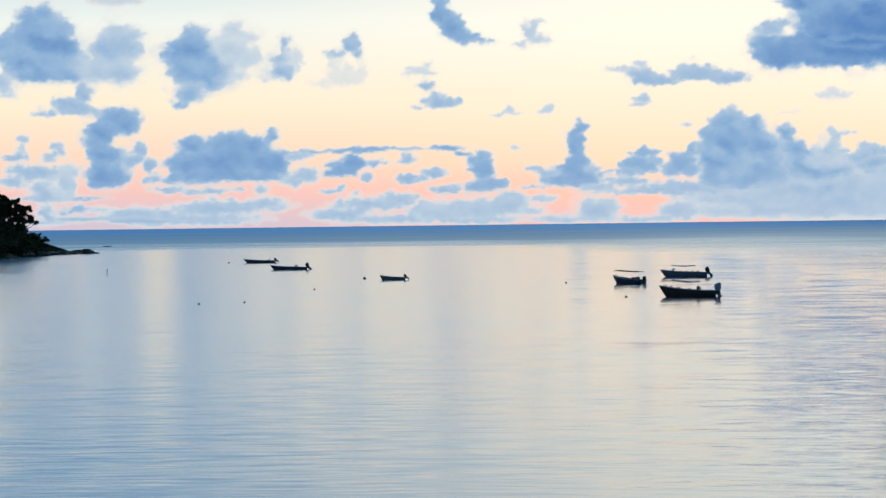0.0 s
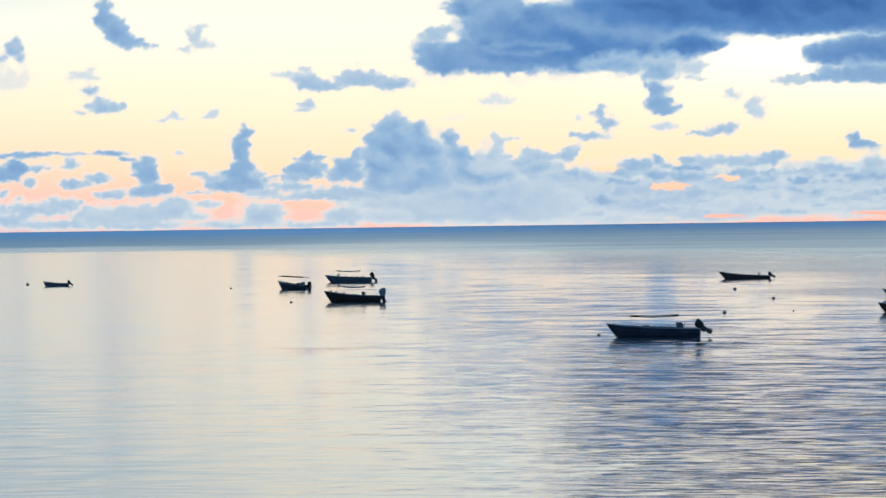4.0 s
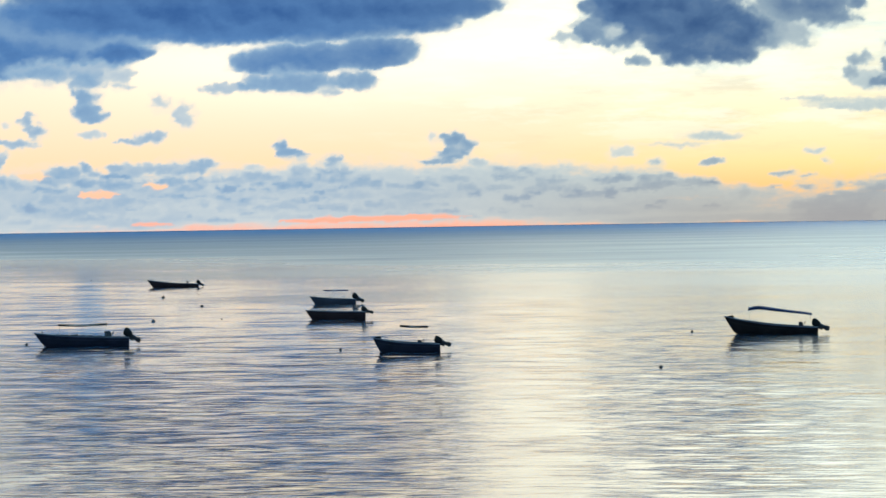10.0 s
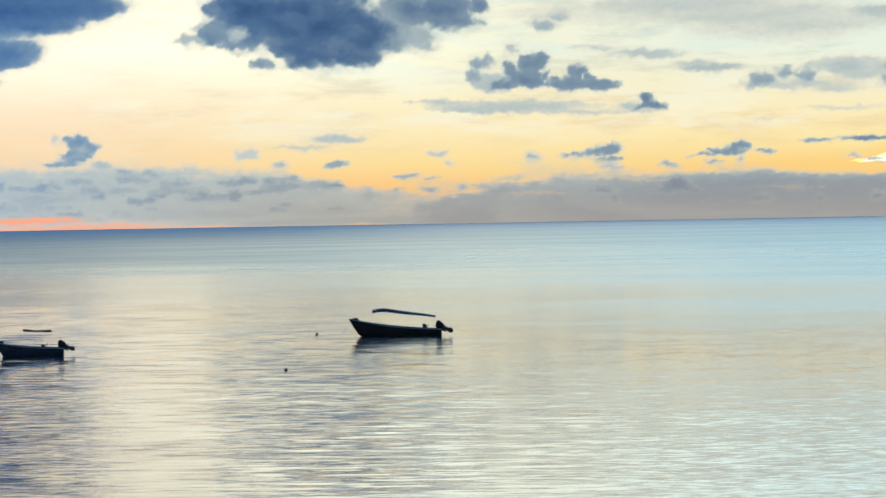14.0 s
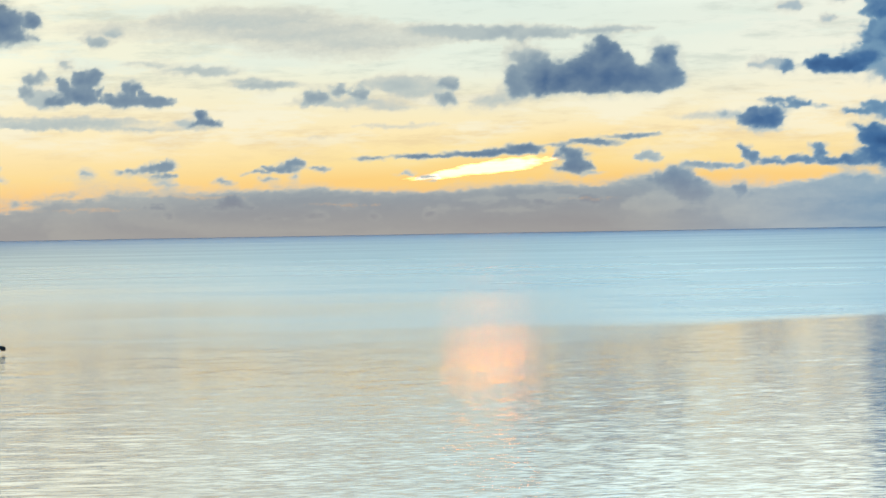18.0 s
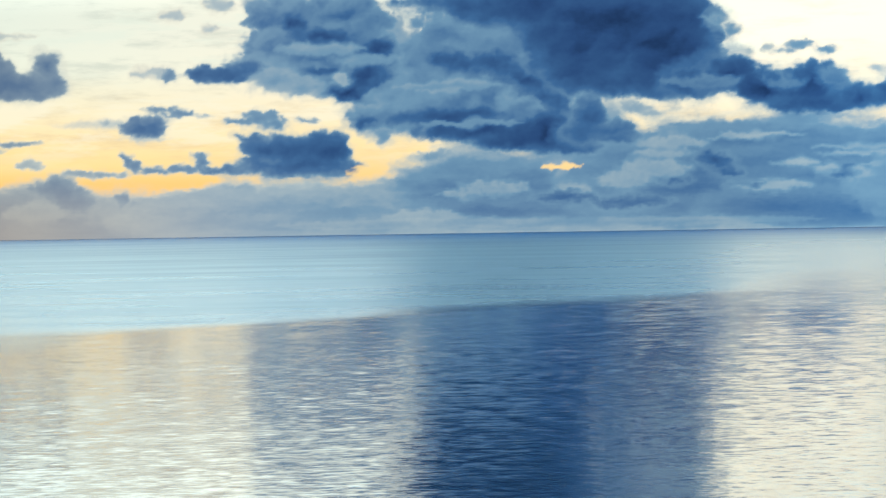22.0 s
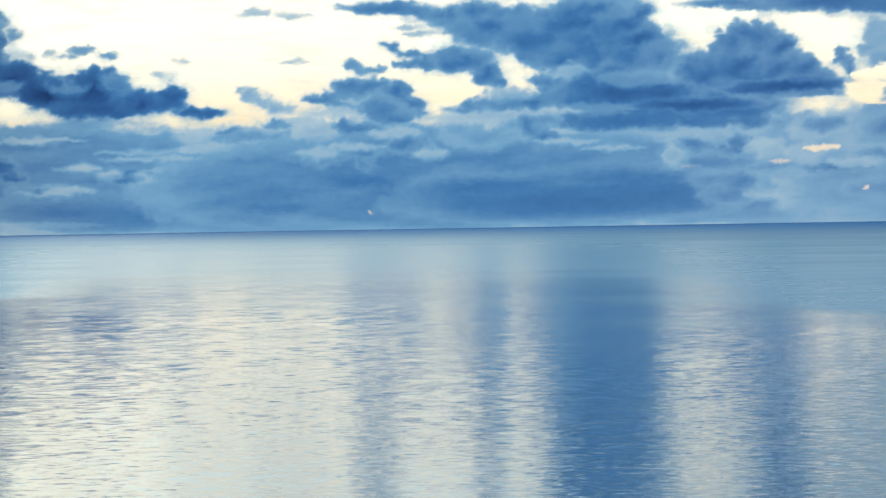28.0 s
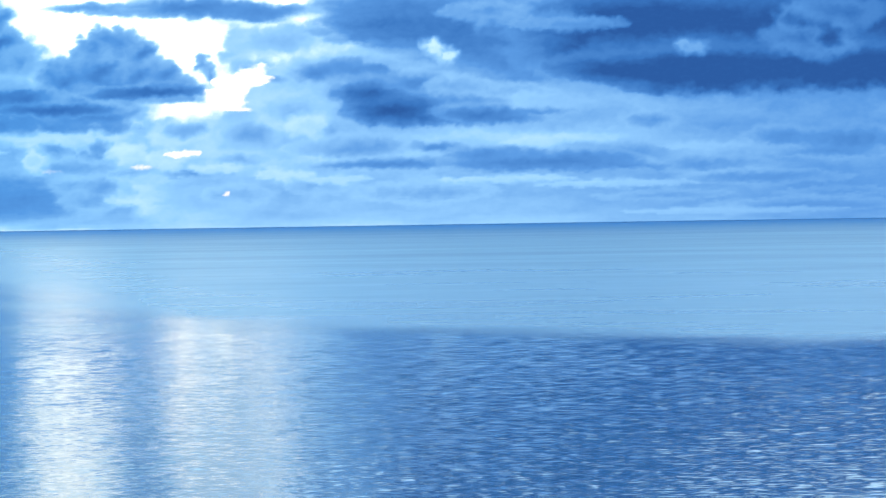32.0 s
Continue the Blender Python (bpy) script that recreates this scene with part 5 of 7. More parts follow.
clouds.heap(0.34, 1, [(65.81, 3.08, 0.12, 0.121), (66.05, 2.95, 0.20, 0.0807)])
clouds.heap(0.72, 1, [(68.18, 3.47, 1.01, 0.121), (66.77, 3.69, 0.81, 0.141)], alpha=0.8)
clouds.heap(0.8, 0.6, [(44.44, 1.99, 0.36, 0.303), (44.71, 1.72, 0.46, 0.202), (44.99, 1.56, 0.34, 0.111), (44.31, 1.69, 0.40, 0.222)])
clouds.clearing(0.9, [(61.35, 1.22, 0.35, 0.06), (59.0, 0.95, 0.24, 0.03), (60.6, 1.0, 0.3, 0.03)], 0.7)
clouds.clearing(0.7, [(53.3, 0.24, 0.05, 0.03), (62.1, 0.50, 0.05, 0.04)], 0.8)
clouds.clearing(0.8, [(62.2, 2.3, 0.36, 0.26), (62.6, 2.55, 0.3, 0.2)])
clouds.clearing(0.7, [(44.0, 1.06, 0.34, 0.045), (40.4, 1.05, 0.26, 0.10)], 0.9)
clouds.clearing(0.9, [(22.0, 0.55, 0.8, 0.035), (24.5, 0.40, 1.0, 0.03), (20.6, 0.36, 0.7, 0.035), (26.5, 0.62, 0.9, 0.03), (29.0, 0.45, 0.8, 0.03), (23.2, 0.68, 0.6, 0.03), (33.5, 0.5, 0.7, 0.03)], 0.35)
clouds.stir()


SKY = sky_material()


def cloud_labels(keys):
    """Number the separate patches of equal key (0 is none) by spreading the lowest number through each."""
    lab = np.where(keys > 0, np.arange(1, keys.size + 1).reshape(keys.shape), 0)
    while True:
        old = lab.copy()
        for axis in (0, 1):
            for back in (False, True):
                m = np.flip(lab, axis) if back else lab
                m = np.moveaxis(m, axis, 0)
                same = np.moveaxis(np.flip(keys, axis) if back else keys, axis, 0)
                for k in range(1, m.shape[0]):
                    m[k] = np.where((same[k] > 0) & (same[k] == same[k - 1]), np.minimum(m[k - 1], m[k]), m[k])
        if (lab == old).all():
            return lab


def build_sky():
    """The sky sheet, with each distinct cloud cut out of it as a piece bulged towards the eye."""
    c = clouds.cover
    swell = smoothstep(0.5, 1.0, c) * (0.4 + 0.6 * clouds.tone)
    co, quads = polar_grid(clouds.az, clouds.el, EDGE + 20)
    eye = np.array((0.0, 0.0, EYE_Z))
    co = eye + (co - eye) * (1 - 0.05 * swell.ravel()[:, None])
    share = (c[:-1, :-1] + c[1:, :-1] + c[:-1, 1:] + c[1:, 1:]) / 4
    lab = cloud_labels((share > 0.45).astype(int))
    numbers, counts = np.unique(lab[lab > 0], return_counts=True)
    chosen = numbers[counts >= 90]
    flat = lab.ravel()
    rest = ~np.isin(flat, chosen)

    def piece(name, pick, at=(0.0, 0.0, 0.0)):
        q = quads[pick]
        used, inverse = np.unique(q, return_inverse=True)
        me = mesh_from(name, co[used] - np.array(at), inverse.reshape(q.shape), SKY)
        for key, field in (("cover", clouds.cover), ("thickness", clouds.tone)):
            me.attributes.new(key, "FLOAT", "POINT").data.foreach_set("value", field.ravel()[used].astype(np.float32))
        return new(name, me)

    owner = cloud_labels(np.where(np.isin(lab, chosen), clouds.owner[:-1, :-1] + 1, 0)).ravel()
    tagged(piece("backdrop_sky", rest), "evening sky, peach and gold over the horizon", "sky", kind="structure")
    rows, cols = lab.shape
    mid_az = (clouds.az[:-1] + clouds.az[1:]) / 2
    mid_el = (clouds.el[:-1] + clouds.el[1:]) / 2
    for k in chosen:
        pick = flat == k
        where = np.nonzero(lab == k)
        wide, high = np.ptp(mid_az[where[1]]), np.ptp(mid_el[where[0]])
        dark = float(clouds.tone[where].mean())
        low = float(mid_el[where[0]].mean())
        if wide > 6:
            text = "great broken bank of dark blue cloud" if dark > 0.55 else "long pale blue bank of cumulus along the horizon"
        elif wide > 4.5 * high:
            text = "thin flat streak of grey-blue cloud"
        elif dark > 0.62:
            text = "dark slate-blue cloud with a ragged edge"
        elif low < 1.2 and high > 0.45:
            text = "tall heaped blue cumulus low over the horizon"
        elif dark > 0.4:
            text = "small blue-grey cumulus with a flat base"
        else:
            text = "pale wispy scrap of evening cloud"
        group = "clouds in the evening sky"
        heaps, sizes = np.unique(owner[pick], return_counts=True)
        large = heaps[sizes >= 120]
        if len(large) < 2:
            tagged(piece("cloud", pick), text, "cloud", group)
            continue
        # a cloud of several heaps: each heap is a part
        at = co[quads[pick][:, 0]].mean(axis=0)
        root = new("cloud")
        root.matrix_basis = pose(*at)
        left = pick & ~np.isin(owner, large)
        if left.any():
            scraps = piece("fringe", left, at)
            scraps.parent = root
            tagged(scraps, "ragged scraps at the edge of the cloud", kind="stuff")
        for heap in large:
            piece("billow", pick & (owner == heap), at).parent = root
        tagged(root, text, "cloud", group)
    # the rest of the dome
    top = clouds.el[-1]
    co2, quads2 = polar_grid(np.linspace(-180, 180, 181), np.linspace(top - 0.05, 90, 40), EDGE + 20)
    tagged(new("backdrop_high_sky", mesh_from("high_sky", co2, quads2, SKY)), "pale blue evening sky overhead", "sky", kind="structure")
    co2, quads2 = polar_grid(np.linspace(clouds.az[-1], 360 + clouds.az[0], 140), np.linspace(-0.16, top, 30), EDGE + 20)
    tagged(new("backdrop_behind", mesh_from("sky_behind", co2, quads2, SKY)), "dim blue dusk sky behind the shore", "sky", kind="structure")


build_sky()


# ---------- sea ----------
def water_material():
    n = Nodes("sea_water")
    pos = n.add("ShaderNodeNewGeometry").outputs["Position"]
    sep = n.add("ShaderNodeSeparateXYZ")
    n.link(pos, sep.inputs[0])
    x, y, _ = sep.outputs
    az = n.math("MULTIPLY", n.math("ARCTAN2", x, y), 180 / math.pi)
    reach = n.math("SQRT", n.math("ADD", n.math("MULTIPLY", x, x), n.math("MULTIPLY", y, y)))
    # the wind line: ruffled water outside it, calm water inside
    wobble = n.noise(pos, 0.012, 3)
    out = n.ramp(n.math("DIVIDE", az, 80.0), [(p / 80, (v / 1000,) * 3 + (1,)) for p, v in ((0, 1150), (6, 900), (10, 660), (15, 530), (24, 350), (29, 290), (34, 262), (40, 292), (46, 360), (50, 480), (55, 400), (62, 252), (72, 200))], "LINEAR")
    line = n.math("MULTIPLY", out, 1000.0)
    ratio = n.math("ADD", n.math("DIVIDE", reach, line), n.math("MULTIPLY", n.math("SUBTRACT", wobble, 0.5), 0.3))
    # off the beach the line is drawn out into long slicks; farther round it is crisp
    span = n.add("ShaderNodeCombineXYZ")
    n.link(n.math("MULTIPLY", az, 0.05), span.inputs[0])
    n.link(n.math("MULTIPLY", n.math("LOGARITHM", n.math("MAXIMUM", reach, 1.0), 2.718), 5.0), span.inputs[1])
    slick = n.math("SUBTRACT", n.noise(span.outputs[0], 1.0, 4, 0.6), 0.5)
    crisp = n.math("ADD", n.math("MULTIPLY", n.smooth(az, 30.0, 37.0), n.smooth(az, 49.0, 46.0)), n.math("ADD", n.smooth(az, 58.0, 62.0), n.math("MULTIPLY", n.smooth(az, 7.0, 1.0), 0.8)))
    ratio = n.math("ADD", ratio, n.math("MULTIPLY", slick, n.math("MULTIPLY_ADD", crisp, -1.15, 1.3)))
    width = n.math("MULTIPLY_ADD", crisp, -0.44, 0.5)
    wind = n.math("ADD", n.math("DIVIDE", n.math("SUBTRACT", ratio, 1.0), n.math("MULTIPLY", width, 2.0)), 0.5, 0.0, True)
    half_calm = n.math("MULTIPLY", n.smooth(az, 45.0, 49.0), n.smooth(az, 62.0, 56.0))
    sunlit = n.math("MULTIPLY", n.smooth(az, 20.0, 26.0), n.smooth(az, 38.0, 33.0))
    open_sea = n.math("MULTIPLY", wind, n.math("MULTIPLY_ADD", sunlit, -0.25, n.math("MULTIPLY_ADD", half_calm, -0.4, 1.0)))
    far = n.smooth(n.math("DIVIDE", reach, line), 0.8, 4.0)
    # cat's-paws: long paler and darker streaks out in the wind
    paws = n.noise(span.outputs[0], 2.6, 3, 0.6)
    rough = n.math("ADD", n.math("MULTIPLY_ADD", n.math("MULTIPLY", open_sea, n.math("ADD", n.math("MULTIPLY", n.smooth(az, 24.0, 14.0), 0.45), n.math("MULTIPLY_ADD", paws, 1.0, 0.5))), 0.21, n.math("MULTIPLY_ADD", n.smooth(az, 6.0, 0.0), 0.05, n.math("MULTIPLY_ADD", sunlit, 0.02, 0.07))), n.math("MULTIPLY_ADD", far, 0.06, n.math("MULTIPLY", n.smooth(reach, 700.0, 3600.0), n.math("MULTIPLY_ADD", n.math("MULTIPLY", n.smooth(az, 18.0, 24.0), n.smooth(az, 52.0, 46.0)), -0.22, 0.34))))
    # crests lie across the line of sight to the sunset
    turn = n.add("ShaderNodeMapping", vector_type="POINT")
    turn.inputs["Rotation"].default_value[2] = radians(6)
    turn.inputs["Scale"].default_value = (0.36, 1.0, 1.0)
    n.link(pos, turn.inputs["Vector"])
    along = turn.outputs[0]
    lanes = n.smooth(n.noise(along, 0.035, 3, 0.6), 0.35, 0.65)
    # long crests near the boats, short steep chop farther round
    round_bay = n.smooth(az, 18.0, 32.0)
    steep = n.math("ADD", n.math("MULTIPLY", n.math("MULTIPLY_ADD", lanes, 0.08, 0.145), n.math("MULTIPLY", n.math("SUBTRACT", 1.0, round_bay), n.math("MULTIPLY_ADD", n.smooth(az, 2.0, 9.0), 0.4, 0.6))), n.math("MULTIPLY", n.math("MULTIPLY_ADD", lanes, 0.04, n.math("MULTIPLY_ADD", n.math("MULTIPLY_ADD", n.smooth(az, 58.0, 64.0), 1.2, n.smooth(az, 46.0, 54.0)), 0.06, n.math("MULTIPLY_ADD", sunlit, 0.05, n.math("MULTIPLY_ADD", n.math("MULTIPLY", n.smooth(az, 34.0, 40.0), n.smooth(az, 54.0, 48.0)), 0.05, n.math("MULTIPLY_ADD", n.smooth(az, 36.0, 44.0), 0.035, 0.06))))), round_bay))
    slopes = n.add("ShaderNodeVectorMath", operation="ADD")
    chop = n.add("ShaderNodeVectorMath", operation="SCALE")
    # ripple spacing fitted to look even from the eye: wavelength grows as reach to the power 1.64
    train = n.math("MULTIPLY", n.math("POWER", n.math("MAXIMUM", reach, 30.0), -0.64), -1900.0)

    def ripples(per_degree, stretch, skew, detail, rough):
        v = n.add("ShaderNodeCombineXYZ")
        n.link(n.math("MULTIPLY", az, per_degree), v.inputs[0])
        n.link(n.math("MULTIPLY_ADD", train, stretch, n.math("MULTIPLY", az, skew)), v.inputs[1])
        return n.noise(v.outputs[0], 1.0, detail, rough, out=1)

    raw = n.add("ShaderNodeVectorMath", operation="SUBTRACT")
    offshore = n.mix(round_bay, ripples(0.8, 4.4, 0.45, 2, 0.5), ripples(2.4, 4.4, -0.6, 3, 0.58))
    n.link(n.mix(n.smooth(reach, 60.0, 85.0), n.noise(along, 1.2, 3, 0.66, out=1), offshore), raw.inputs[0])
    raw.inputs[1].default_value = (0.5, 0.5, 0.5)
    # mostly gentle faces, with a few steep little crests
    square = n.add("ShaderNodeVectorMath", operation="MULTIPLY")
    n.link(raw.outputs[0], square.inputs[0])
    n.link(raw.outputs[0], square.inputs[1])
    gain = n.add("ShaderNodeVectorMath", operation="MULTIPLY_ADD")
    n.link(square.outputs[0], gain.inputs[0])
    gain.inputs[1].default_value = (6, 6, 6)
    gain.inputs[2].default_value = (0.95, 0.95, 0.95)
    peaked = n.add("ShaderNodeVectorMath", operation="MULTIPLY")
    n.link(raw.outputs[0], peaked.inputs[0])
    n.link(gain.outputs[0], peaked.inputs[1])
    n.link(peaked.outputs[0], chop.inputs[0])
    # lower waves out by the wind line than close in
    n.link(n.math("MULTIPLY", steep, n.math("MULTIPLY_ADD", n.smooth(reach, 300.0, 100.0), 0.65, n.math("MULTIPLY_ADD", round_bay, -0.12, 0.4))), chop.inputs["Scale"])
    swell = n.add("ShaderNodeVectorMath", operation="SCALE")
    n.link(n.noise(along, 0.3, 2, 0.5, out=1), swell.inputs[0])
    swell.inputs["Scale"].default_value = 0.024
    n.link(chop.outputs[0], slopes.inputs[0])
    n.link(swell.outputs[0], slopes.inputs[1])
    mean = 0.012
    sl = n.add("ShaderNodeSeparateXYZ")
    n.link(slopes.outputs[0], sl.inputs[0])
    tilt = n.add("ShaderNodeCombineXYZ")
    # normals leaned to or from the eye, by bearing, to shift what the water mirrors
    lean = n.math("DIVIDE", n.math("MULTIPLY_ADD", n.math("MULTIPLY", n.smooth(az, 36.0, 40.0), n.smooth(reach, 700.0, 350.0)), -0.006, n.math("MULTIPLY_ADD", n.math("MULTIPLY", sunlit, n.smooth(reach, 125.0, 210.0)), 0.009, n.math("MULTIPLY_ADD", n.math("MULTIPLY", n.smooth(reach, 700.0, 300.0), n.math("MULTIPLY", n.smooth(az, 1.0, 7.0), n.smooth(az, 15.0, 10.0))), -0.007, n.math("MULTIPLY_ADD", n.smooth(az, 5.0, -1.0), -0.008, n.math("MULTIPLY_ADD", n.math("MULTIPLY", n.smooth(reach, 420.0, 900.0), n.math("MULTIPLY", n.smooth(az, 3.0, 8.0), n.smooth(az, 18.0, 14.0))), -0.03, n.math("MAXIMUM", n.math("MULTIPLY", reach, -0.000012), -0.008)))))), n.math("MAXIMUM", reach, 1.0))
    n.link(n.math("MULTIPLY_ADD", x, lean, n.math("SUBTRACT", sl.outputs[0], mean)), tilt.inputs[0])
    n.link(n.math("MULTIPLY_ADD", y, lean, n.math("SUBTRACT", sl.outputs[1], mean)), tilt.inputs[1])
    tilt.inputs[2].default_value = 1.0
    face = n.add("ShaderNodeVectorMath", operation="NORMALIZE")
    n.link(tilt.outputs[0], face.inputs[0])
    b = n.add("ShaderNodeBsdfPrincipled")
    # base colour bluer and paler far out, standing in for blue reflected sky
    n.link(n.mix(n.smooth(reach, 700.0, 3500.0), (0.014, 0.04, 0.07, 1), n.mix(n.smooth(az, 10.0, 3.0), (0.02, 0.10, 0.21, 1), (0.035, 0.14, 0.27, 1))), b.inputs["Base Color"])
    b.inputs["IOR"].default_value = 1.33
    n.link(rough, b.inputs["Roughness"])
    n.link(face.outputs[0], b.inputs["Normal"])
    n.link(b.outputs[0], n.out.inputs[0])
    return n.mat


def build_sea():
    az = np.radians(np.linspace(0, 360, 181))
    r = np.concatenate([[0.0], np.geomspace(4, EDGE + 20, 60)])
    co = np.stack([np.sin(az)[None] * r[:, None], np.cos(az)[None] * r[:, None], 0 * az[None] + 0 * r[:, None]], axis=-1).reshape(-1, 3)
    k = np.arange(len(r) * len(az)).reshape(len(r), len(az))
    quads = np.stack([k[:-1, :-1], k[1:, :-1], k[1:, 1:], k[:-1, 1:]], axis=-1).reshape(-1, 4)
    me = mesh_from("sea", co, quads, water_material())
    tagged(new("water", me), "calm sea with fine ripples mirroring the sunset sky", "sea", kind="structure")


build_sea()


# ---------- boats ----------
def part(name, bm, mat, parent, label=""):
    me = bpy.data.meshes.new(name)
    bm.normal_update()
    bm.to_mesh(me)
    bm.free()
    me.materials.append(mat)
    for p in me.polygons:
        p.use_smooth = False
    ob = new(name, me)
    ob.parent = parent
    return tagged(ob, label)


def box(bm, x0, x1, y0, y1, z0, z1, bevel=0.0):
    m = Matrix.LocRotScale(((x0 + x1) / 2, (y0 + y1) / 2, (z0 + z1) / 2), None, (x1 - x0, y1 - y0, z1 - z0))
    got = bmesh.ops.create_cube(bm, size=1, matrix=m)
    if bevel:
        edges = list({e for v in got["verts"] for e in v.link_edges})
        bmesh.ops.bevel(bm, geom=edges, offset=bevel, segments=2, affect="EDGES", profile=0.5)
    return bm


def tube(bm, a, b, r, r2=None, n=8):
    a, b = Vector(a), Vector(b)
    d = b - a
    m = Matrix.Translation((a + b) / 2) @ d.to_track_quat("Z", "Y").to_matrix().to_4x4()
    bmesh.ops.create_cone(bm, cap_ends=True, segments=n, radius1=r, radius2=r if r2 is None else r2, depth=d.length, matrix=m)
    return bm


def skin(bm, rings, close=False):
    """Quads between rings of equal length."""
    rows = [[bm.verts.new(p) for p in ring] for ring in rings]
    for a, b in zip(rows, rows[1:]):
        n = len(a)
        for i in range(n if close else n - 1):
            j = (i + 1) % n
            if len({a[i], a[j], b[j], b[i]}) == 4:
                bm.faces.new((a[i], a[j], b[j], b[i]))
    return rows


HULL_BLUE = paint("hull_navy_paint", (0.020, 0.023, 0.040), 0.45, vary=0.3, gloss=0.12)
HULL_GREY = paint("hull_grey_blue_paint", (0.045, 0.056, 0.082), 0.45, vary=0.25, gloss=0.12)
HULL_RED = paint("hull_dark_red_paint", (0.034, 0.021, 0.024), 0.5, vary=0.3, gloss=0.12)
HULL_BROWN = paint("hull_dark_brown", (0.018, 0.014, 0.015), 0.55, vary=0.35, gloss=0.1)
GUNWALE = paint("gunwale_paint", (0.09, 0.11, 0.15), 0.4, vary=0.2)
INSIDE = paint("hull_inside_paint", (0.10, 0.12, 0.15), 0.6, vary=0.25)
BENCH = paint("bench_wood", (0.09, 0.075, 0.06), 0.65, vary=0.35)
COWL = paint("outboard_black", (0.010, 0.011, 0.013), 0.4, vary=0.3, gloss=0.15)
LEG = paint("outboard_leg_grey", (0.03, 0.032, 0.038), 0.4, metal=0.3)
CANVAS = paint("canopy_canvas_blue", (0.02, 0.035, 0.085), 0.9, vary=0.3, scale=9, gloss=0.05)
CANVAS_DARK = paint("canopy_canvas_dark", (0.006, 0.007, 0.009), 0.9, vary=0.3, scale=9, gloss=0.05)
# pale, so the awning frames vanish against the bright water
STEEL = paint("pale_frame_metal", (0.62, 0.63, 0.64), 0.5, metal=0.2)
SEATING = paint("seat_vinyl", (0.05, 0.055, 0.065), 0.6, vary=0.3)
FLOAT = paint("buoy_plastic", (0.035, 0.035, 0.04), 0.5, vary=0.4)
SCREEN = paint("windscreen_plastic", (0.30, 0.33, 0.36), 0.3, vary=0.2)
MOTOR_COVER = paint("motor_cover_canvas", (0.10, 0.12, 0.15), 0.85, vary=0.3, gloss=0.06)
ROPE = paint("wet_rope", (0.06, 0.055, 0.045), 0.8)


def hull_lines(s, length, beam, stern_h, bow_h):
    """Half-section of the hull at s (0 transom, 1 stem): points from sheer to keel."""
    half = beam / 2 * (0.86 + 0.30 * s - 0.30 * s ** 2) * (1 - max(0.0, (s - 0.45) / 0.55) ** 2.3) + 0.015
    sheer = stern_h + (bow_h - stern_h) * (0.25 * s + 0.75 * s ** 2.6)
    rake = 0.10 * length * max(0.0, (s - 0.62) / 0.38) ** 1.5
    x = length * (s - 0.5)
    keel_z = -0.22 + 0.30 * bow_h * max(0.0, (s - 0.8) / 0.2) ** 2
    out = []
    for w, k, back in ((1.0, 1.0, 0.0), (0.97, 0.72, 0.25), (0.91, 0.42, 0.55), (0.80, 0.20, 0.8), (0.45, 0.07, 0.95), (0.02, 0.0, 1.0)):
        out.append((x - rake * back, half * w, keel_z + (sheer - keel_z) * k))
    return out


def squared(c):
    """Sine or cosine pushed outwards, for a rounded square in place of a circle."""
    return math.copysign(abs(c) ** 0.6, c)


def outboard(parent, x, z, tilt, size=1.0, cover=None):
    """Outboard motor on the transom, tilted up by the given angle."""
    root = new("outboard_motor")
    root.parent = parent
    root.matrix_basis = pose(x, 0, z, 0, -tilt, 0)
    k = size
    bm = bmesh.new()
    rings = []
    for zz, rx, ry, ox in ((-0.04, 0.13, 0.12, 0), (0.0, 0.20, 0.16, -0.03), (0.14, 0.23, 0.18, -0.05), (0.32, 0.25, 0.18, -0.07), (0.43, 0.22, 0.16, -0.10), (0.49, 0.13, 0.11, -0.14)):
        rings.append([(k * (-0.12 + ox + rx * squared(math.cos(a))), k * ry * squared(math.sin(a)), k * zz) for a in np.linspace(0, 2 * math.pi, 20, endpoint=False)])
    rows = skin(bm, rings, True)
    bm.faces.new(rows[0][::-1])
    bm.faces.new(rows[-1])
    part("cowling", bm, cover or COWL, root, "pale canvas cover over the cowling" if cover else "glossy black cowling")
    bm = bmesh.new()
    rings = []
    for zz, rx, ry in ((0.06, 0.16, 0.12), (-0.14, 0.14, 0.10), (-0.34, 0.11, 0.06), (-0.52, 0.14, 0.05), (-0.68, 0.09, 0.02)):
        rings.append([(k * (-0.13 + rx * math.cos(a)), k * ry * math.sin(a), k * zz) for a in np.linspace(0, 2 * math.pi, 10, endpoint=False)])
    rows = skin(bm, rings, True)
    bm.faces.new(rows[0][::-1])
    bm.faces.new(rows[-1])
    box(bm, -0.36 * k, -0.05 * k, -0.10 * k, 0.10 * k, -0.42 * k, -0.39 * k)
    part("drive_leg", bm, LEG, root)
    bm = bmesh.new()
    tube(bm, (-0.30 * k, 0, -0.53 * k), (0.02 * k, 0, -0.53 * k), 0.045 * k, 0.05 * k, 10)
    for i in range(3):
        a = i * 2 * math.pi / 3
        blade = [(-0.27 * k, 0, -0.53 * k), (-0.30 * k, 0.14 * k * math.cos(a - 0.35), (-0.53 + 0.14 * math.sin(a - 0.35)) * k), (-0.24 * k, 0.14 * k * math.cos(a + 0.35), (-0.53 + 0.14 * math.sin(a + 0.35)) * k)]
        f = bm.faces.new([bm.verts.new(p) for p in blade])
        bmesh.ops.solidify(bm, geom=[f], thickness=0.012)
    part("propeller", bm, LEG, root)
    bm = bmesh.new()
    box(bm, -0.06 * k, 0.08 * k, -0.09 * k, 0.09 * k, -0.28 * k, 0.04 * k, 0.015)
    part("clamp_bracket", bm, LEG, root)
    return root


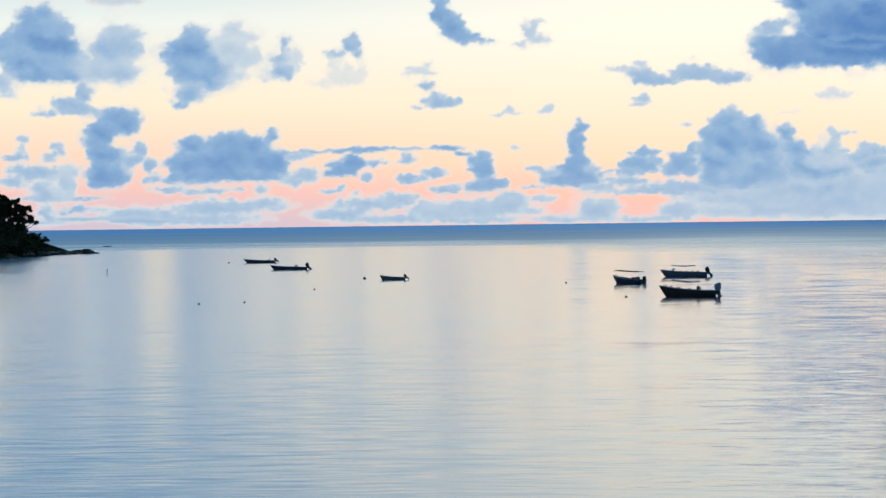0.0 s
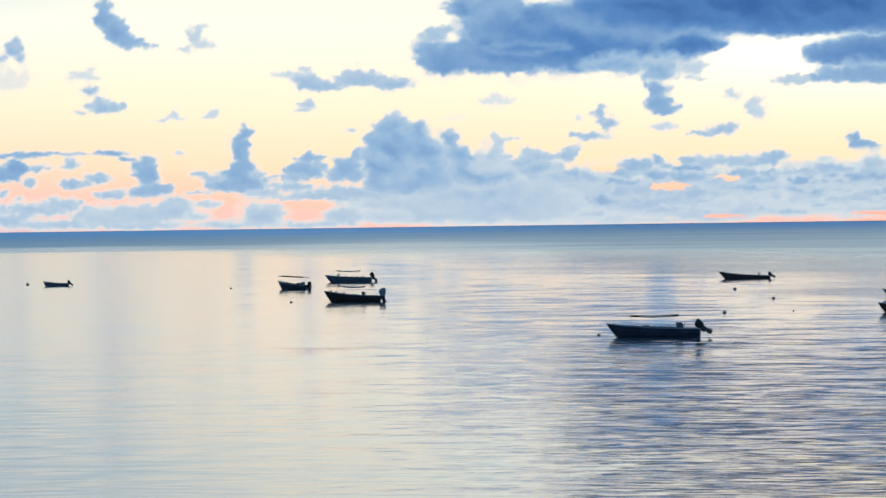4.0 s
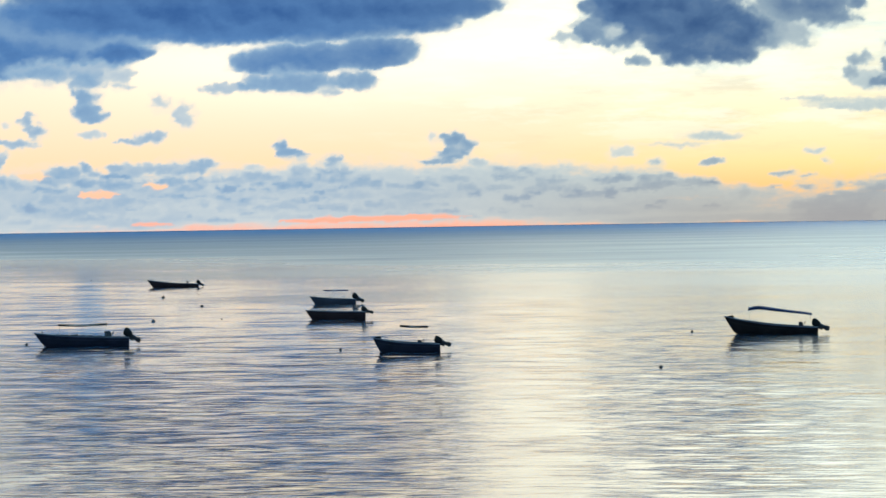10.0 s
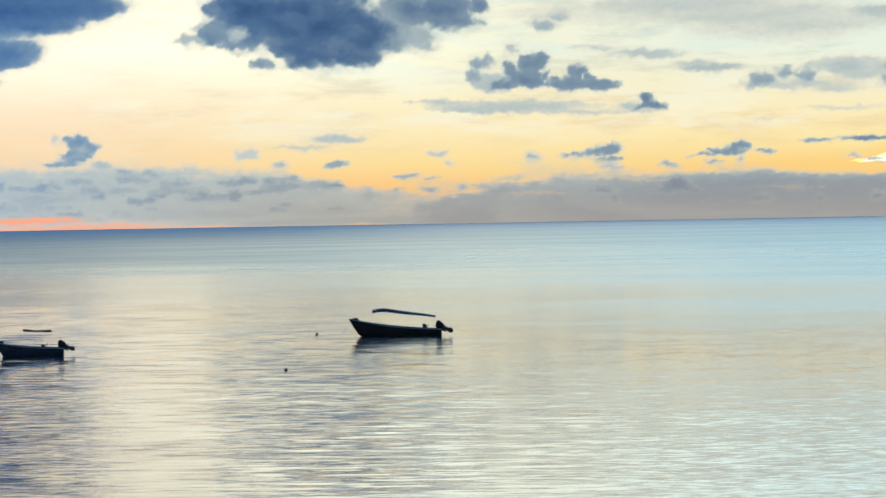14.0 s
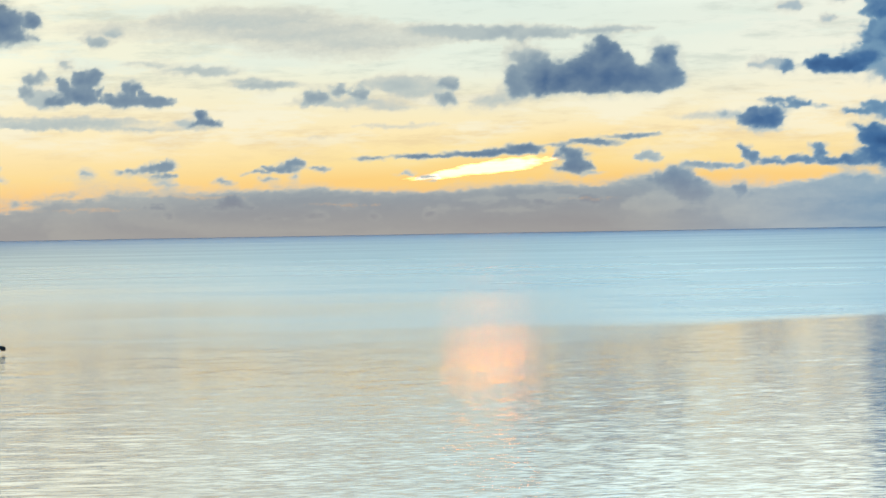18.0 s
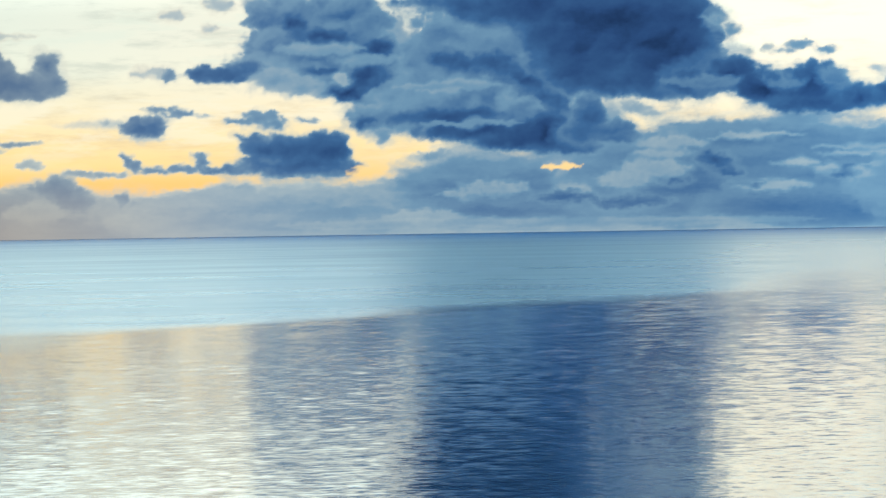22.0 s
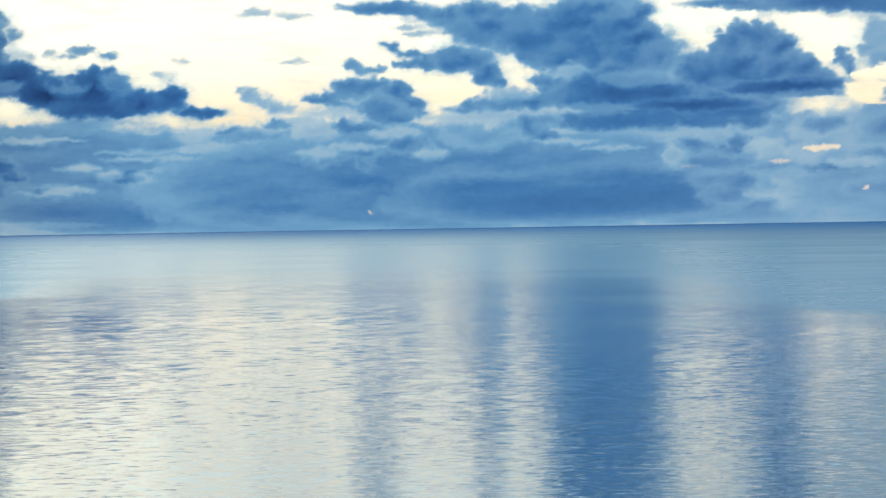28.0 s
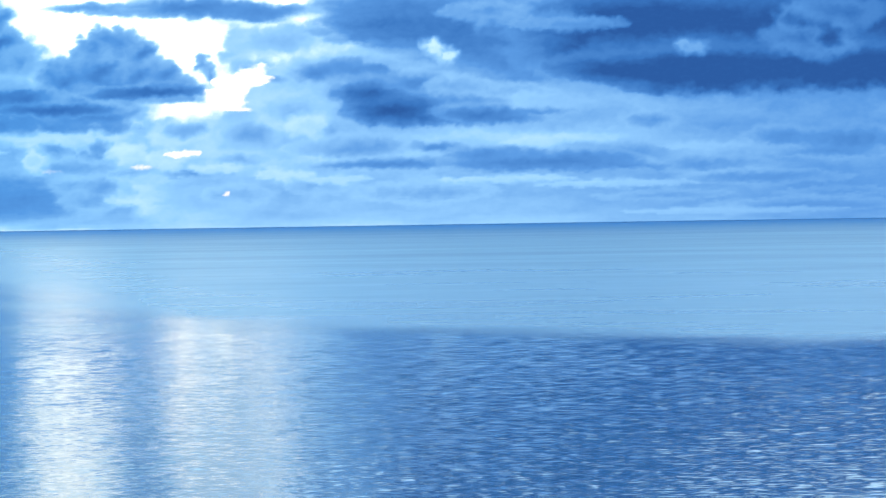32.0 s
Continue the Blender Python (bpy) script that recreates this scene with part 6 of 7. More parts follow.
def awning(parent, x0, x1, z0, z1, beam, mat, thick=0.05, droop=0.05, floor=0.5, nose=0.0, crest=0.0):
    """Canvas awning on four poles; x0 is the after edge."""
    root = new("awning")
    root.parent = parent
    bm = bmesh.new()
    rings = []
    n = 12
    for i in range(n + 1):
        s = i / n
        x = x0 + (x1 - x0) * s
        z = z0 + (z1 - z0) * s - droop * 4 * s * (1 - s) * 0.5 + 0.008 * math.sin(9 * s)
        if crest:
            # highest at the crest, dropping to both ends
            z = z0 + (z1 - z0) * (s / crest if s < crest else 1 - 0.22 * ((s - crest) / (1 - crest)) ** 1.3) + 0.008 * math.sin(9 * s)
        w = beam / 2
        up = [(x, w * q, z + 0.07 * (1 - q * q)) for q in np.linspace(-1, 1, 9)]
        deep = thick + nose * s * (1.0 if s < 0.8 else 1 - 1.6 * (s - 0.8))
        dn = [(x, w * q, z + 0.07 * (1 - q * q) - deep) for q in np.linspace(1, -1, 9)]
        rings.append(up + dn)
    rows = skin(bm, rings, True)
    bm.faces.new(rows[0][::-1])
    bm.faces.new(rows[-1])
    part("canvas", bm, mat, root, "dark canvas sheet")
    # poles kept hair-thin, so they hardly show from the eye
    for x, z in ((x0 + 0.08, z0), (x1 - 0.08, z1)):
        for side in (-1, 1):
            bm = bmesh.new()
            tube(bm, (x, side * beam * 0.24, floor), (x, side * beam * 0.46, z + 0.01), 0.005, n=6)
            part("pole", bm, STEEL, root)
    for side in (-1, 1):
        bm = bmesh.new()
        tube(bm, (x0, side * beam * 0.48, z0 - thick / 2), (x1, side * beam * 0.48, z1 - thick / 2), 0.016, n=6)
        part("side_rail", bm, STEEL, root)
    return root


def boat(at, heading, length, label, beam=1.7, stern_h=0.6, bow_h=0.95, hull=HULL_BLUE, benches=3, tilt=0.0, motor=1.0,
         roof=None, seats=(), console=None, trim=0.0, name="fishing_boat", roll=0.0, crest=0.0, droop=0.05, cover=None, screen=None, bow_rail=False):
    """Open fibreglass fishing boat, bow along +x of its own axes, floating on the sea."""
    root = new(name)
    root.matrix_basis = pose(at[0], at[1], 0.0, roll, trim, heading)
    n = 22
    sections = [hull_lines(i / n, length, beam, stern_h, bow_h) for i in range(n + 1)]
    bm = bmesh.new()
    rings = [[(x, y, z) for x, y, z in s] + [(x, -y, z) for x, y, z in s[::-1]] for s in sections]
    rows = skin(bm, rings)
    bm.faces.new(rows[0])
    bmesh.ops.recalc_face_normals(bm, faces=bm.faces[:])
    shell = part("hull", bm, hull, root)
    shell.data.polygons.foreach_set("use_smooth", [True] * len(shell.data.polygons))
    bm = bmesh.new()
    inner = []
    for s in sections[:-1]:
        pts = [(x, max(0.01, y - 0.05), z - (0.0 if k == 0 else -0.04)) for k, (x, y, z) in enumerate(s[:4])]
        pts.append((s[3][0], 0.0, s[3][2] + 0.02))
        inner.append(pts + [(x, -y, z) for x, y, z in pts[-2::-1]])
    rows = skin(bm, inner)
    bm.faces.new(rows[0])
    part("hull_liner", bm, INSIDE, root, "scuffed painted inside of the hull")
    for side in (-1, 1):
        bm = bmesh.new()
        path = [(s[0][0], side * s[0][1], s[0][2]) for s in sections]
        rings = []
        for x, y, z in path:
            rings.append([(x, y + side * 0.03, z - 0.045), (x, y + side * 0.035, z + 0.02), (x, y + side * 0.0, z + 0.035), (x, y - side * 0.06, z + 0.025), (x, y - side * 0.06, z - 0.02)])
        rows = skin(bm, rings, True)
        bm.faces.new(rows[0])
        bm.faces.new(rows[-1])
        bmesh.ops.recalc_face_normals(bm, faces=bm.faces[:])
        part("gunwale", bm, GUNWALE, root, "paler rubbing strake along the edge")
    for side in (-1, 1):
        bm = bmesh.new()
        rings = []
        for s in sections[:-1]:
            x, y, z = s[1]
            rings.append([(x, side * (y - 0.01), z - 0.035), (x, side * (y + 0.03), z), (x, side * (y - 0.005), z + 0.035)])
        skin(bm, rings, True)
        bmesh.ops.recalc_face_normals(bm, faces=bm.faces[:])
        part("spray_rail", bm, hull, root)
    # short foredeck
    bm = bmesh.new()
    rings = []
    for s in sections[int(n * 0.80):]:
        x, y, z = s[0]
        rings.append([(x, y - 0.02, z - 0.01), (x, 0.0, z + 0.03), (x, -y + 0.02, z - 0.01)])
    skin(bm, rings)
    for f in bm.faces[:]:
        f.normal_flip()
    part("foredeck", bm, GUNWALE, root)
    bm = bmesh.new()
    xb, _, zb = sections[-2][0]
    tube(bm, (xb - 0.25, 0, zb), (xb - 0.25, 0, zb + 0.16), 0.03, 0.035)
    part("mooring_post", bm, BENCH, root)
    for i in range(benches):
        s = 0.22 + 0.5 * i / max(1, benches - 1)
        x, y, z = hull_lines(s, length, beam, stern_h, bow_h)[0]
        bm = bmesh.new()
        box(bm, x - 0.16, x + 0.16, -y + 0.06, y - 0.06, z - 0.22, z - 0.17, 0.012)
        part("thwart", bm, BENCH, root)
    for sx, w, h in seats:
        s = sx
        x, y, z = hull_lines(s, length, beam, stern_h, bow_h)[0]
        bm = bmesh.new()
        box(bm, x - w / 2, x + w / 2, -y * 0.55, y * 0.55, z - 0.2, z + h * 0.55, 0.05)
        box(bm, x - w / 2, x - w / 2 + 0.09, -y * 0.5, y * 0.5, z - 0.1, z + h, 0.03)
        part("seat", bm, SEATING, root, "dark padded bench seat")
    if console:
        s, w, h = console
        x, y, z = hull_lines(s, length, beam, stern_h, bow_h)[0]
        bm = bmesh.new()
        rings = [[(x - w / 2 + lean, -0.28, zz), (x + w / 2 + lean * 0.3, -0.28, zz), (x + w / 2 + lean * 0.3, 0.28, zz), (x - w / 2 + lean, 0.28, zz)] for zz, lean in ((z - 0.4, 0.0), (z + h * 0.6, 0.02), (z + h, 0.10))]
        rows = skin(bm, rings, True)
        bm.faces.new(rows[0][::-1])
        bm.faces.new(rows[-1])
        part("console", bm, SEATING, root, "steering console")
        bm = bmesh.new()
        m = pose(x - w / 2 - 0.08, 0, z + h * 0.75, 0, 70, 0)
        ring = [[m @ Vector(((0.15 + 0.018 * math.cos(b)) * math.cos(a), (0.15 + 0.018 * math.cos(b)) * math.sin(a), 0.018 * math.sin(b))) for b in np.linspace(0, 2 * math.pi, 6, endpoint=False)] for a in np.linspace(0, 2 * math.pi, 15)]
        skin(bm, ring, True)
        part("steering_wheel", bm, COWL, root)
    if screen:
        # raked windscreen on the foredeck
        x, y, z = hull_lines(screen, length, beam, stern_h, bow_h)[0]
        bm = bmesh.new()
        arc = np.linspace(-1, 1, 9)
        rings = [[(x + 0.35 * (1 - q * q) + off - lean, y * 0.8 * q, z + h) for q in arc] for h, lean, off in ((-0.05, 0.0, 0.0), (0.34, 0.3, 0.0), (0.34, 0.3, -0.02), (-0.05, 0.0, -0.02))]
        skin(bm, rings + rings[:1])
        part("windscreen", bm, SCREEN, root, "raked grey plastic windscreen")
    if bow_rail:
        x, y, z = hull_lines(0.93, length, beam, stern_h, bow_h)[0]
        bm = bmesh.new()
        box(bm, x - 0.22, x + 0.16, -0.14, 0.14, z - 0.02, z + 0.13, 0.03)
        part("anchor_locker", bm, COWL, root, "dark locker on the foredeck")
    if motor:
        outboard(root, -length / 2 - 0.02, stern_h - 0.02, tilt, motor, cover)
    if roof:
        x0, x1, z0, z1, mat, *nose = roof
        awning(root, x0, x1, z0, z1, beam * 0.9, mat, floor=stern_h * 0.4, nose=nose[0] if nose else 0.0, crest=crest, droop=droop)
    return tagged(root, label, "boat", "boats moored in the bay")


# the moored boats
boat((-36.05, 629.79), 183.2, 6.29, "navy open fishing boat with a lowered outboard, moored far out", benches=2, tilt=-55, seats=[(0.2, 0.4, 0.3)], bow_h=0.85, stern_h=0.5)
boat((-25.82, 535.72), 182.7, 6.20, "navy open fishing boat with a large black outboard", tilt=-40, motor=1.25, console=(0.3, 0.4, 0.3), stern_h=0.48, bow_h=0.8)
boat((-6.85, 432.01), 180.9, 3.46, "small grey-blue skiff with a little outboard", beam=1.35, stern_h=0.38, bow_h=0.68, hull=HULL_GREY, benches=2, tilt=-52, motor=0.8)
boat((22.31, 387.54), 140.0, 4.55, "dark fishing boat with a thin slanting awning, lying end-on", beam=1.55, stern_h=0.5, bow_h=1.05, tilt=-5, motor=0.9, seats=[(0.2, 0.3, 0.35), (0.34, 0.25, 0.25)], roof=(-1.9, 1.7, 1.45, 1.62, CANVAS_DARK), crest=0.97)
boat((32.16, 429.42), 175.7, 6.28, "long grey-blue passenger boat with windscreen, seats and thin awning", hull=HULL_GREY, tilt=-38, motor=1.25, seats=[(0.2, 0.35, 0.22), (0.32, 0.35, 0.2), (0.44, 0.35, 0.17), (0.56, 0.3, 0.14)], roof=(-1.6, 1.6, 1.5, 1.55, CANVAS_DARK), droop=0.2, bow_h=0.98, screen=0.72)
boat((24.49, 322.15), 175.6, 5.7, "dark laden fishing boat with a big canvas-covered outboard and low awning", hull=HULL_BROWN, tilt=-14, motor=1.45, stern_h=0.6, bow_h=1.15, cover=MOTOR_COVER, console=(0.3, 0.4, 0.36), seats=[(0.48, 0.4, 0.14), (0.66, 0.35, 0.18), (0.8, 0.3, 0.2), (0.88, 0.25, 0.2)], roof=(-1.3, 1.4, 1.52, 1.66, CANVAS_DARK), droop=0.22)
boat((36.56, 213.72), 170.2, 6.34, "large navy fishing boat with padded seats and a flat awning", beam=1.9, stern_h=0.58, bow_h=0.9, tilt=-58, motor=1.15, seats=[(0.33, 0.3, 0.1), (0.42, 0.26, 0.12), (0.5, 0.3, 0.12), (0.58, 0.5, 0.16)], console=(0.22, 0.48, 0.38), roof=(-1.7, 1.55, 1.46, 1.42, CANVAS_DARK), droop=0.1, trim=-0.5)
boat((82.26, 410.20), 168.6, 6.69, "dark red-sided fishing boat with its outboard tilted up", hull=HULL_RED, tilt=-58, motor=0.95, bow_h=0.95, stern_h=0.42, console=(0.22, 0.22, 0.36), trim=-0.5)
boat((77.78, 307.76), 165.7, 4.57, "grey-blue fishing boat with a blue awning and raised outboard", beam=1.6, hull=HULL_GREY, tilt=-60, motor=1.15, bow_h=0.78, stern_h=0.46, seats=[(0.6, 0.5, 0.12)], roof=(-1.5, 0.95, 1.32, 1.36, CANVAS))
boat((65.59, 258.78), 165.7, 5.00, "dark flat-sided fishing boat with a small raised outboard", hull=HULL_RED, tilt=-70, motor=0.9, bow_h=0.78, stern_h=0.62, benches=4, trim=-0.3, seats=[(0.72, 0.4, 0.08)])
boat((52.91, 191.02), 164.4, 4.17, "navy fishing boat with a pale gunwale and a small dark awning", beam=1.6, stern_h=0.46, bow_h=0.88, tilt=-70, motor=0.95, console=(0.3, 0.26, 0.2), roof=(-1.35, 0.4, 1.5, 1.58, CANVAS_DARK), seats=[(0.75, 0.4, 0.06)], bow_rail=True)
boat((82.02, 203.27), 157.9, 6.35, "dark brown fishing boat with high bow and slanting blue awning", hull=HULL_BROWN, beam=1.9, stern_h=0.5, bow_h=1.2, tilt=-68, motor=1.1, console=(0.18, 0.3, 0.3), roof=(-2.75, 1.55, 1.36, 1.84, CANVAS, 0.14), crest=0.82, trim=-1.0, bow_rail=True)

# ---------- floats and markers ----------
def buoy(at, size, label="dark plastic mooring buoy floating on calm water"):
    root = new("mooring_buoy")
    root.matrix_basis = pose(at[0], at[1], 0, 6, -4, 30)
    bm = bmesh.new()
    rings = []
    for z, r in ((-0.45, 0.15), (-0.35, 0.36), (0.0, 0.5), (0.3, 0.46), (0.45, 0.34), (0.52, 0.16), (0.6, 0.13), (0.63, 0.05)):
        rings.append([(size * r * math.cos(a), size * r * math.sin(a), size * z) for a in np.linspace(0, 2 * math.pi, 14, endpoint=False)])
    rows = skin(bm, rings, True)
    bm.faces.new(rows[0][::-1])
    bm.faces.new(rows[-1])
    ob = part("float", bm, FLOAT, root)
    ob.data.polygons.foreach_set("use_smooth", [True] * len(ob.data.polygons))
    bm = bmesh.new()
    ring = [[Vector(((0.13 + 0.03 * math.cos(b)) * math.cos(a) * size, 0.03 * math.sin(b) * size, (0.68 + (0.13 + 0.03 * math.cos(b)) * math.sin(a)) * size)) for b in np.linspace(0, 2 * math.pi, 6, endpoint=False)] for a in np.linspace(0, 2 * math.pi, 11)]
    skin(bm, ring, True)
    part("rope_loop", bm, ROPE, root)
    return tagged(root, label, "buoy", "mooring buoys")


def stake(at):
    root = new("channel_stake")
    root.matrix_basis = pose(at[0], at[1], 0, 2, 3, 0)
    bm = bmesh.new()
    tube(bm, (0, 0, -0.5), (0, 0, 0.8), 0.05, 0.045, 9)
    part("post", bm, BENCH, root)
    bm = bmesh.new()
    box(bm, -0.09, 0.09, -0.03, 0.03, 0.56, 0.78, 0.01)
    part("board", bm, GUNWALE, root)
    tagged(root, "weathered wooden channel stake with a small board", "stake")


def mooring_line(a, b, sag, label):
    """Slack rope between a bow and a float."""
    a, b = Vector(a), Vector(b)
    bm = bmesh.new()
    rings = []
    for k in np.linspace(0, 1, 13):
        p = a.lerp(b, k) - Vector((0, 0, sag * 4 * k * (1 - k)))
        rings.append([(p.x, p.y + 0.016 * math.cos(q), max(0.01, p.z) + 0.016 * math.sin(q)) for q in np.linspace(0, 2 * math.pi, 6, endpoint=False)])
    rows = skin(bm, rings, True)
    bm.faces.new(rows[0][::-1])
    bm.faces.new(rows[-1])
    me = bpy.data.meshes.new("mooring_line")
    bm.to_mesh(me)
    bm.free()
    me.materials.append(ROPE)
    return tagged(new("mooring_line", me), label, "rope")


buoy((-24.1, 316.0), 0.22)
buoy((-19.9, 320.4), 0.23)
buoy((-15.2, 377.5), 0.23)
buoy((-10.9, 443.3), 0.47)
buoy((-42.5, 636.2), 0.34)
buoy((15.2, 398.4), 0.25)
buoy((18.4, 323.6), 0.26)
buoy((33.5, 218.0), 0.23)
buoy((51.2, 263.9), 0.33)
buoy((69.1, 350.1), 0.38)
buoy((64.7, 308.4), 0.33)
buoy((82.6, 473.4), 0.25)
buoy((49.9, 195.7), 0.18)
buoy((57.6, 266.5), 0.14)
buoy((79.1, 210.7), 0.20)
buoy((58.9, 161.7), 0.20)
mooring_line((33.65, 215.62, 0.86), (33.54, 217.97, 0.12), 0.25, "slack wet mooring rope from a boat's bow to its buoy")
stake((-53.7, 512.4))


# ---------- headland ----------
def spot(bearing, reach, z=0.0):
    a = radians(bearing)
    return Vector((math.sin(a) * reach, math.cos(a) * reach, z))


def ground_material():
    n = Nodes("headland_scrub")
    pos = n.add("ShaderNodeNewGeometry").outputs["Position"]
    f = n.noise(pos, 0.6, 5)
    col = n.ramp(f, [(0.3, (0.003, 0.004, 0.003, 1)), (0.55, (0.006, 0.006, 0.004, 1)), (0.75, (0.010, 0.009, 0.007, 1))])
    b = n.add("ShaderNodeBsdfPrincipled")
    n.link(col, b.inputs["Base Color"])
    b.inputs["Roughness"].default_value = 0.95
    b.inputs["Specular IOR Level"].default_value = 0.0
    n.link(b.outputs[0], n.out.inputs[0])
    return n.mat


def foliage_material():
    n = Nodes("headland_leaves")
    geo = n.add("ShaderNodeNewGeometry")
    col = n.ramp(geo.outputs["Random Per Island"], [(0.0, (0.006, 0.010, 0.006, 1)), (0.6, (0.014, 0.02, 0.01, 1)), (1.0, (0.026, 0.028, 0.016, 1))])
    b = n.add("ShaderNodeBsdfPrincipled")
    n.link(col, b.inputs["Base Color"])
    b.inputs["Roughness"].default_value = 0.8
    b.inputs["Specular IOR Level"].default_value = 0.02
    n.link(b.outputs[0], n.out.inputs[0])
    return n.mat


# near-black base colours, set so the point reads as a backlit silhouette
SCRUB, LEAVES = ground_material(), foliage_material()
BARK = paint("dark_bark", (0.03, 0.025, 0.02), 0.9, vary=0.4, scale=3, bump=0.03)
ROCK = paint("near_black_rock", (0.007, 0.007, 0.008), 0.7, vary=0.5, scale=1.0, bump=0.1, gloss=0.06)


def headland():
    """Low wooded point with a rocky toe running out into the bay."""
    us = np.linspace(-22.0, -6.15, 130)
    vs = np.linspace(0, 1, 40)
    co = np.zeros((len(vs), len(us), 3))
    for i, u in enumerate(us):
        near = 885 - 120 * min(1.0, max(0.0, (-6.2 - u) / 1.75)) ** 1.8
        far = near + 25 + 110 * min(1.0, (-6.1 - u) / 2.0)
        k = np.array(-6.15 - u)
        crest = 0.5 + 0.9 * smoothstep(0.0, 0.22, k) - 0.4 * smoothstep(0.3, 0.45, k) + 2.1 * smoothstep(0.45, 0.9, k) + 2.6 * smoothstep(0.88, 1.15, k) + 2.2 * smoothstep(1.2, 2.0, k) + 8 * smoothstep(2.0, 6.0, k)
        for j, v in enumerate(vs):
            r = near + (far - near) * v
            bump = noise.fractal(Vector((u * 9, v * 5, 0.0)), 0.8, 2.0, 4) * (0.25 + 0.09 * crest)
            z = crest * math.sin(math.pi * v) ** 0.7 + bump * math.sin(math.pi * v) - 0.4
            co[j, i] = spot(u, r, z)
    k = np.arange(len(vs) * len(us)).reshape(len(vs), len(us))
    quads = np.stack([k[:-1, :-1], k[:-1, 1:], k[1:, 1:], k[1:, :-1]], axis=-1).reshape(-1, 4)
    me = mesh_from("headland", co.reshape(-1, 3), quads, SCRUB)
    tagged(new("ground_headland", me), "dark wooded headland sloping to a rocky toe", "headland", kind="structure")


def leaf_cloud(rng, centres, count, leaf):
    """Many small bent leaves scattered through round clumps; each leaf is an island of its own."""
    verts, faces = [], []
    for c, rad in centres:
        for _ in range(int(count * rad ** 2)):
            d = rng.normal(size=3)
            d *= rad * rng.random() ** 0.35 / np.linalg.norm(d)
            d[2] *= 0.72
            p = np.array(c) + d
            a, b = rng.normal(size=3), rng.normal(size=3)
            a /= np.linalg.norm(a)
            b -= a * a.dot(b)
            b /= np.linalg.norm(b)
            s = leaf * (0.6 + 0.8 * rng.random())
            k = len(verts)
            up = np.cross(a, b) * s * 0.2
            verts += [p - a * s, p + b * s * 0.45 + up, p + a * s, p - b * s * 0.45 + up]
            faces.append((k, k + 1, k + 2, k + 3))
    return np.array(verts), np.array(faces)


def limb(bm, pts, r0, r1):
    """Tapered bent limb along points."""
    m = len(pts)
    rings = []
    for i, p in enumerate(pts):
        p = Vector(p)
        d = (Vector(pts[min(i + 1, m - 1)]) - Vector(pts[max(i - 1, 0)])).normalized()
        q = d.to_track_quat("Z", "Y").to_matrix()
        r = r0 + (r1 - r0) * i / (m - 1)
        rings.append([p + q @ Vector((r * math.cos(a), r * math.sin(a), 0)) for a in np.linspace(0, 2 * math.pi, 7, endpoint=False)])
    rows = skin(bm, rings, True)
    bm.faces.new(rows[0][::-1])
    bm.faces.new(rows[-1])


def tree(bearing, reach, base, clumps, seed, label, lean=0.0):
    """Shore tree: trunk, a limb to every clump, and a crown of leaves. Clumps are (right, height, radius) in metres."""
    rng = np.random.default_rng(seed)
    root = new("shore_tree")
    root.matrix_basis = Matrix.Translation(spot(bearing, reach, base)) @ pose(0, 0, 0, 0, 0, -bearing)
    bm = bmesh.new()
    top = max(c[1] for c in clumps)
    trunk = [(lean * k * k * 2, 0.2 * math.sin(3 * k), top * 0.75 * k - 0.6) for k in np.linspace(0, 1, 7)]
    limb(bm, trunk, 0.34, 0.12)
    part("trunk", bm, BARK, root, "dark leaning trunk")
    centres = []
    for x, z, r in clumps:
        y = rng.uniform(-1.2, 1.2)
        k = min(0.95, max(0.25, (z - abs(x) * 0.35) / (top * 0.8)))
        a = Vector((lean * k * k * 2, 0.2 * math.sin(3 * k), top * 0.75 * k - 0.6))
        b = Vector((x, y, z - r * 0.2))
        bm = bmesh.new()
        mid = a.lerp(b, 0.5) + Vector((0, rng.uniform(-0.2, 0.2), -0.12 * (b - a).length))
        limb(bm, [a, a.lerp(mid, 0.5), mid, mid.lerp(b, 0.6) + Vector((0, 0, 0.1)), b], 0.13, 0.03)
        part("limb", bm, BARK, root)
        for _ in range(5):
            o = rng.normal(size=3) * r * 0.42
            centres.append(((x + o[0], y + o[1], z + o[2] * 0.6), r * rng.uniform(0.45, 0.75)))
    co, faces = leaf_cloud(rng, centres, 170, 0.3)
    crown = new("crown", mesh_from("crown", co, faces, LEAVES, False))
    crown.parent = root
    return tagged(root, label, "tree", "trees on the headland")


def bush(bearing, reach, base, size, seed):
    rng = np.random.default_rng(seed)
    root = new("shore_bush")
    root.matrix_basis = Matrix.Translation(spot(bearing, reach, base)) @ pose(0, 0, 0, 0, 0, -bearing)
    centres = [((rng.normal() * size * 0.55, rng.normal() * size * 0.5, abs(rng.normal()) * size * 0.3 + size * 0.25), size * rng.uniform(0.3, 0.6)) for _ in range(9)]
    co, faces = leaf_cloud(rng, centres, 90, 0.3)
    part("stem", limb_mesh(size), BARK, root)
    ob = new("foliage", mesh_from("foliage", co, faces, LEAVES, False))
    ob.parent = root
    return tagged(root, "dense dark shrub on the headland slope", "shrub", "shrubs on the headland")


def limb_mesh(size):
    bm = bmesh.new()
    for dx in (-0.35, 0.0, 0.3):
        limb(bm, [(dx * 0.2, 0, -0.5), (dx * size * 0.5, 0.05, size * 0.2), (dx * size, 0.1, size * 0.5)], 0.06, 0.02)
    return bm


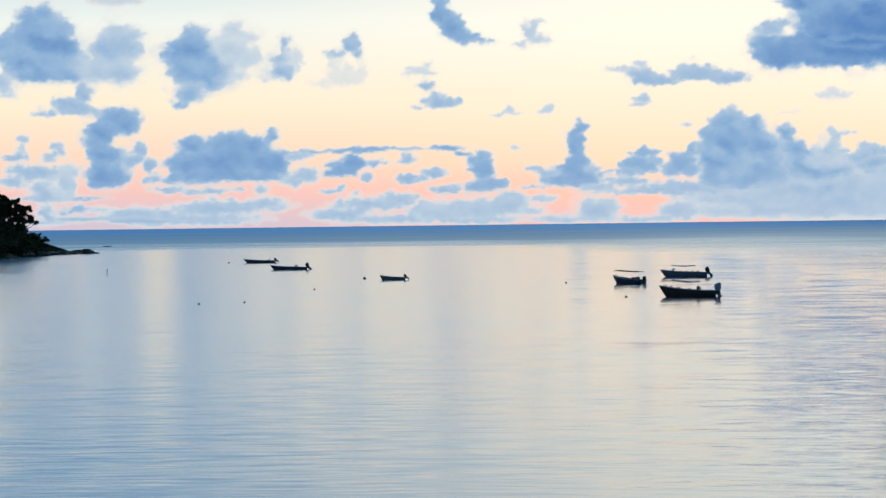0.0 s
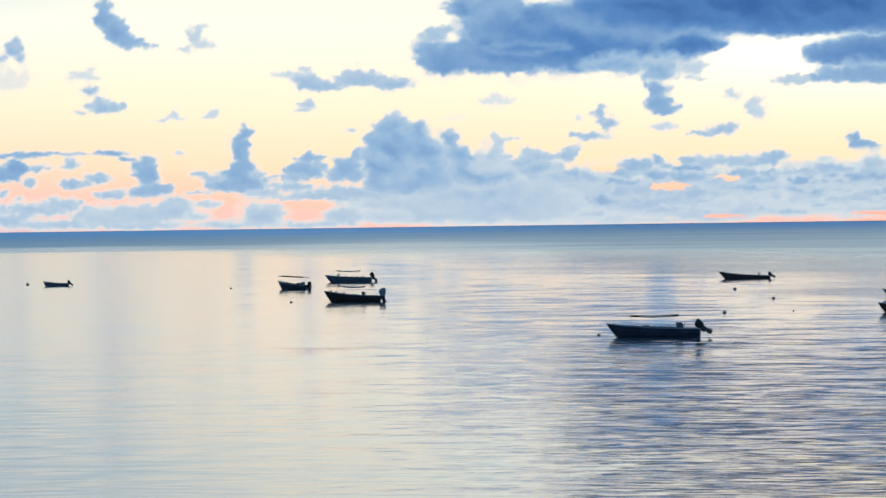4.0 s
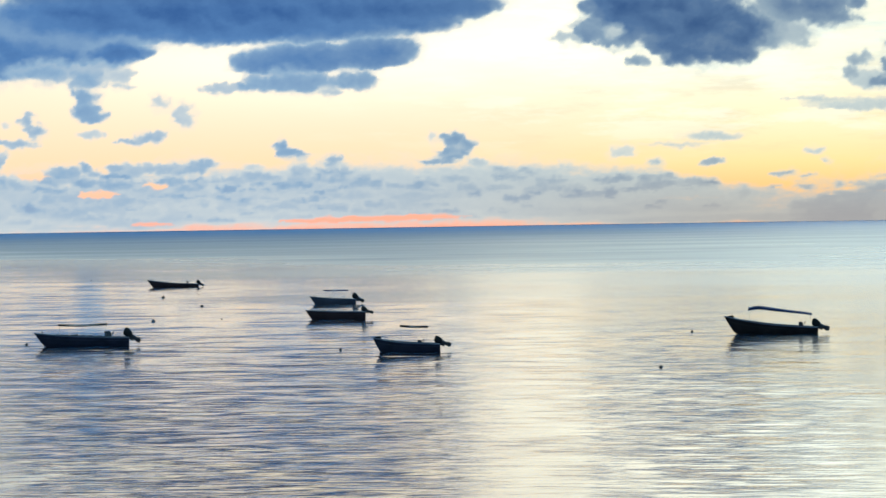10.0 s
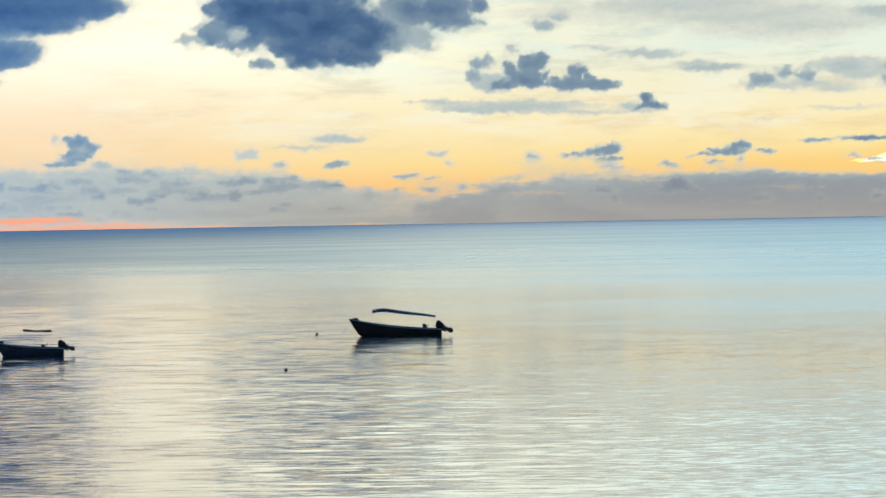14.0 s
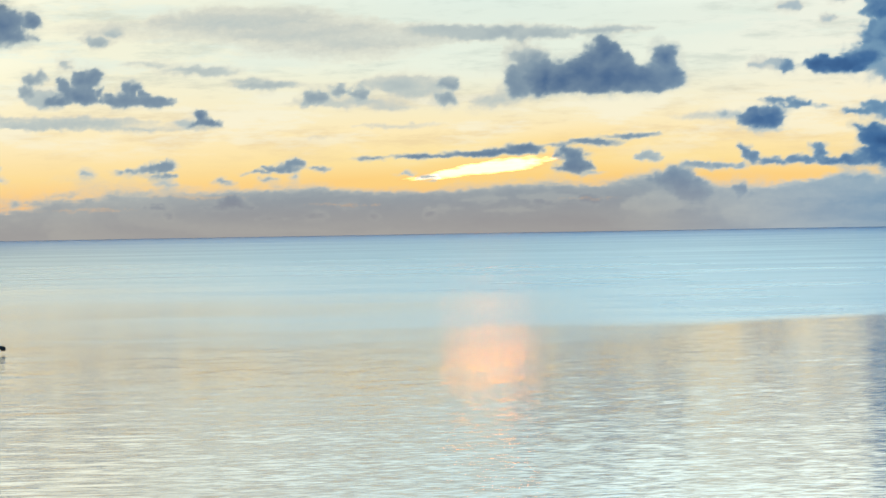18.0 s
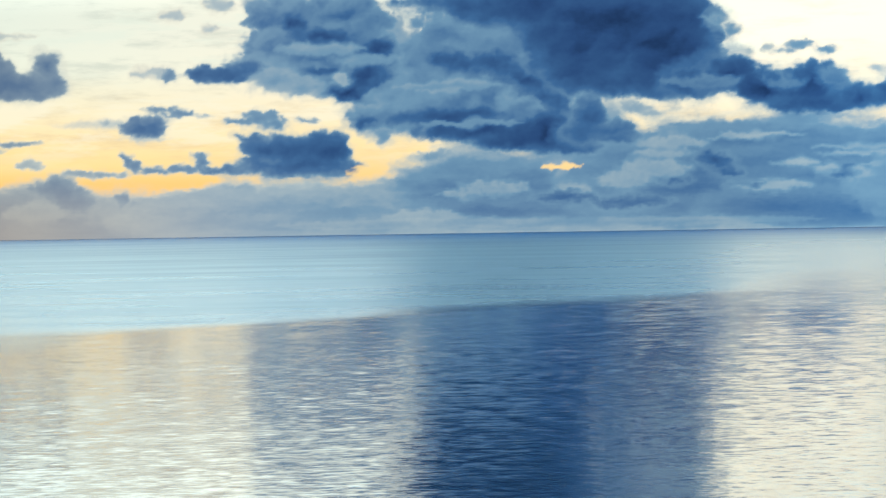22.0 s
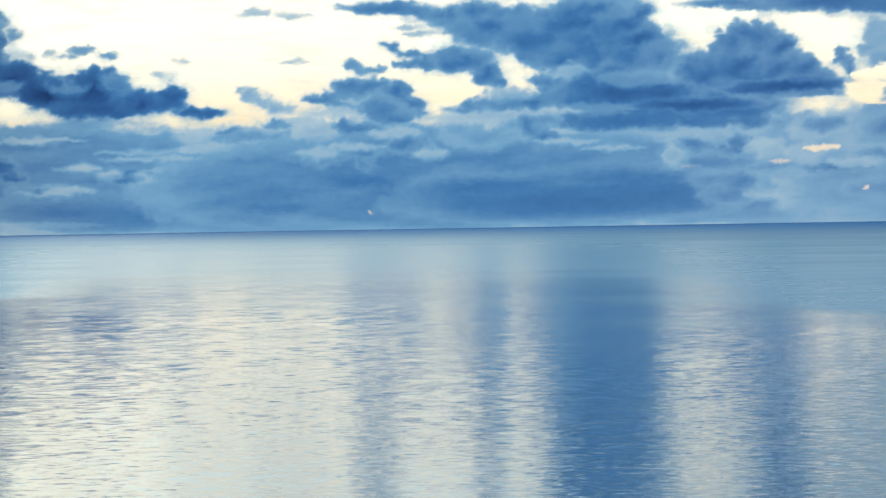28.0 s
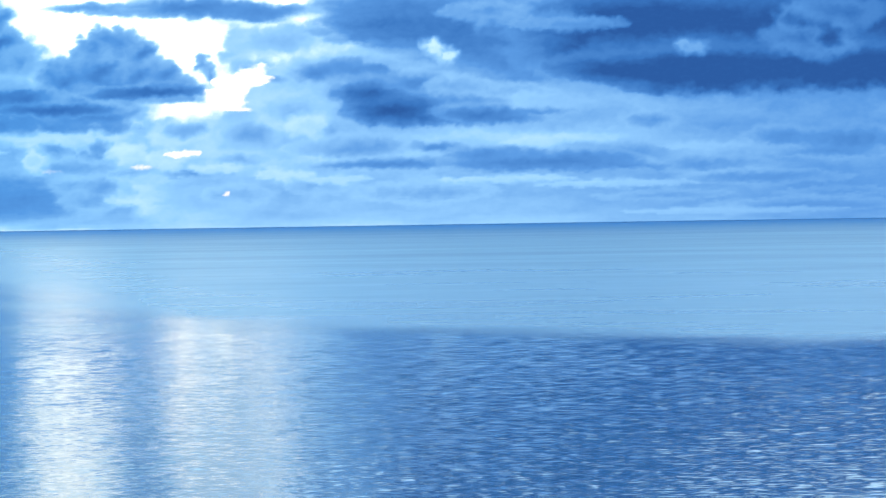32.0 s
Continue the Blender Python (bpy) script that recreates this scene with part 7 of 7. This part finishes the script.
def rock(bearing, reach, size, seed, z=0.0):
    rng = np.random.default_rng(seed)
    bm = bmesh.new()
    bmesh.ops.create_icosphere(bm, subdivisions=3, radius=1.0)
    for v in bm.verts:
        k = 1 + 0.35 * noise.fractal(v.co * 1.3 + Vector((seed * 3.1, 0, 0)), 1.0, 2.0, 4)
        v.co = Vector((v.co.x * size[0] * k, v.co.y * size[1] * k, v.co.z * size[2] * k))
    me = bpy.data.meshes.new("shore_rock")
    bm.to_mesh(me)
    bm.free()
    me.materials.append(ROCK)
    ob = new("shore_rock", me)
    ob.matrix_basis = Matrix.Translation(spot(bearing, reach, z)) @ pose(0, 0, 0, 0, 0, -bearing + rng.uniform(-20, 20))
    return tagged(ob, "low near-black rock at the tip of the headland", "rock", "rocks at the headland")


headland()

TREE_LABEL = "wind-bent shore tree, nearly black against the dusk"
tree(-7.44, 850, 5.3, [(-2.4, 8.8, 1.1), (-1.3, 9.1, 0.8), (0.9, 7.0, 1.2), (1.7, 6.7, 0.6), (1.9, 4.8, 0.9), (2.4, 3.9, 1.0), (3.4, 3.6, 0.5), (0.4, 4.0, 1.4), (-0.3, 6.3, 1.3), (-1.6, 7.2, 1.4), (-1.4, 4.9, 1.7), (-1.0, 2.6, 1.6), (0.2, 1.4, 1.2)], 1, "wind-bent shore tree with a ragged crown and bare lower trunk", lean=0.3)
tree(-7.68, 842, 5.6, [(-1.5, 8.9, 1.6), (0.3, 6.4, 1.8), (1.8, 6.6, 1.2), (-1.2, 5.2, 2.2), (1.0, 3.9, 1.4), (0.3, 1.6, 1.9), (2.3, 1.6, 1.6), (-1.6, 2.4, 2.1), (-2.4, 7.2, 1.9), (0.2, 8.0, 1.3), (-0.4, 3.6, 1.9), (1.9, 5.0, 1.3)], 2, TREE_LABEL)
tree(-8.0, 838, 6.2, [(-1.8, 9.2, 2.2), (0.8, 9.6, 1.9), (2.0, 7.2, 1.9), (-0.5, 6.0, 2.4), (1.8, 4.6, 2.1), (0.2, 2.6, 2.4), (2.2, 2.2, 2.0)], 3, TREE_LABEL)
tree(-8.6, 840, 7.5, [(-2.0, 8.8, 2.5), (0.8, 9.2, 2.4), (2.4, 6.8, 2.0), (-0.5, 5.8, 2.3), (1.6, 4.2, 2.0)], 4, TREE_LABEL)
for i, (b, r, z, s) in enumerate(((-7.28, 845, 4.6, 1.5), (-7.19, 850, 4.0, 1.4), (-7.11, 855, 3.2, 1.1), (-7.4, 840, 4.6, 1.7), (-7.53, 835, 4.7, 1.9), (-7.66, 826, 4.8, 2.1), (-7.82, 815, 4.8, 2.4),
                                  (-8.05, 812, 5.0, 2.8), (-8.4, 812, 5.5, 3.0), (-7.36, 826, 2.6, 1.6), (-7.22, 840, 2.2, 1.2), (-7.08, 853, 2.0, 0.8), (-7.55, 812, 2.4, 1.9), (-7.75, 796, 2.0, 2.1), (-7.95, 785, 2.0, 2.3), (-7.3, 833, 1.2, 1.3), (-7.45, 815, 1.0, 1.5), (-7.65, 797, 0.8, 1.6), (-7.85, 785, 0.6, 1.8), (-7.18, 846, 1.2, 1.0), (-7.03, 857, 1.2, 0.7))):
    bush(b, r, z, s, 20 + i)
for i, (b, r, size) in enumerate(((-6.25, 886, (2.2, 1.4, 0.5)), (-6.33, 888, (2.0, 1.8, 1.2)), (-6.41, 888, (1.8, 1.6, 1.1)), (-6.56, 882, (2.4, 1.8, 0.7)), (-6.7, 877, (2.6, 2.0, 0.9)),
                                  (-6.82, 870, (2.4, 2.0, 1.1)), (-6.97, 862, (2.6, 2.2, 1.0)), (-7.15, 848, (2.4, 2.2, 1.1)), (-7.4, 824, (2.2, 2.0, 1.0)), (-7.7, 790, (2.2, 2.0, 1.0)))):
    rock(b, r, size, 40 + i)
# ledge awash off the point
rock(-5.98, 1150, (1.8, 1.2, 0.35), 60)
